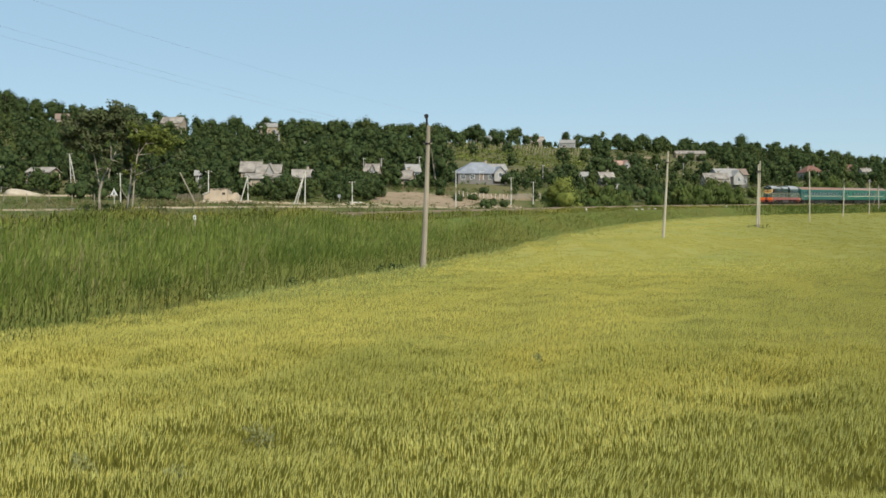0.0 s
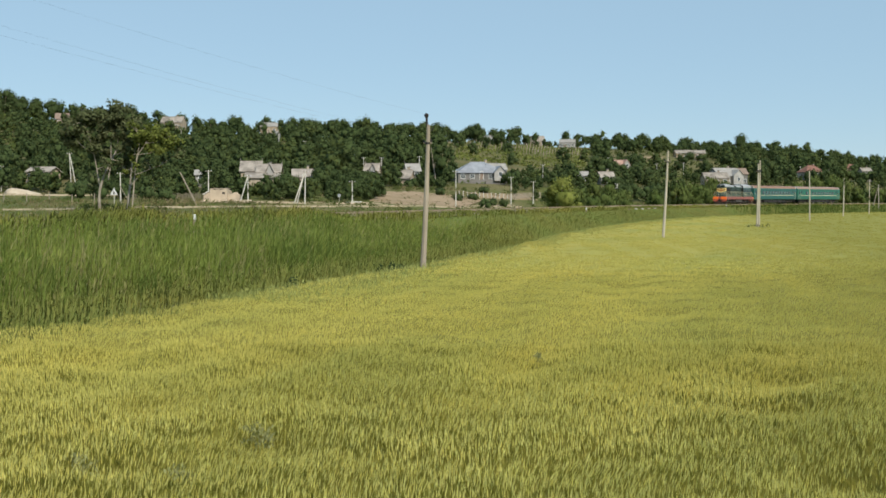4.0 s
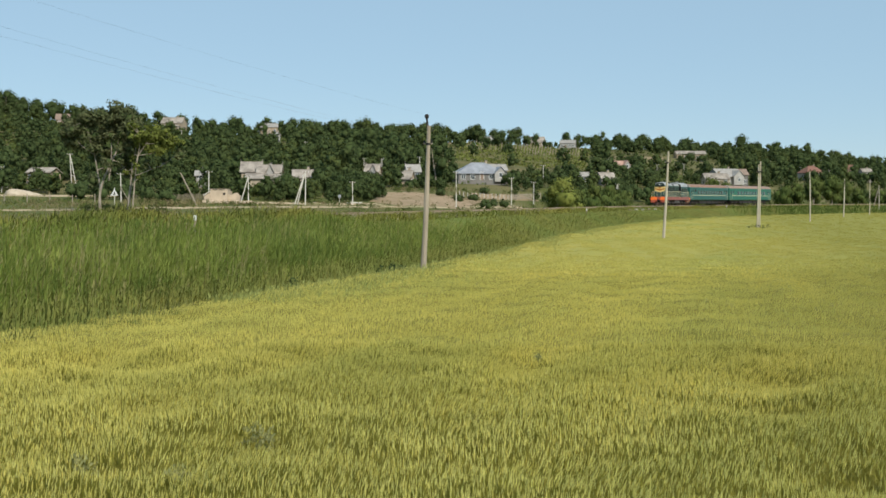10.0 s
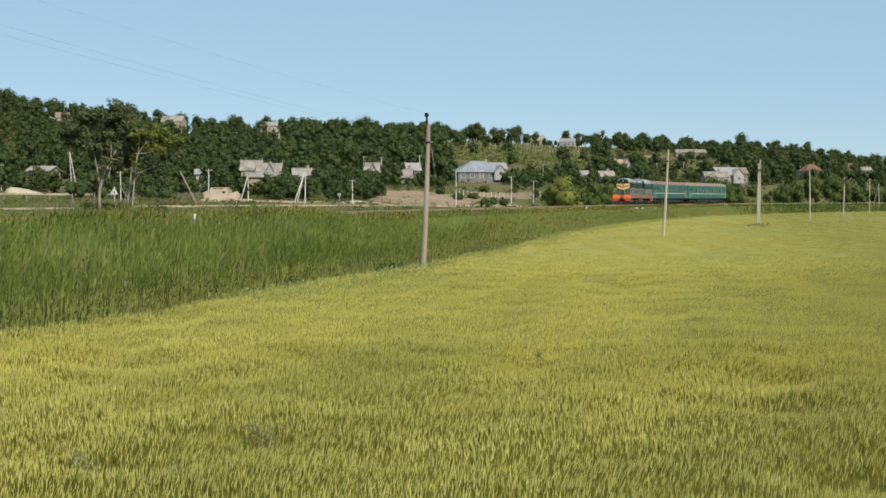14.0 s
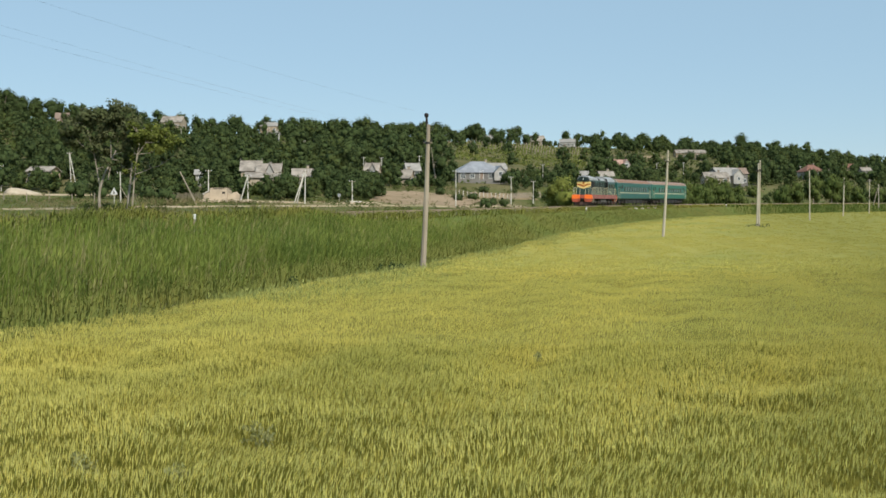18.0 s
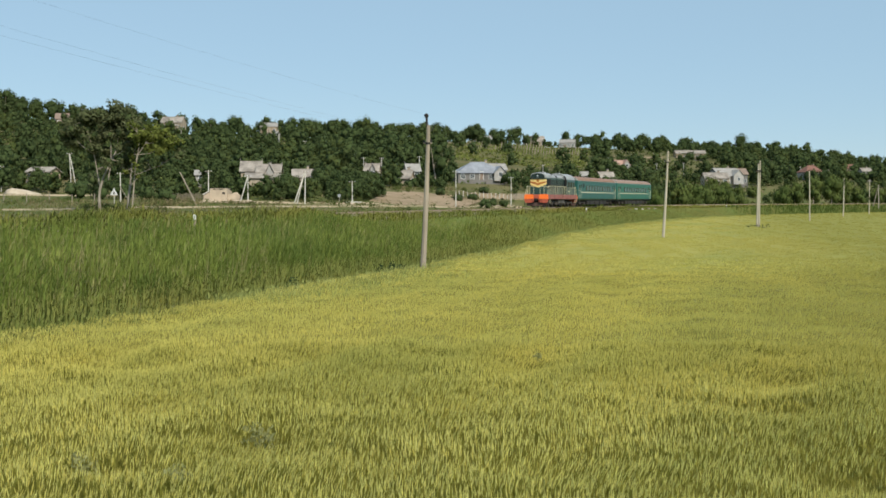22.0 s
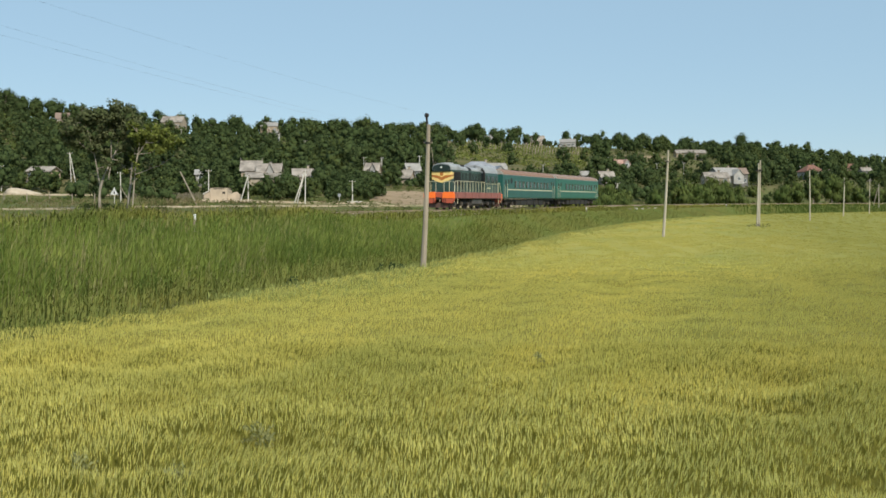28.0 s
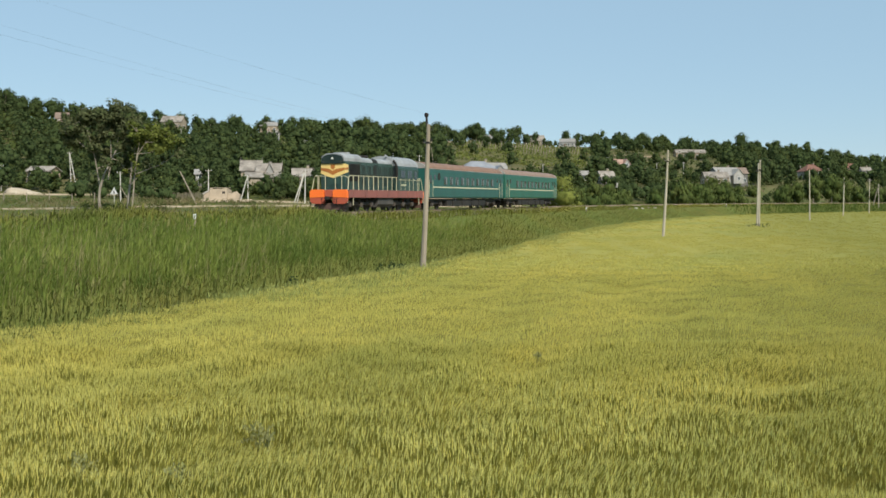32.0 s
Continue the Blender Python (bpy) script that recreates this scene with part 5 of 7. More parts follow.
# village side: x, y, height, lean, foot height
for x, y, h, lean, lab in ((-33.6, 188.0, 4.9, 0.0, "old concrete power pole with a brace"), (-24.7, 195.0, 6.0, 0.1, "white concrete power pole with two braces"),
                           (2.5, 214.0, 7.2, 0.0, "slim pale power pole beside the dirt road"), (14.7, 236.0, 6.2, 0.0, "pale power pole beside the garden"),
                           (20.0, 242.0, 5.3, 0.0, "pale concrete power pole"), (-16.9, 203.0, 4.4, 0.0, "short white power pole"),
                           (-41.3, 192.0, 5.5, 0.1, "stout white concrete power pole by the ruin"), (-80.0, 235.0, 6.8, -0.3, "lattice-like pale power pole"),
                           (-52.0, 176.0, 5.0, 0.0, "white concrete pole beside the crossing"), (45.5, 285.0, 4.6, 0.0, "white concrete power pole with a brace"),
                           (-87.8, 217.0, 5.2, 0.0, "pale concrete power pole")):
    p = line_pole(x, y, h, lean, lab, style="power", r=0.12, material=WHITEWASH)
    if "brace" in lab:
        part("brace", Geo().rod((-1.5, 0.3, -0.2), (-0.05, 0, h * 0.93), 0.11, 0.1, 6), WHITEWASH, p)
    if "lattice" in lab:
        part("second_leg", Geo().rod((0.95, 0.2, -0.3), (lean + 0.1, 0, h * 0.96), 0.11, 0.09, 6), WHITEWASH, p)
        for f in (0.3, 0.5, 0.7):
            part("tie", Geo().rod((lean * f, 0, h * f), (0.95 - 0.85 * f, 0.1, h * f), 0.05, n=5), WHITEWASH, p)
    if "two braces" in lab:
        part("brace", Geo().rod((-1.9, -0.6, -0.2), (-0.1, 0, h * 0.9), 0.11, 0.1, 6), WHITEWASH, p)
# a broken pole leaning over beside the road
p = thing("broken_pole", "broken pale concrete pole leaning over the verge", "pole", pose(-41.0, 172.0, gz(-41.0, 172.0)))
part("shaft", Geo().rod((2.2, 0, 0), (-0.4, 0, 5.3), 0.13, 0.1, 7), CONCRETE, p)
# poles up the slope: x, y, height
for x, y, h in ((-44.2, 350, 6.5), (-24.5, 308, 5.5), (-21.8, 300, 5.0), (-16.6, 295, 5.2), (-6.3, 290, 6.0), (27.4, 300, 5.0), (60.5, 400, 5.5), (78.2, 400, 5.0), (92.4, 420, 5.4),
                (163.5, 500, 5.5), (176.5, 500, 5.0), (-100.5, 420, 5.0)):
    line_pole(x, y, h, 0.0, "pale power pole among trees on the slope", style="power", r=0.14, material=WHITEWASH)

# wires overhead, from the first pole to the next one towards the viewer
def wire(a, b, sag):
    pts = [(a[0] + (b[0] - a[0]) * f, a[1] + (b[1] - a[1]) * f, a[2] + (b[2] - a[2]) * f - 4 * sag * f * (1 - f)) for f in [i / 24 for i in range(25)]]
    ob = part("overhead_wire", Geo().path(pts, 0.0015, n=4), IRON)
    return tagged(ob, "thin dark overhead wire across the sky", "wire", "overhead wires")


line_pole(-20.9, 16.2, 11.7, 0.0, "tall grey telegraph pole at the wheat's edge", z0=0.0, r=0.17)
wire((-0.83, 54.8, 8.08), (-20.9, 16.2, 11.68), 0.36)
wire((-1.02, 54.98, 6.82), (-21.2, 16.5, 10.35), 0.30)
wire((-0.48, 54.70, 6.82), (-20.6, 16.1, 10.62), 0.36)


# ------------------------------------------------------------------ houses
def plaster(name, c):
    return mat(name, c, tuple(k * 0.82 for k in c), 0.8, 0.9, bump=0.25, bump_scale=6, obj=0.04, big=tuple(k * 0.72 for k in c), big_scale=0.4)


W_CREAM, W_WHITE = plaster("cream_plaster", (0.42, 0.35, 0.26)), plaster("white_plaster", (0.40, 0.385, 0.355))
W_GREY, W_BEIGE = plaster("grey_plaster", (0.20, 0.19, 0.175)), plaster("beige_stone_wall", (0.42, 0.33, 0.23))
W_PINK = plaster("pale_pink_plaster", (0.44, 0.32, 0.26))
R_GREY = mat("grey_slate_sheets", (0.27, 0.24, 0.205), (0.39, 0.345, 0.295), 1.2, 0.9, bump=0.3, obj=0.04, big=(0.19, 0.165, 0.14), big_scale=0.5)
R_BLUE = mat("blue_grey_roof_sheets", (0.24, 0.255, 0.28), (0.31, 0.325, 0.35), 0.8, 0.6, bump=0.2, obj=0.04, big=(0.20, 0.21, 0.23), big_scale=0.3)
R_WHITE = mat("pale_roof_sheets", (0.25, 0.235, 0.21), (0.34, 0.32, 0.295), 0.9, 0.7, bump=0.2, obj=0.04)
R_RED = mat("red_brown_roof_tiles", (0.17, 0.085, 0.062), (0.23, 0.12, 0.088), 1.2, 0.85, bump=0.3, obj=0.04)
R_BROWN = mat("old_brown_roof", (0.19, 0.14, 0.11), (0.27, 0.20, 0.155), 1.2, 0.9, bump=0.3, obj=0.04)
R_SALMON = mat("faded_salmon_roof", (0.36, 0.22, 0.17), (0.44, 0.29, 0.23), 1.2, 0.85, bump=0.3, obj=0.04)
FRAME_W = mat("white_window_frame", (0.7, 0.7, 0.67), (0.6, 0.6, 0.58), 5, 0.6, obj=0.001)
H_GLASS = mat("house_window_glass", (0.05, 0.06, 0.065), (0.07, 0.08, 0.085), 1, 0.1, spec=0.6, obj=0.001)


def house(label, x, y, turn, w, d, wall_h, roof_h, wall, roof, hip=0.0, windows=3, door=True, chimney=True, z=None, name="house", porch=None, gable=None, eave=0.35, finials=False):
    """A house: front wall (towards -y of its own frame) w wide, d deep; ridge along its width; hip pulls the ridge ends in."""
    z = gz(x, y) if z is None else z
    h = thing(name, label, "house", pose(x, y, z, 0, 0, turn))
    part("foundation", Geo().box(-w / 2 - 0.08, w / 2 + 0.08, -d / 2 - 0.08, d / 2 + 0.08, -2.0, 0.35), W_GREY, h)
    g = Geo()
    if hip > 0:
        g.box(-w / 2, w / 2, -d / 2, d / 2, 0.35, wall_h)
    else:
        g.prism([(-d / 2, 0.35), (d / 2, 0.35), (d / 2, wall_h), (0, wall_h + roof_h * 0.97), (-d / 2, wall_h)], "x", -w / 2, w / 2)
    part("wall", g, wall, h)
    e = eave
    for s in (-1, 1):
        lo, hi = wall_h - e * roof_h / (d / 2), wall_h + roof_h
        r0 = [(-w / 2 - e, s * (d / 2 + e), lo), (w / 2 + e, s * (d / 2 + e), lo), (w / 2 - hip + (e if hip == 0 else 0), 0, hi), (-w / 2 + hip - (e if hip == 0 else 0), 0, hi)]
        up = [(a, b, c + 0.14) for a, b, c in r0]
        part("roof_slope", Geo().loft([r0, up]), roof, h)
        n = int(w / 1.1)
        g = Geo()
        for k in range(1, n):
            f = k / n
            g.rod((-w / 2 + w * f, s * (d / 2 + e), lo + 0.15), ((-w / 2 + hip) + (w - 2 * hip) * f, 0, hi + 0.15), 0.03, n=4)
        part("sheet_seams", g, roof, h)
    if hip > 0:
        lo = wall_h - e * roof_h / (d / 2)
        for s in (-1, 1):
            r0 = [(s * (w / 2 + e), -d / 2 - e, lo), (s * (w / 2 + e), d / 2 + e, lo), (s * (w / 2 - hip), 0, wall_h + roof_h)]
            part("roof_hip", Geo().loft([r0, [(a, b, c + 0.14) for a, b, c in r0]]), roof, h)
    part("ridge", Geo().box(-w / 2 + hip, w / 2 - hip, -0.1, 0.1, wall_h + roof_h + 0.08, wall_h + roof_h + 0.2), roof, h)
    if finials:
        for s in (-1, 1):
            cx = s * (w / 2 - hip + 0.2)
            part("finial", Geo().path([(cx - s * 0.5, 0, wall_h + roof_h + 0.05), (cx, 0, wall_h + roof_h + 0.22), (cx + s * 0.1, 0, wall_h + roof_h + 0.75)], 0.14, 0.04, 6), roof, h)
    gap = w / (windows + (1 if door else 0) + 0.0001) if windows else w
    for k in range(windows + (1 if door else 0)):
        cx = -w / 2 + gap * (k + 0.5)
        if door and k == windows // 2:
            dd = part("door", Geo().box(cx - 0.45, cx + 0.45, -d / 2 - 0.04, -d / 2 + 0.02, 0.35, 2.35), R_BROWN, h)
            part("door_frame", Geo().box(cx - 0.55, cx - 0.45, -d / 2 - 0.06, -d / 2, 0.35, 2.45).box(cx + 0.45, cx + 0.55, -d / 2 - 0.06, -d / 2, 0.35, 2.45).box(cx - 0.55, cx + 0.55, -d / 2 - 0.06, -d / 2, 2.35, 2.46), FRAME_W, dd)
            continue
        top = min(wall_h - 0.35, 2.5)
        f = part("window", Geo().box(cx - 0.6, cx + 0.6, -d / 2 - 0.05, -d / 2 + 0.02, top - 1.35, top, 0.02), FRAME_W, h, "white window frame")
        for q in (-1, 1):
            part("pane", Geo().box(cx + min(q * 0.04, q * 0.5), cx + max(q * 0.04, q * 0.5), -d / 2 - 0.06, -d / 2 - 0.03, top - 1.25, top - 0.1), H_GLASS, f)
    for s in (-1, 1):
        f = part("window", Geo().box(min(s * w / 2, s * (w / 2 + 0.05)), max(s * w / 2, s * (w / 2 + 0.05)), -0.55, 0.55, 1.1, min(2.4, wall_h - 0.3), 0.02), FRAME_W, h)
        part("pane", Geo().box(min(s * w / 2, s * (w / 2 + 0.06)), max(s * w / 2, s * (w / 2 + 0.06)), -0.45, 0.45, 1.2, min(2.3, wall_h - 0.4)), H_GLASS, f)
    if chimney:
        cx = w * 0.18
        ch = part("chimney", Geo().box(cx - 0.28, cx + 0.28, 0.2, 0.75, wall_h + roof_h * 0.5, wall_h + roof_h + 0.75, 0.02), W_CREAM, h)
        part("chimney_cap", Geo().box(cx - 0.36, cx + 0.36, 0.12, 0.83, wall_h + roof_h + 0.75, wall_h + roof_h + 0.87), W_GREY, ch)
    if porch:
        pw, pd, ph, px = porch
        part("lean_to_wall", Geo().box(px - pw / 2, px + pw / 2, -d / 2 - pd, -d / 2 - 0.01, 0.0, ph), wall, h)
        part("lean_to_roof", Geo().prism([(-d / 2 - pd - 0.4, ph - 0.1), (-d / 2 - 0.005, ph + pd * 0.38), (-d / 2 - 0.005, ph + pd * 0.38 + 0.13), (-d / 2 - pd - 0.4, ph + 0.04)], "x", px - pw / 2 - 0.3, px + pw / 2 + 0.3), roof, h)
    if gable:
        gx, gw, gd, gh = gable
        part("gable_wing", Geo().prism([(gx - gw / 2, 0), (gx + gw / 2, 0), (gx + gw / 2, wall_h - 0.1), (gx, wall_h + gh), (gx - gw / 2, wall_h - 0.1)], "y", -d / 2 - gd, 0), W_WHITE, h, "white gable wing")
        for s in (-1, 1):
            r0 = [(gx + s * (gw / 2 + 0.25), wall_h - 0.3), (gx, wall_h + gh + 0.02), (gx, wall_h + gh + 0.16), (gx + s * (gw / 2 + 0.25), wall_h - 0.16)]
            part("wing_roof", Geo().prism(r0, "y", -d / 2 - gd - 0.25, 0.3), roof, h)
        f = part("window", Geo().box(gx - 0.5, gx + 0.5, -d / 2 - gd - 0.05, -d / 2 - gd + 0.02, 1.1, 2.3, 0.02), FRAME_W, h)
        part("pane", Geo().box(gx - 0.4, gx + 0.4, -d / 2 - gd - 0.06, -d / 2 - gd - 0.03, 1.2, 2.2), H_GLASS, f)
    return h


house("long grey-walled house with a blue-grey hipped roof and white gable", 9.0, 284.0, 14, 12.4, 7.5, 2.2, 2.6, W_GREY, R_BLUE, hip=4.3, windows=4, gable=(4.8, 3.2, 0.8, 1.5), z=gz(9.0, 284.0) + 0.5)
house("small shed with a pale roof behind the long house", 13.5, 292.0, 14, 6.0, 4.0, 3.6, 1.4, W_WHITE, R_WHITE, windows=2, door=False, chimney=False, name="shed")
house("cream house with a stepped old grey roof and pointed ridge ends", -35.9, 226.5, 3, 4.6, 5.6, 4.1, 1.6, W_CREAM, R_GREY, windows=2, door=False, chimney=False, porch=(6.8, 2.6, 2.9, -1.0), finials=True, gable=(0.3, 1.5, 0.6, 1.75))
house("rear wing of the cream house with a high grey roof", -40.2, 229.5, 6, 4.0, 5.0, 4.2, 1.9, W_CREAM, R_GREY, windows=1, door=False, chimney=False, finials=True)
house("low cream outbuilding behind the cream house", -37.9, 236.0, 12, 3.6, 4.0, 3.4, 1.6, W_CREAM, R_GREY, windows=1, door=False)
house("weathered house with a pale grey roof among trees", -31.8, 250.0, 8, 5.0, 5.5, 2.1, 1.7, W_CREAM, R_GREY, windows=2)
house("pale old house with a white gable, half hidden by trees", -18.1, 282.0, -8, 3.4, 4.4, 2.4, 1.9, W_CREAM, R_GREY, windows=1, door=False, chimney=False, finials=True, gable=(0.5, 1.6, 1.0, 1.9))
house("pale house with a light roof swept up at one end", -8.0, 284.0, 12, 3.4, 4.2, 2.5, 1.7, W_WHITE, R_WHITE, windows=1, chimney=False, finials=True)
house("small weathered house with a grey porch roof", -8.8, 262.0, -14, 2.8, 3.5, 2.3, 1.5, W_CREAM, R_GREY, windows=1, porch=(2.2, 1.2, 1.8, 0.2))
house("small white house with a grey roof in greenery", 47.0, 316.0, 10, 4.0, 4.6, 2.2, 1.6, W_WHITE, R_GREY, windows=1)
house("little white outbuilding with a pale roof", 39.8, 312.0, 0, 3.0, 3.0, 2.3, 1.0, W_WHITE, R_WHITE, windows=1, door=False, chimney=False, name="shed")
house("pink-walled house with a salmon roof and white gable on the slope", 71.5, 440.0, 16, 5.6, 4.6, 2.0, 1.7, W_PINK, R_SALMON, windows=1, door=False, chimney=False, gable=(1.3, 2.8, 0.8, 1.9), z=gz(72.4, 440.0) + 0.2)
house("pale house complex with light roofs below the wood", 95.8, 372.0, 20, 9.0, 7.5, 2.9, 2.5, W_WHITE, R_WHITE, windows=3, gable=(2.2, 4.0, 1.4, 1.9), z=gz(95.8, 372.0) + 0.9)
house("grey-roofed house beside the pale house", 91.0, 366.0, 6, 8.0, 5.0, 3.0, 1.7, W_CREAM, R_GREY, windows=2)
house("long house with a brown-grey roof", 103.0, 384.0, 4, 6.2, 6.0, 4.3, 1.9, W_GREY, R_BROWN, windows=2, chimney=False)
house("red-roofed hipped house with white walls up the slope", 167.5, 498.0, 20, 9.6, 7.0, 3.4, 2.9, W_WHITE, R_RED, windows=3, hip=3.2)
house("white-walled house with a pale roof beneath trees", 208.5, 540.0, 0, 4.6, 5.5, 5.0, 1.6, W_WHITE, R_GREY, windows=2, finials=True)
house("red-roofed house behind the trees near the crest", 212.5, 572.0, 10, 6.0, 5.0, 4.9, 2.0, W_PINK, R_RED, windows=2, chimney=False)
house("old house with a low brown roof and beige walls", -87.0, 238.0, -8, 5.2, 5.0, 2.2, 1.0, W_BEIGE, R_GREY, windows=2, chimney=False)
house("grey shed with a slanting roof by the sand heap", -92.0, 228.0, 18, 2.4, 3.0, 1.6, 1.2, W_GREY, R_GREY, windows=0, door=False, chimney=False, name="shed")
house("brick-topped house on the hill crest", -166.0, 478.0, 12, 5.4, 5.0, 3.2, 2.4, W_PINK, R_BROWN, windows=1, chimney=False, z=gz(-168, 478) - 1.6)
house("large pale house on the hill crest", -123.0, 500.0, -6, 9.5, 7.0, 4.0, 2.6, W_CREAM, R_GREY, windows=3, z=gz(-123, 500) + 0.4, porch=(7.0, 2.0, 2.2, 0))
house("pale plastered house at the skyline", -84.0, 528.0, 8, 8.0, 6.0, 3.6, 1.8, W_BEIGE, R_WHITE, windows=2, chimney=False, z=gz(-85, 528) + 1.2)
house("narrow white two-storey house in the wood", -67.0, 440.0, -30, 1.5, 2.4, 4.2, 1.0, W_WHITE, R_WHITE, windows=1, door=False)
house("grey-roofed house beside the hilltop vineyard", 55.0, 662.0, 6, 12.0, 8.0, 3.2, 3.2, W_CREAM, R_GREY, windows=3)
house("white house below the skyline", 74.5, 655.0, -12, 9.0, 6.0, 3.4, 1.8, W_WHITE, R_WHITE, windows=3)
house("small white house at the skyline", 25.5, 610.0, 0, 4.6, 4.0, 2.8, 1.8, W_WHITE, R_WHITE, windows=1)
house("small white house at the skyline", -12.0, 585.0, 20, 4.0, 4.0, 2.8, 1.8, W_WHITE, R_GREY, windows=1)
house("long beige farm building on the slope", 133.0, 590.0, 3, 16.0, 6.0, 3.4, 1.6, W_BEIGE, R_GREY, windows=4, chimney=False)
house("white-walled little house among trees", -52.6, 238.0, 10, 2.4, 3.0, 2.6, 0.9, W_WHITE, R_WHITE, windows=1, door=False)

# ruin of beige stone beside the road
RUIN = plaster("pale_ruin_stone", (0.54, 0.44, 0.325))
ru = thing("ruined_wall", "low ruined cream stone outbuilding with a broken roof", "ruin", pose(-38.0, 190.0, gz(-38.0, 190.0)))
rr = np.random.default_rng(5)
for x0, x1, h0, y0 in ((-2.5, 0.5, 2.3, 0.0), (0.5, 2.7, 1.55, 0.5)):
    n = int((x1 - x0) / 0.3)
    tops = [h0 + (rr.uniform(-0.12, 0.1) if h0 > 2 else rr.uniform(-0.45, 0.25)) for _ in range(n + 1)]
    part("wall", Geo().prism([(x0, -0.4), (x1, -0.4)] + [(x1 - (x1 - x0) * k / n, tops[k]) for k in range(n + 1)], "y", y0 - 0.25, y0 + 0.25), RUIN, ru)
part("wall", Geo().prism([(0.26, -0.4), (4.0, -0.4), (4.0, 2.0), (2.0, 2.2), (0.26, 2.3)], "x", -2.5, -2.1), RUIN, ru)
part("wall", Geo().prism([(0.26, -0.4), (4.0, -0.4), (4.0, 2.0), (2.0, 2.2), (0.26, 2.3)], "x", 0.1, 0.5), RUIN, ru)
part("opening", Geo().box(-0.35, 0.1, -0.27, -0.2, 1.4, 1.8), IRON, ru, "small dark opening")
part("roof_slab", Geo().box(-2.5, 0.3, -0.28, 4.1, 2.36, 2.46, 0.03), RUIN, ru, "cracked flat roof slab")
part("fallen_slab", Geo().loft([[(-3.7, -0.5, 1.3), (-2.6, -0.5, 1.9), (-2.6, 1.2, 1.9), (-3.7, 1.2, 1.3)], [(-3.7, -0.5, 1.45), (-2.6, -0.5, 2.05), (-2.6, 1.2, 2.05), (-3.7, 1.2, 1.45)]]), WHITEWASH, ru, "pale tilted slab")
part("wall", Geo().prism([(-3.6, -0.4), (-2.55, -0.4), (-2.55, 1.8), (-3.1, 1.5), (-3.6, 1.25)], "y", -0.3, 0.9), RUIN, ru)
for k in range(44):
    s = rr.uniform(0.15, 0.5)
    x, y = rr.uniform(-5.5, 5.5), rr.uniform(-3.2, -0.6)
    part("fallen_stone", Geo().box(x - s, x + s, y - s * 0.7, y + s * 0.7, -0.1, s * 0.9, s * 0.25), RUIN, ru)

# heap of sand
g = Geo()
rings = []
for h, k in ((-0.2, 1.0), (0.25, 0.88), (0.62, 0.72), (0.95, 0.52), (1.18, 0.34), (1.36, 0.14)):
    rings.append([(-1.25 * h + 3.6 * k * math.cos(a * math.pi / 12) * (1 + 0.10 * math.sin(2.7 * a) + 0.06 * math.sin(5.1 * a + 9 * h)), 2.0 * k * math.sin(a * math.pi / 12) * (1 + 0.12 * math.sin(1.9 * a + 4 * h)),
                   h * 0.82 * (1 + 0.10 * math.sin(1.7 * a) + 0.06 * math.sin(4.3 * a))) for a in range(24)])
sand_heap = part("sand_heap", g.loft(rings), mat("pale_sand", (0.40, 0.325, 0.235), (0.52, 0.435, 0.325), 1.1, 0.95, bump=0.6), at=pose(-79.5, 207.0, gz(-79.5, 207.0)), smooth=True)
tagged(sand_heap, "heap of pale builder's sand beside the village", "sand heap")

# warning sign at the crossing
sg = thing("warning_sign", "white triangular road sign on a thin grey post", "road sign", pose(-51.8, 172.0, gz(-51.8, 172.0)))
part("post", Geo().rod((0, 0, -0.2), (0, 0, 2.6), 0.05, n=6), WHITEWASH, sg)
part("sign_plate", Geo().prism([(-0.62, 1.4), (0.62, 1.4), (0, 2.5)], "y", -0.09, -0.06), L_WHITE, sg)
part("sign_mark", Geo().prism([(-0.16, 1.55), (0.16, 1.55), (0.0, 2.1)], "y", -0.10, -0.092), IRON, sg)

# a pipe and a thin signpost beside the road
pipe = thing("white_pipe", "white pipe lying on blocks beside the dirt road", "pipe", pose(-16.6, 203.0, gz(-16.6, 203.0)))
part("pipe", Geo().rod((-1.4, 0, 0.45), (1.5, 0.2, 0.4), 0.12, n=8), WHITEWASH, pipe)
for x in (-1.0, 1.1):
    part("block", Geo().box(x - 0.15, x + 0.15, -0.2, 0.3, -0.2, 0.28), CONCRETE, pipe)
sp2 = thing("road_sign", "small blue-grey sign on a thin post", "road sign", pose(-19.4, 204.0, gz(-19.4, 204.0)))
part("post", Geo().rod((0, 0, -0.2), (0, 0, 1.7), 0.04, n=5), WHITEWASH, sp2)
part("sign_plate", Geo().box(-0.28, 0.28, -0.07, -0.04, 1.2, 1.75, 0.01), R_BLUE, sp2)

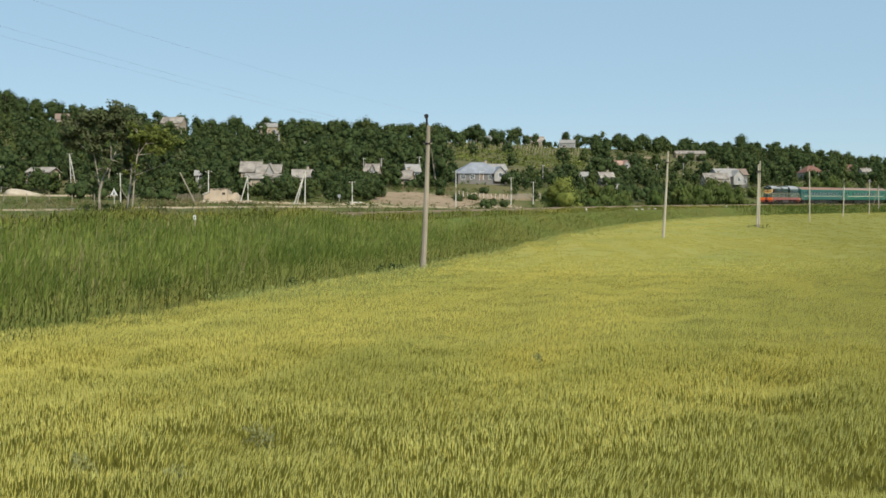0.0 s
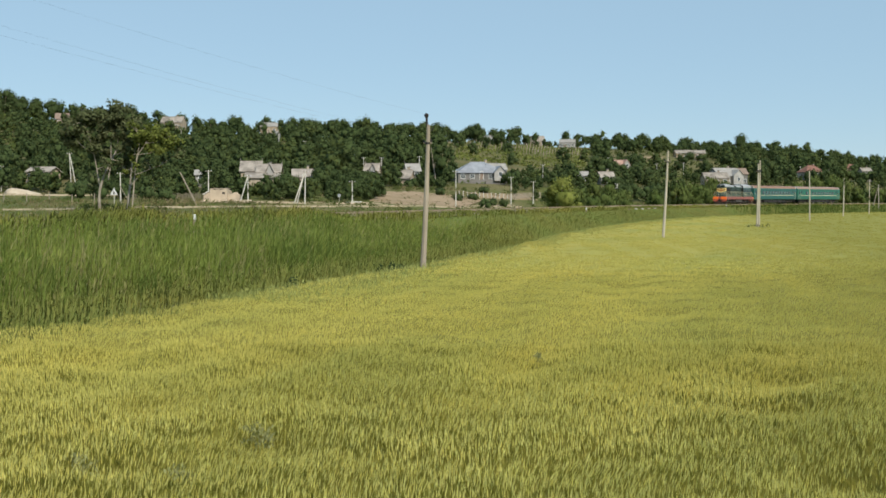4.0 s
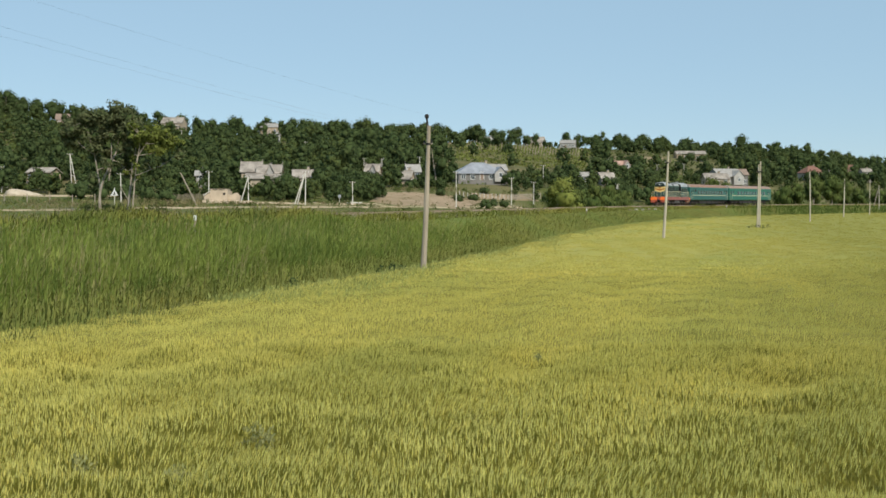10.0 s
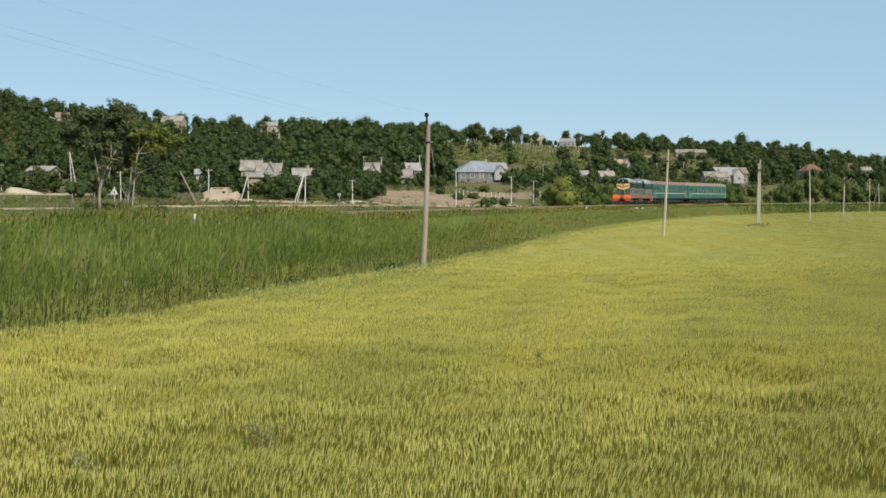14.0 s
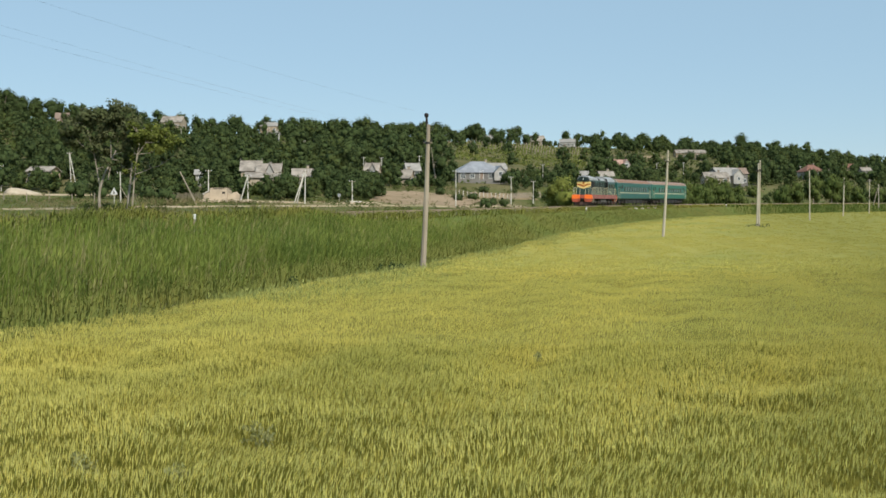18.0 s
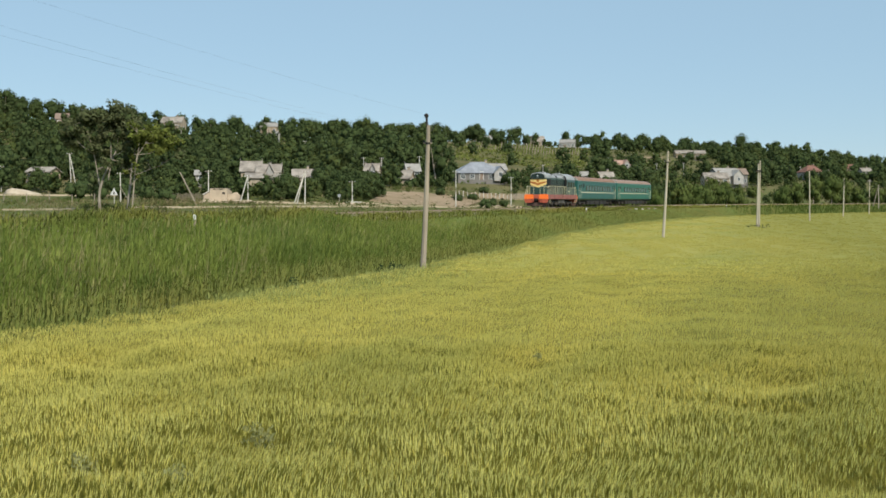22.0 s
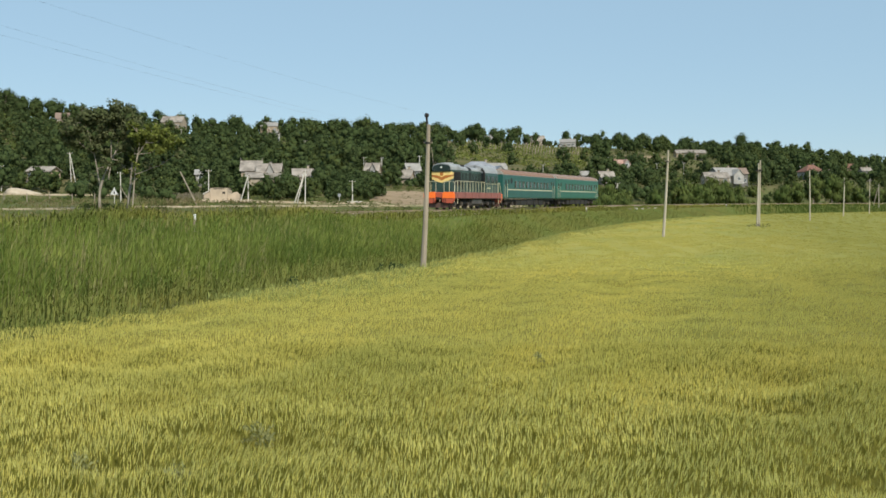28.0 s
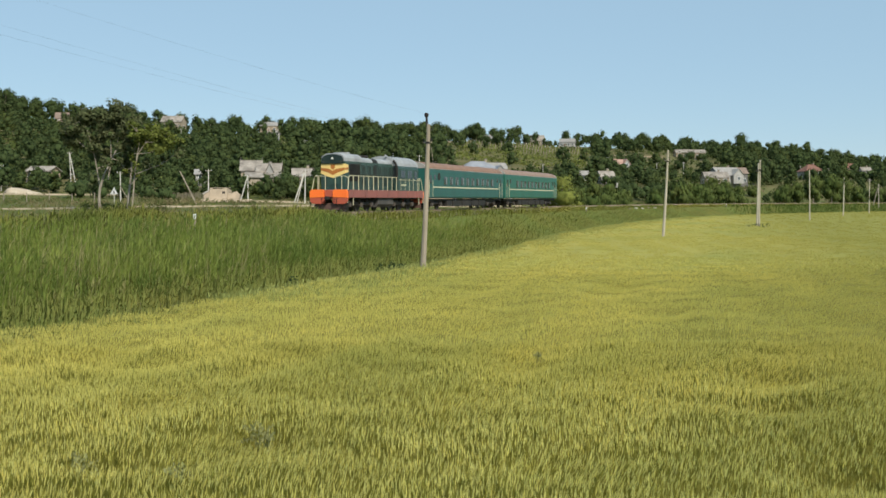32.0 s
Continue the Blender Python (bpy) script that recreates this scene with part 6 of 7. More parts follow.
# garden fences
OLDWOOD = mat("old_brown_boards", (0.11, 0.095, 0.065), (0.19, 0.165, 0.115), 3.0, 0.9, bump=0.3, stretch=(3, 3, 0.3), obj=0.15)
def fence(label, pts, step, h, w, material, name="fence", rails=True):
    z0 = gz(*pts[0])
    f = thing(name, label, "fence", pose(pts[0][0], pts[0][1], z0))
    for (xa, ya), (xb, yb) in zip(pts[:-1], pts[1:]):
        n = max(2, int(math.hypot(xb - xa, yb - ya) / step))
        for k in range(n):
            x, y = xa + (xb - xa) * k / n, ya + (yb - ya) * k / n
            zz = gz(x, y) - z0
            hh = h * random.uniform(0.85, 1.1)
            part("fence_post", Geo().box(x - pts[0][0] - w / 2, x - pts[0][0] + w / 2, y - pts[0][1] - 0.04, y - pts[0][1] + 0.04, zz - 0.2, zz + hh), material, f)
        if rails:
            for zr in (0.35, 0.8):
                part("fence_rail", Geo().rod((xa - pts[0][0], ya - pts[0][1] + 0.06, gz(xa, ya) - z0 + h * zr), (xb - pts[0][0], yb - pts[0][1] + 0.06, gz(xb, yb) - z0 + h * zr), 0.03, n=4), material, f)
    return f


fence("row of whitish concrete vineyard posts below the house", [(3.6, 242.0), (15.5, 247.0)], 0.95, 1.15, 0.14, WHITEWASH, rails=False)
fence("old brown picket fence along the gardens", [(-47.5, 187.0), (-39.5, 203.0)], 0.34, 1.3, 0.14, OLDWOOD)
fence("old brown picket fence along the gardens", [(-62.0, 192.0), (-48.5, 193.0)], 0.4, 1.0, 0.12, OLDWOOD)
fence("thin grey posts in the meadow", [(-72.0, 170.0), (-52.0, 174.0)], 3.2, 1.5, 0.12, POLEWOOD, rails=False)
fence("dark garden fence by the lamp post", [(15.0, 246.0), (23.0, 256.0)], 0.35, 1.4, 0.14, POLEWOOD)

# kilometre posts and whitened stones by the line
for s, d, h in ((-23.7, 4.3, 1.0), (73.0, 4.0, 0.62), (172.0, 3.8, 0.62)):
    x, y, _ = track(s, d)
    z = float(bank_top(np.array([d]))[0])
    kp = thing("marker_post", "short whitewashed marker post beside the railway", "marker post", pose(float(x), float(y), z), group="railway marker posts")
    part("post", Geo().box(-0.06, 0.06, -0.06, 0.06, -0.2, h - 0.28, 0.015), CONCRETE, kp)
    part("head", Geo().box(-0.068, 0.068, -0.068, 0.068, h - 0.28, h, 0.02), FRAME_W, kp, "whitewashed head")
for k in range(5):
    x, y, _ = track(103.5 + k * 4.7, 3.5)
    st = part("whitened_stone", Geo().box(-0.24, 0.24, -0.14, 0.14, -0.15, 0.24 + 0.05 * (k % 2), 0.04), WHITEWASH if k % 3 else CONCRETE, at=pose(float(x), float(y), 2.14, 0, 0, -30 + 9 * k))
    tagged(st, "whitewashed concrete block lying beside the track", "concrete block", "whitened blocks by the track")

# sandy roads and bare soil
ribbon("dirt_road", SAND, [(-110, 92), (-75, 118), (-53, 141), (-41, 163), (-28, 181), (-9, 204), (4, 217), (16, 236)], 3.4, 0.10, "pale sandy dirt road along the village", "road", 0.45, 3)
ribbon("sandy_yard", SAND, [(-96, 210), (-80, 204), (-58, 206)], 3.6, 0.12, "bare sandy ground in front of a yard", "bare ground", 0.3, 4)
ribbon("sandy_yard", SAND, [(-50, 186), (-38, 191), (-24, 201), (-12, 209)], 4.2, 0.12, "bare sandy ground before the houses", "bare ground", 0.3, 5)
ribbon("bare_field", BROWN, [(-13.5, 229), (-4, 228), (6, 226)], 17.0, 0.2, "bare brown sloping garden plot", "bare field", 0.2, 6)
ribbon("garden_plot", BROWN, [(6, 246), (14, 250), (20, 254)], 5.0, 0.14, "brown vegetable garden below the house", "garden", 0.2, 7)
ribbon("gravel_patch", SAND, [(float(track(118, -6)[0]), float(track(118, -6)[1])), (float(track(150, -6)[0]), float(track(150, -6)[1]))], 1.6, 0.9, "greyish gravel heap beyond the track", "gravel", 0.2, 8)

ribbon("bare_terrace", BROWN, [(84, 548), (93, 556), (113, 572)], 4.0, 0.3, "bare beige earth terrace on the slope", "bare ground", 0.25, 11)
ribbon("bare_terrace", BROWN, [(0, 560), (14, 574), (30, 570)], 9, 0.3, "dry beige grass below the hilltop trees", "bare ground", 0.25, 12)

# vineyard rows on the slope
vy = thing("vineyard", "rows of staked green vines on the hill slope", "vineyard", kind="stuff")
r = np.random.default_rng(91)
V, P = [], Geo()
for row in range(46):
    u0 = 0.012 + row * 0.0026
    for k in range(44):
        y = 400 + k * 5.4 + r.uniform(-0.6, 0.6)
        x = u0 * y + (k * 0.05)
        z = gz(x, y) if k % 2 == 0 else z
        if 500 < y < 620 and r.uniform() < 0.5:
            P.box(x - 0.08, x + 0.08, y - 0.08, y + 0.08, z - 0.2, z + 2.0)
        if r.uniform() < 0.72:
            V.append(crown_quads(r, [((x, y, z + 0.6), r.uniform(0.5, 0.95))], 12, 0.75))
part("vine_leaves", quads("vine_leaves", np.concatenate(V), mat("vine_leaves", (0.125, 0.155, 0.034), (0.20, 0.21, 0.06), 0.1, 0.8, island=0.35, translucent=0.25)), None, vy)
part("vine_stakes", P, CONCRETE, vy)

# ------------------------------------------------------------------ the train
def paint(name, c, c2=None, rough=0.45, metal=0.0, scale=1.2, bump=0.05):
    c2 = c2 or tuple(k * 0.72 for k in c)
    return mat(name, c, c2, scale, rough, metal, bump=bump, bump_scale=3, obj=0.001, spec=0.4, stretch=(1, 1, 0.35))


L_GREEN = paint("faded_dark_green_paint", (0.036, 0.076, 0.062), (0.024, 0.050, 0.042))
L_SILVER = paint("dull_silver_paint", (0.36, 0.37, 0.37), (0.23, 0.235, 0.235), 0.5, scale=1.6)
L_RED = paint("dusty_faded_red_paint", (0.30, 0.105, 0.085), (0.22, 0.085, 0.070), 0.6)
L_ORANGE = paint("bright_orange_paint", (0.98, 0.20, 0.028), (0.93, 0.17, 0.028), 0.5)
L_APRON = paint("faded_orange_red_paint", (0.46, 0.09, 0.045), (0.38, 0.09, 0.05), 0.55)
L_YELLOW = paint("warm_yellow_paint", (0.82, 0.60, 0.22), (0.70, 0.50, 0.18), 0.5)
L_RUST = paint("orange_brown_paint", (0.42, 0.15, 0.03), (0.34, 0.12, 0.03), 0.5)
L_CREAM = paint("cream_rail_paint", (0.56, 0.52, 0.34), (0.44, 0.41, 0.27), 0.5)
L_BLACK = paint("sooty_black_metal", (0.013, 0.013, 0.012), (0.032, 0.027, 0.022), 0.75, bump=0.2)
L_GREASE = paint("greasy_brown_metal", (0.045, 0.038, 0.031), (0.085, 0.07, 0.056), 0.65, bump=0.2)
L_GLASS = mat("dark_window_glass", (0.02, 0.026, 0.028), (0.03, 0.036, 0.038), 1.0, 0.08, spec=0.6, obj=0.001)
L_LAMP = mat("headlamp_glass", (0.85, 0.85, 0.8), (0.9, 0.9, 0.85), 2.0, 0.1, spec=0.7, obj=0.001)
C_TEAL = paint("faded_teal_green_paint", (0.022, 0.105, 0.088), (0.018, 0.082, 0.070), 0.42)
C_EMER = paint("emerald_green_paint", (0.020, 0.125, 0.085), (0.017, 0.098, 0.066), 0.4)
C_ROOF = paint("rusty_brown_roof_paint", (0.27, 0.155, 0.105), (0.19, 0.12, 0.085), 0.75, scale=0.8)
C_ROOF2 = paint("dusty_grey_brown_roof_paint", (0.29, 0.20, 0.155), (0.21, 0.145, 0.11), 0.75, scale=0.8)
C_GREYROOF = paint("pale_grey_roof_edge", (0.33, 0.31, 0.28), (0.25, 0.23, 0.2), 0.7)
C_STRIPE = paint("pale_yellow_stripe_paint", (0.62, 0.58, 0.40), (0.5, 0.46, 0.32), 0.5)
# blue-grey that stands in for the sky reflected in the car windows
C_PANESHEEN = mat("pale_pane_sheen", (0.19, 0.23, 0.23), (0.12, 0.15, 0.15), 6, 0.9, obj=0.001)
SPIN = []          # wheelsets that turn


def mirrored(pts):
    """A closed outline from its right half, listed from the bottom up."""
    return pts + [(-x, z) for x, z in reversed(pts) if x > 1e-6]


def lathe(g, profile, n, axis_y):
    """A disc about the x axis at y = axis_y, z = its first radius: profile of (x, radius)."""
    rings = [[(x, axis_y + r * math.cos(2 * math.pi * i / n), r * math.sin(2 * math.pi * i / n)) for i in range(n)] for x, r in profile]
    return g.loft(rings)


def wheelset_mesh(rad):
    g = Geo()
    for s in (-1, 1):
        prof = [(0.655, rad + 0.028), (0.69, rad + 0.028), (0.70, rad), (0.79, rad - 0.005), (0.79, rad * 0.86), (0.755, rad * 0.82), (0.74, rad * 0.36), (0.80, rad * 0.33), (0.80, 0.08), (0.655, 0.08)]
        lathe(g, [(s * x, r) for x, r in prof], 20, 0)
        for k in range(5):          # lightening ribs on the web
            a = k * 2 * math.pi / 5
            g.rod((s * 0.765, rad * 0.34 * math.cos(a), rad * 0.34 * math.sin(a)), (s * 0.765, rad * 0.84 * math.cos(a), rad * 0.84 * math.sin(a)), 0.035, 0.03, 4)
    g.rod((-1.0, 0, 0), (1.0, 0, 0), 0.085, n=8)
    return g.mesh("wheelset", L_GREASE)


def bogie(vehicle, y, axles, rad, length, me):
    b = new("bogie")
    b.parent = vehicle
    b.matrix_basis = pose(0, y, 0)
    b.empty_display_size = 0.2
    for s in (-1, 1):
        h = length / 2
        g = Geo().prism([(-h, 0.62), (-h + 0.25, 0.52), (h - 0.25, 0.52), (h, 0.62), (h, 0.82), (h * 0.55, 0.88), (h * 0.3, 0.74), (-h * 0.3, 0.74), (-h * 0.55, 0.88), (-h, 0.82)],
                        "x", s * 0.98, s * 1.10)
        part("side_frame", g, L_BLACK, b)
        for a in axles:
            part("axle_box", Geo().box(min(s * 1.0, s * 1.24), max(s * 1.0, s * 1.24), a - 0.17, a + 0.17, rad - 0.17, rad + 0.17, 0.04), L_GREASE, b)
            g = Geo()
            for o in (-0.32, 0.32):
                g.path([(s * 1.13 + 0.075 * math.cos(k * 0.9), a + o + 0.075 * math.sin(k * 0.9), rad - 0.02 + k * 0.011) for k in range(36)], 0.02, n=4)
            part("coil_springs", g, L_GREASE, b)
    part("bolster", Geo().box(-1.0, 1.0, -0.3, 0.3, 0.55, 0.95, 0.04), L_BLACK, b)
    for a in axles:
        w = part("wheelset", me, None, b, at=pose(0, a, rad))
        SPIN.append((w, a, rad))
    return b


def coupler(parent, y, s):
    g = Geo().box(-0.12, 0.12, min(y, y + s * 0.42), max(y, y + s * 0.42), 0.95, 1.17, 0.03)
    g.box(-0.17, 0.15, min(y + s * 0.36, y + s * 0.58), max(y + s * 0.36, y + s * 0.58), 0.90, 1.18, 0.05)
    part("coupler", g, L_BLACK, parent)


def make_locomotive():
    lo = thing("locomotive", "dark green diesel shunting locomotive with orange front and red frame", "locomotive")
    me = wheelset_mesh(0.525)
    part("deck", Geo().box(-1.5, 1.5, -7.5, 8.1, 1.50, 1.66, 0.02), L_BLACK, lo)
    part("main_frame", Geo().box(-0.9, 0.9, -7.3, 7.9, 0.95, 1.50), L_BLACK, lo)
    for s in (-1, 1):
        part("side_sill", Geo().box(min(s * 1.5, s * 1.56), max(s * 1.5, s * 1.56), -7.4, 8.0, 1.08, 1.68, 0.015), L_RED, lo, "long faded red side sill")
        for k in range(7):
            y = -6.6 + k * 2.2
            part("sill_rib", Geo().box(min(s * 1.555, s * 1.585), max(s * 1.555, s * 1.585), y - 0.05, y + 0.05, 1.1, 1.66), L_RED, lo)
    for y, s in ((-7.5, -1), (8.1, 1)):
        y0, y1 = (y - 0.10, y) if s < 0 else (y, y + 0.10)
        part("buffer_beam", Geo().box(-1.55, 1.55, y0, y1, 0.95, 1.68, 0.03), L_RED, lo, "red buffer beam")
        c0, c1 = (y - 0.24, y - 0.09) if s < 0 else (y + 0.09, y + 0.24)
        part("coupler_panel", Geo().box(-0.35, 0.35, c0, c1, 1.12, 1.66, 0.03), L_APRON, lo, "faded orange-red panel above the coupler")
        for x in (-1, 1):
            a, b = sorted((x * 0.36, x * 1.55))
            f0, f1 = (y - 0.24, y - 0.10) if s < 0 else (y + 0.10, y + 0.24)
            lo_y, hi_y = f0 - 0.06, f1 + 0.06
            o = [(0.36, 1.12), (1.56, 1.08), (1.56, 1.52), (1.44, 1.70), (0.50, 1.70), (0.38, 1.58)]
            part("corner_fairing", Geo().prism([(x * p, z) for p, z in o], "y", lo_y, hi_y), L_ORANGE, lo, "bright orange corner fairing")
            o = [(0.34, 0.72), (0.5, 0.62), (1.36, 0.62), (1.54, 0.80), (1.56, 1.08), (0.36, 1.12)]
            part("lower_fairing", Geo().prism([(x * p, z) for p, z in o], "y", lo_y + 0.03, hi_y - 0.03), L_APRON, lo, "faded orange-red lower fairing")
            g = Geo()
            for k in range(3):
                g.box(x * 1.3 - 0.25, x * 1.3 + 0.25, f0 - 0.02 if s < 0 else f1 - 0.06, f0 + 0.06 if s < 0 else f1 + 0.02, 0.28 + k * 0.2, 0.31 + k * 0.2)
            g.box(x * 1.3 - 0.27, x * 1.3 - 0.23, f0, f1, 0.25, 0.7).box(x * 1.3 + 0.23, x * 1.3 + 0.27, f0, f1, 0.25, 0.7)
            part("step", g, L_BLACK, lo)
        g = Geo().prism([(-1.35, 0.18), (1.35, 0.18), (1.25, 0.66), (-1.25, 0.66)], "y", y - 0.05, y + 0.05)
        part("pilot_plate", g, paint("dusty_brown_plough", (0.13, 0.07, 0.052), (0.08, 0.052, 0.042), 0.7), lo, "dusty red-brown plough plate")
        coupler(lo, y + s * 0.1, s)
        g = Geo()
        for x in (-0.55, 0.5, 0.7):
            g.path([(x, y + s * 0.1, 1.2), (x, y + s * 0.3, 1.0), (x * 0.95, y + s * 0.32, 0.6), (x * 0.9, y + s * 0.2, 0.5)], 0.03, n=5)
        part("brake_hose", g, L_BLACK, lo)
    # hood
    hood = mirrored([(1.0, 1.66), (1.0, 3.86)])
    part("hood", Geo().prism(hood, "y", -6.95, 2.4), L_GREEN, lo)
    for s in (-1, 1):
        for k in range(7):
            part("door_seam", Geo().box(min(s * 0.995, s * 1.008), max(s * 0.995, s * 1.008), -4.03 + k * 1.06, -3.97 + k * 1.06, 1.8, 3.78), L_BLACK, lo)
    cap = mirrored([(1.0, 3.86), (0.98, 4.00), (0.86, 4.15), (0.62, 4.25), (0.0, 4.30)])
    part("hood_roof", Geo().prism([(x, z) for x, z in cap], "y", -3.9, 2.4), L_SILVER, lo, "dull silver hood roof")
    cap2 = mirrored([(1.03, 3.86), (1.02, 4.12), (0.90, 4.32), (0.64, 4.45), (0.0, 4.50)])
    g = Geo()
    rows = [(-7.02, 0.93, -0.06), (-6.85, 0.985, -0.02), (-6.6, 1.0, 0.0), (-3.9, 1.0, 0.0)]
    g.loft([[(x * k, y, 3.86 + (z - 3.86) * (1 + d)) for x, z in cap2] for y, k, d in rows])
    part("front_hood_roof", g, L_SILVER, lo, "raised silver roof over the radiator fan")
    part("fan_cowl", Geo().loft([[(0.62 * math.cos(k * math.pi / 8), -5.4 + 0.62 * math.sin(k * math.pi / 8), z) for k in range(16)] for z in (4.42, 4.58)]), L_SILVER, lo)
    part("soot_stain", Geo().prism([(x * 1.004, 3.86 + (z - 3.86) * 1.01) for x, z in cap], "y", -1.75, -0.75), L_BLACK, lo, "soot-blackened roof round the exhaust")
    for s in (-1, 1):
        part("soot_stain", Geo().box(min(s * 1.026, s * 1.030), max(s * 1.026, s * 1.030), -1.6, -0.9, 2.4, 3.74), paint("sooty_green_paint", (0.016, 0.024, 0.021), (0.028, 0.044, 0.038), 0.7), lo)
    part("exhaust_stack", Geo().box(-0.25, 0.25, -1.6, -0.9, 4.26, 4.50, 0.04), L_BLACK, lo)
    part("front_grille", Geo().prism(mirrored([(0.9, 3.68), (0.9, 4.05), (0.76, 4.24), (0.4, 4.36), (0.0, 4.39)]), "y", -7.09, -7.0), paint("green_black_panel", (0.014, 0.026, 0.022), (0.02, 0.034, 0.029), 0.35), lo, "blackish green panel above the chevron")
    part("headlamp", lathe_y(-7.13, 0, 4.07, 0.09, 0.10), L_LAMP, lo)
    for x in (-0.72, 0.72):
        part("marker_lamp", lathe_y(-7.10, x, 3.82, 0.07, 0.08), L_GREASE, lo)
    # chevron and front door
    yel = [(-1.0, 3.66), (1.0, 3.66), (1.0, 2.92), (0.45, 2.70), (0.0, 2.58), (-0.45, 2.70), (-1.0, 2.92)]
    part("yellow_chevron", Geo().prism(yel, "y", -6.985, -6.95), L_YELLOW, lo, "yellow chevron panel")
    v = [(-1.0, 3.36), (-0.3, 3.28), (0, 3.12), (0.3, 3.28), (1.0, 3.36), (1.0, 3.18), (0.4, 3.0), (0.0, 2.80), (-0.4, 3.0), (-1.0, 3.18)]
    part("orange_chevron", Geo().prism(v, "y", -6.995, -6.984), L_RUST, lo)
    part("chevron_shield", Geo().prism([(-0.2, 3.62), (0.2, 3.62), (0.17, 3.34), (0, 3.2), (-0.17, 3.34)], "y", -7.0, -6.986), L_RUST, lo)
    for s in (-1, 1):
        g = Geo().prism([(-6.97, 3.66), (-6.35, 3.6), (-6.35, 3.05), (-6.97, 2.92)], "x", s * 0.995, s * 1.012)
        part("side_flash", g, L_YELLOW, lo, "yellow flash wrapped round the hood corner")
        part("side_flash_band", Geo().prism([(-6.97, 3.36), (-6.35, 3.4), (-6.35, 3.25), (-6.97, 3.18)], "x", s * 1.008, s * 1.018), L_RUST, lo)
        # radiator shutters
        sh = part("radiator_frame", Geo().box(min(s * 0.99, s * 1.02), max(s * 0.99, s * 1.02), -6.2, -4.2, 2.35, 3.7, 0.01), L_BLACK, lo)
        for k in range(16):
            z = 2.42 + k * 0.08
            part("shutter_slat", Geo().add([(s * 1.02, -6.1, z), (s * 1.05, -6.1, z - 0.03), (s * 1.05, -4.3, z - 0.03), (s * 1.02, -4.3, z),
                                            (s * 1.02, -6.1, z + 0.015), (s * 1.06, -6.1, z - 0.02), (s * 1.06, -4.3, z - 0.02), (s * 1.02, -4.3, z + 0.015)],
                                           [(0, 1, 2, 3), (4, 5, 6, 7), (0, 1, 5, 4), (2, 3, 7, 6), (1, 2, 6, 5)]), L_BLACK, sh)
        for k in range(6):
            y = -4.0 + k * 1.06
            door = part("hood_door", Geo().box(min(s * 0.995, s * 1.025), max(s * 0.995, s * 1.025), y + 0.03, y + 1.0, 1.85, 3.72, 0.012), L_GREEN, lo)
            part("door_handle", Geo().box(min(s * 1.025, s * 1.06), max(s * 1.025, s * 1.06), y + 0.84, y + 0.9, 2.7, 2.95), L_GREASE, door)
            g = Geo()
            for j in range(3):
                g.box(min(s * 1.025, s * 1.04), max(s * 1.025, s * 1.04), y + 0.16 + j * 0.24, y + 0.27 + j * 0.24, 2.05 + 0.5 * (k % 2), 3.62)
            part("louvre", g, L_BLACK, door, "black upright louvre slots")
    # cab
    body = mirrored([(1.5, 1.66), (1.5, 3.52), (1.44, 3.74)])
    part("cab_body", Geo().prism(body, "y", 2.4, 7.0), L_GREEN, lo)
    roof = mirrored([(1.45, 3.74), (1.38, 4.02), (1.17, 4.29), (0.82, 4.47), (0.4, 4.56), (0.0, 4.59)])
    part("cab_roof", Geo().prism(roof, "y", 2.32, 7.08), L_SILVER, lo, "rounded silver cab roof")
    rim = [(1.52, 2.5), (1.52, 3.55), (1.47, 3.76), (1.38, 4.02), (1.16, 4.26), (1.04, 4.1), (1.24, 3.9), (1.36, 3.6), (1.38, 2.5)]
    for s in (-1, 1):
        part("cab_front_trim", Geo().prism([(s * x, z) for x, z in rim], "y", 2.24, 2.33), L_BLACK, lo, "black edge of the cab front")
        w = part("cab_front_window", Geo().box(min(s * 1.06, s * 1.36), max(s * 1.06, s * 1.36), 2.355, 2.395, 2.75, 3.62, 0.01), L_GLASS, lo)
        for y in (2.85, 4.35):
            f = part("cab_side_window", Geo().box(min(s * 1.5, s * 1.53), max(s * 1.5, s * 1.53), y, y + 1.1, 2.68, 3.46, 0.01), L_GREEN, lo)
            part("pane", Geo().box(min(s * 1.52, s * 1.54), max(s * 1.52, s * 1.54), y + 0.07, y + 0.53, 2.75, 3.39), L_GLASS, f)
            part("pane", Geo().box(min(s * 1.52, s * 1.54), max(s * 1.52, s * 1.54), y + 0.57, y + 1.03, 2.75, 3.39), L_GLASS, f)
        d = part("cab_door", Geo().box(min(s * 1.5, s * 1.525), max(s * 1.5, s * 1.525), 5.9, 6.7, 1.75, 3.5, 0.01), L_GREEN, lo)
        part("pane", Geo().box(min(s * 1.52, s * 1.54), max(s * 1.52, s * 1.54), 6.05, 6.55, 2.7, 3.35), L_GLASS, d)
        part("number_bars", Geo().box(min(s * 1.5, s * 1.515), max(s * 1.5, s * 1.515), 3.1, 4.2, 2.1, 2.22), L_CREAM, lo)
    part("rear_window", Geo().box(-1.1, 1.1, 6.99, 7.03, 2.75, 3.55), L_GLASS, lo)
    part("horn", Geo().rod((0.5, 2.6, 4.52), (0.5, 2.0, 4.6), 0.04, 0.09, 8), L_SILVER, lo)
    part("antenna", Geo().rod((-0.3, 5.6, 4.45), (-0.3, 5.6, 4.95), 0.02, n=5), L_SILVER, lo)
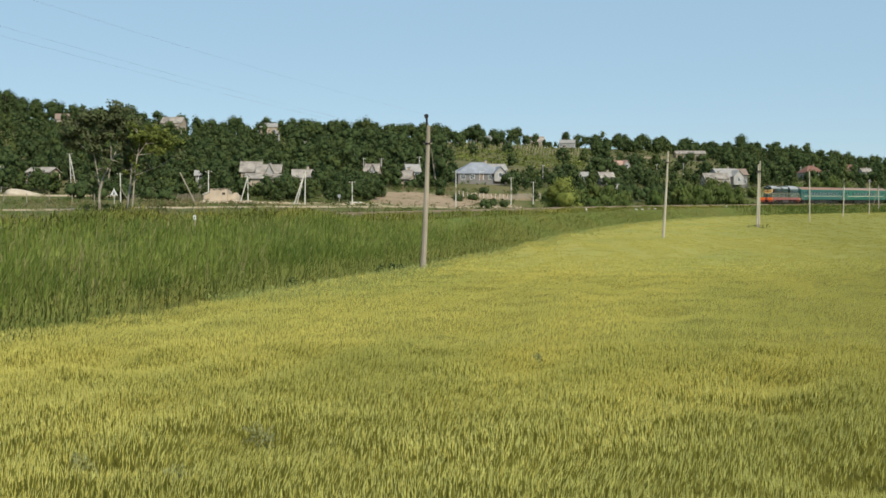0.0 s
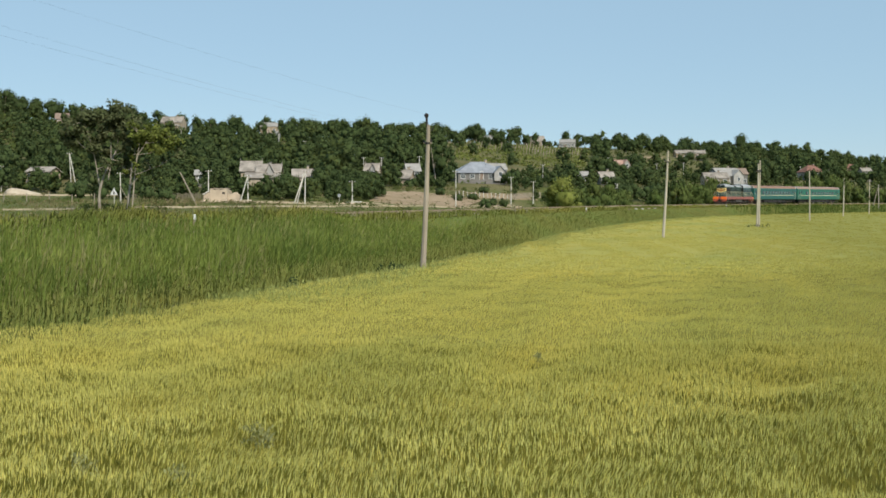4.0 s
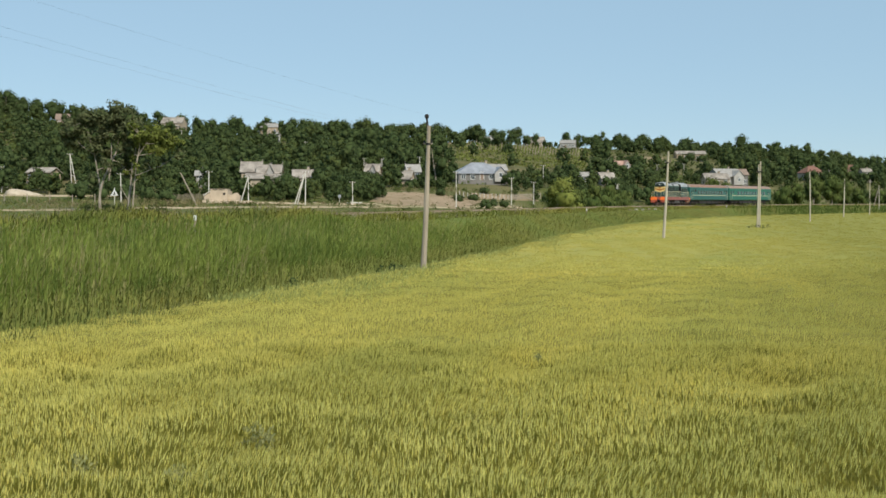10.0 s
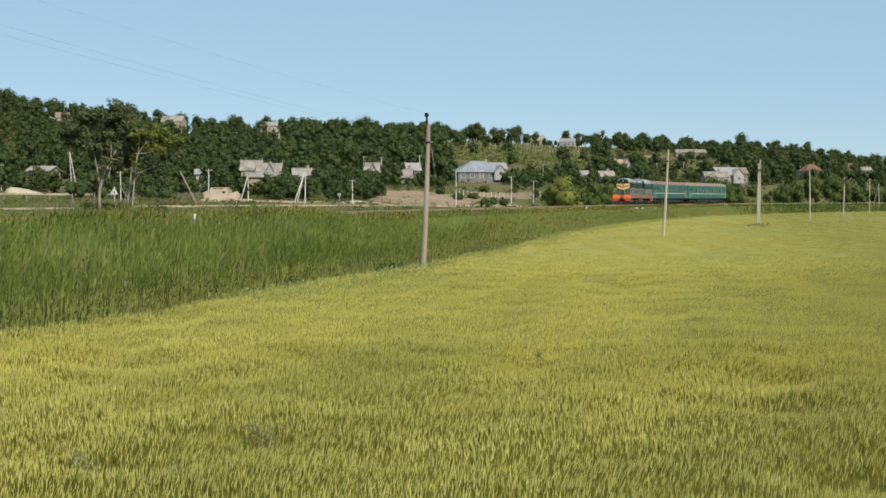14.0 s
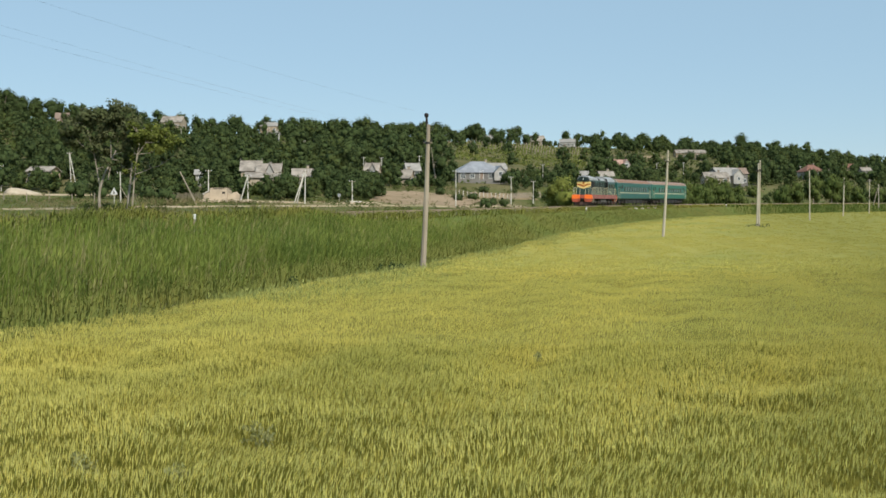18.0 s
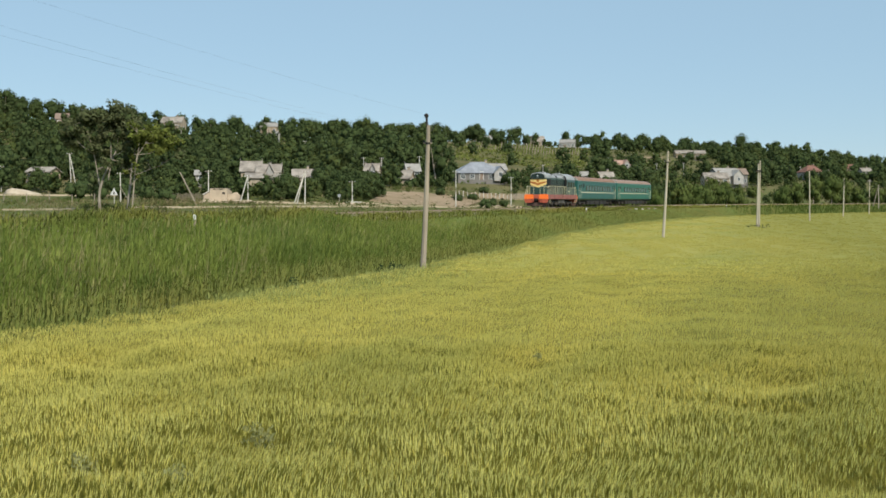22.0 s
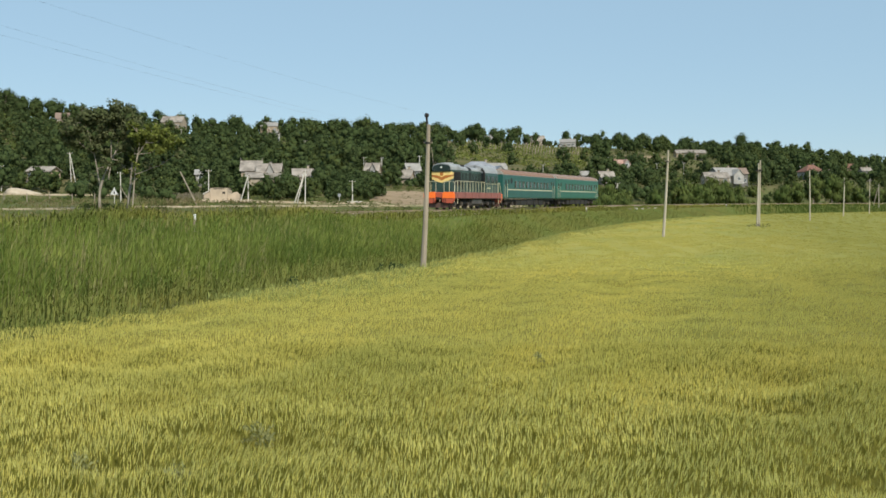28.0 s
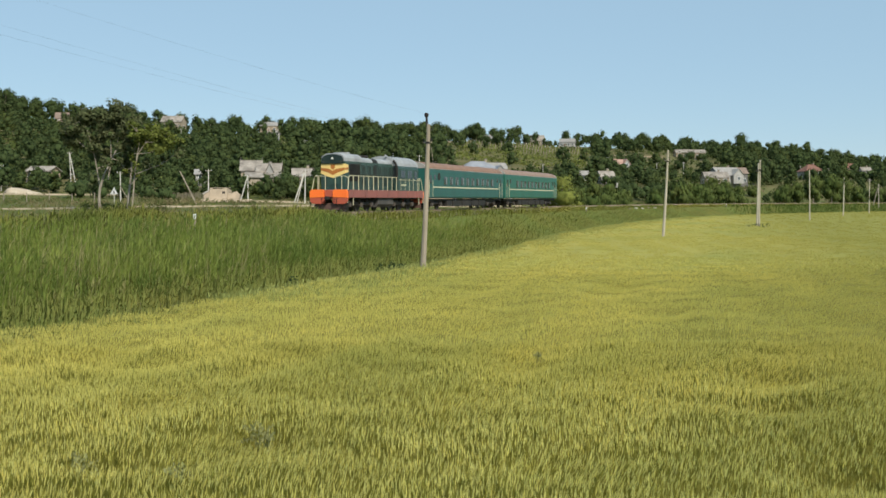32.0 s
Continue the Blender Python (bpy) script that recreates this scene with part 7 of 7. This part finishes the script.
    # rails round the walkway
    for s in (-1, 1):
        n = 16
        for k in range(n):
            y = -6.5 + k * 0.95
            if y > 7.5:
                continue
            part("railing_post", Geo().rod((s * 1.49, y, 1.66), (s * 1.49, y, 2.76), 0.032, n=5), L_CREAM, lo)
        part("handrail", Geo().rod((s * 1.49, -6.5, 2.76), (s * 1.49, 2.3, 2.76), 0.03, n=5), L_CREAM, lo)
        part("handrail", Geo().rod((s * 1.54, 2.5, 2.60), (s * 1.54, 7.4, 2.60), 0.025, n=5), L_CREAM, lo)
        for y0, q in ((-7.5, 1), (8.1, -1)):
            part("railing_post", Geo().path([(s * 1.5, y0 - 0.05 * q, 0.6), (s * 1.5, y0, 1.7), (s * 1.44, y0 + 0.25 * q, 2.6), (s * 1.44, y0 + 0.5 * q, 2.76), (s * 1.46, y0 + 0.98 * q, 2.76)], 0.034, n=5), L_CREAM, lo)
            part("railing_post", Geo().path([(s * 1.5, y0 + 0.95 * q, 0.5), (s * 1.5, y0 + 0.95 * q, 2.78)], 0.034, n=5), L_CREAM, lo)
            for x in (0.42, 0.95):
                part("railing_post", Geo().path([(s * x, y0 + 0.06 * q, 1.66), (s * x, y0 + 0.06 * q, 2.72)], 0.03, n=5), L_CREAM, lo)
            part("handrail", Geo().path([(s * 0.42, y0 + 0.06 * q, 2.72), (s * 1.2, y0 + 0.06 * q, 2.72), (s * 1.42, y0 + 0.2 * q, 2.6)], 0.028, n=5), L_CREAM, lo)
    part("fuel_tank", Geo().prism([(-1.35, 0.55), (-1.1, 0.32), (1.1, 0.32), (1.35, 0.55), (1.35, 1.05), (-1.35, 1.05)], "y", -1.5, 1.7), paint("grimy_grey_metal", (0.10, 0.09, 0.08), (0.06, 0.055, 0.05), 0.7), lo, "grimy grey fuel tank")
    for y in (-4.33, 4.33):
        bogie(lo, y, (-2.0, 0, 2.0), 0.525, 5.2, me)
    return lo


def lathe_y(y, x, z, r, depth):
    return Geo().loft([[(x + r * k * math.cos(a * math.pi / 6), y + d, z + r * k * math.sin(a * math.pi / 6)) for a in range(12)] for d, k in ((0, 0.7), (0.02, 1.0), (depth, 1.0))])


def make_car(label, side, roofmat, me, gap_window):
    ca = thing("passenger_car", label, "railway car", group="passenger cars of the train")
    w = 1.5
    part("body", Geo().prism(mirrored([(w - 0.06, 1.06), (w, 1.2), (w, 3.62), (w - 0.03, 3.74)]), "y", -12.15, 12.15), side, ca)
    sec = mirrored([(w - 0.03, 3.74), (w - 0.12, 3.96), (1.16, 4.15), (0.8, 4.28), (0.4, 4.36), (0.0, 4.39)])
    part("roof", Geo().prism(sec, "y", -11.8, 11.8), roofmat, ca, "dusty rust-brown curved roof")
    for y0, y1 in ((-12.17, -11.8), (11.8, 12.17)):
        part("roof_end", Geo().prism([(x * 0.99, 3.74 + (z - 3.74) * 0.97) for x, z in sec], "y", y0, y1), C_GREYROOF, ca)
    for k in range(11):
        y = -10.5 + k * 2.1
        part("roof_rib", Geo().prism([(x * 1.003, z + 0.006) for x, z in sec], "y", y - 0.03, y + 0.03), roofmat, ca)
    for k in range(4):
        y = -7.5 + k * 5.0
        part("roof_vent", Geo().box(-0.16, 0.16, y - 0.2, y + 0.2, 4.33, 4.42, 0.03), roofmat, ca)
    for s in (-1, 1):
        sx = lambda a, b: (min(s * a, s * b), max(s * a, s * b))
        part("stripe", Geo().box(*sx(w, w + 0.008), -10.3, 10.3, 2.02, 2.13), C_STRIPE, ca, "pale yellow stripe")
        part("skirt_line", Geo().box(*sx(w - 0.02, w + 0.006), -11.9, 11.9, 1.06, 1.10), L_BLACK, ca)
        part("gutter", Geo().box(*sx(w - 0.03, w + 0.02), -11.9, 11.9, 3.71, 3.76), C_GREYROOF, ca)
        for k in range(10):
            y = -7.5 + k * 1.64
            f = part("window", Geo().box(*sx(w - 0.01, w + 0.02), y, y + 1.10, 2.26, 3.14, 0.008), side, ca)
            part("pane", Geo().box(*sx(w + 0.012, w + 0.026), y + 0.06, y + 1.04, 2.32, 3.08), L_GLASS, f)
            # pale strips over the glass: sky reflection put in as colour
            part("curtain", Geo().box(*sx(w + 0.02, w + 0.03), y + 0.62, y + 0.98, 2.36, 3.04 - 0.1 * (k % 3)), C_PANESHEEN, f, "pale sky reflection painted on the pane")
            if k % 3:
                part("curtain", Geo().box(*sx(w + 0.02, w + 0.03), y + 0.10, y + 0.24, 2.36, 3.04), C_PANESHEEN, f, "pale sky reflection painted on the pane")
        for y in (-10.1, 9.6):
            part("small_window", Geo().box(*sx(w - 0.01, w + 0.02), y, y + 0.5, 2.75, 3.2, 0.01), L_GLASS, ca)
        for y in (-11.35, 10.6):
            d = part("door", Geo().box(*sx(w - 0.02, w + 0.012), y, y + 0.78, 1.12, 3.36, 0.01), side, ca)
            part("pane", Geo().box(*sx(w + 0.01, w + 0.02), y + 0.16, y + 0.62, 2.4, 3.15), L_GLASS, d)
            for yy in (y - 0.08, y + 0.86):
                part("grab_rail", Geo().rod((s * (w + 0.05), yy, 1.2), (s * (w + 0.05), yy, 2.7), 0.022, n=5), C_STRIPE, ca, "pale grab rail")
            part("step", Geo().box(*sx(w - 0.3, w), y, y + 0.78, 0.5, 0.55).box(*sx(w - 0.3, w), y, y + 0.78, 0.8, 0.84), L_BLACK, ca)
        if gap_window:
            part("open_window_hole", Geo().loft([[(s * x, -8.75 + 0.36 * math.cos(a * math.pi / 6), 3.05 + 0.33 * math.sin(a * math.pi / 6)) for a in range(12)] for x in (w, w + 0.03)]), L_BLACK, ca,
                 "dark open hatch")
    part("underframe", Geo().box(-1.2, 1.2, -11.8, 11.8, 0.82, 1.0).box(-0.5, 0.5, -6.2, 6.2, 0.4, 0.82), L_BLACK, ca)
    for s in (-1, 1):
        for y, l in ((-6.0, 1.4), (-4.3, 2.6), (-1.4, 2.8), (1.7, 2.0), (4.0, 2.0)):
            part("battery_box" if l > 1.6 else "air_tank", Geo().box(*((0.7, 1.35) if s > 0 else (-1.35, -0.7)), y, y + l, 0.30, 0.84, 0.05), L_BLACK, ca)
    for y, s in ((-12.15, -1), (12.15, 1)):
        g = Geo().box(-0.62, 0.62, min(y, y + s * 0.26), max(y, y + s * 0.26), 1.15, 3.3, 0.06)
        part("gangway_bellows", g, L_BLACK, ca)
        part("end_door", Geo().box(-0.42, 0.42, min(y + s * 0.26, y + s * 0.28), max(y + s * 0.26, y + s * 0.28), 1.2, 3.1), side, ca)
        coupler(ca, y - s * 0.1, s)
        for x in (-0.88, 0.88):
            part("buffer", Geo().rod((x, y, 1.06), (x, y + s * 0.26, 1.06), 0.09, 0.2, 10), L_GREASE, ca)
    for y in (-8.5, 8.5):
        bogie(ca, y, (-1.2, 1.2), 0.475, 3.5, me)
    return ca


loco = make_locomotive()
CAR_WHEELS = wheelset_mesh(0.475)
car_a = make_car("faded teal green passenger car with a rusty roof", C_TEAL, C_ROOF, CAR_WHEELS, True)
car_b = make_car("brighter emerald green passenger car at the rear", C_EMER, C_ROOF2, CAR_WHEELS, False)


def train_s(t):
    """Where the train's nose is along the line: it slows gently as it comes nearer."""
    q = 32 - t
    return 5.971 * q + 0.417 * q * q / 32


def vehicle_pose(centre, pivot):
    (xa, ya, _), (xb, yb, _) = track(centre - pivot), track(centre + pivot)
    return pose((xa + xb) / 2, (ya + yb) / 2, RAIL_Z, 0, 0, -math.degrees(math.atan2(xb - xa, yb - ya)))


def motions():
    ts = [i * 0.5 for i in range(65)]
    for ob, centre, pivot in ((loco, 8.6, 4.33), (car_a, 29.65, 8.5), (car_b, 54.55, 8.5)):
        walk(ob, [(t, vehicle_pose(train_s(t) + centre, pivot)) for t in ts])
    steps = [i * 0.1 for i in range(321)]
    for w, a, rad in SPIN:
        walk(w, [(t, pose(0, a, rad, math.degrees((train_s(0) - train_s(t)) / rad) % 360)) for t in steps])
    for i, ob in enumerate(REEDS):
        x, y, _ = ob.location
        walk(ob, [(k * 0.5, pose(x + 0.035 * math.sin(0.95 * k - y * 0.3), y, 0, 0, 0.5 * math.sin(0.95 * k - y * 0.3), 0)) for k in range(65)])
    # gusts run across the wheat: each clump bows and rises in turn
    for ob in PATCHES:
        x, y, _ = ob.location
        ph = x * 0.95 + y * 0.40
        rows = []
        for i in range(81):
            t = i * 0.4
            gust = 0.55 + 0.45 * math.sin(0.61 * t - 0.16 * x - 0.11 * y)
            g = gust * math.sin(2.7 * t - ph) + 0.3 * math.sin(4.3 * t - 1.9 * ph + y)
            rows.append((t, pose(x + 0.045 * g, y + 0.018 * g, -0.022 * g - 0.02 * gust, -0.5 * g, 1.2 * g, 0)))
        walk(ob, rows)


motions()
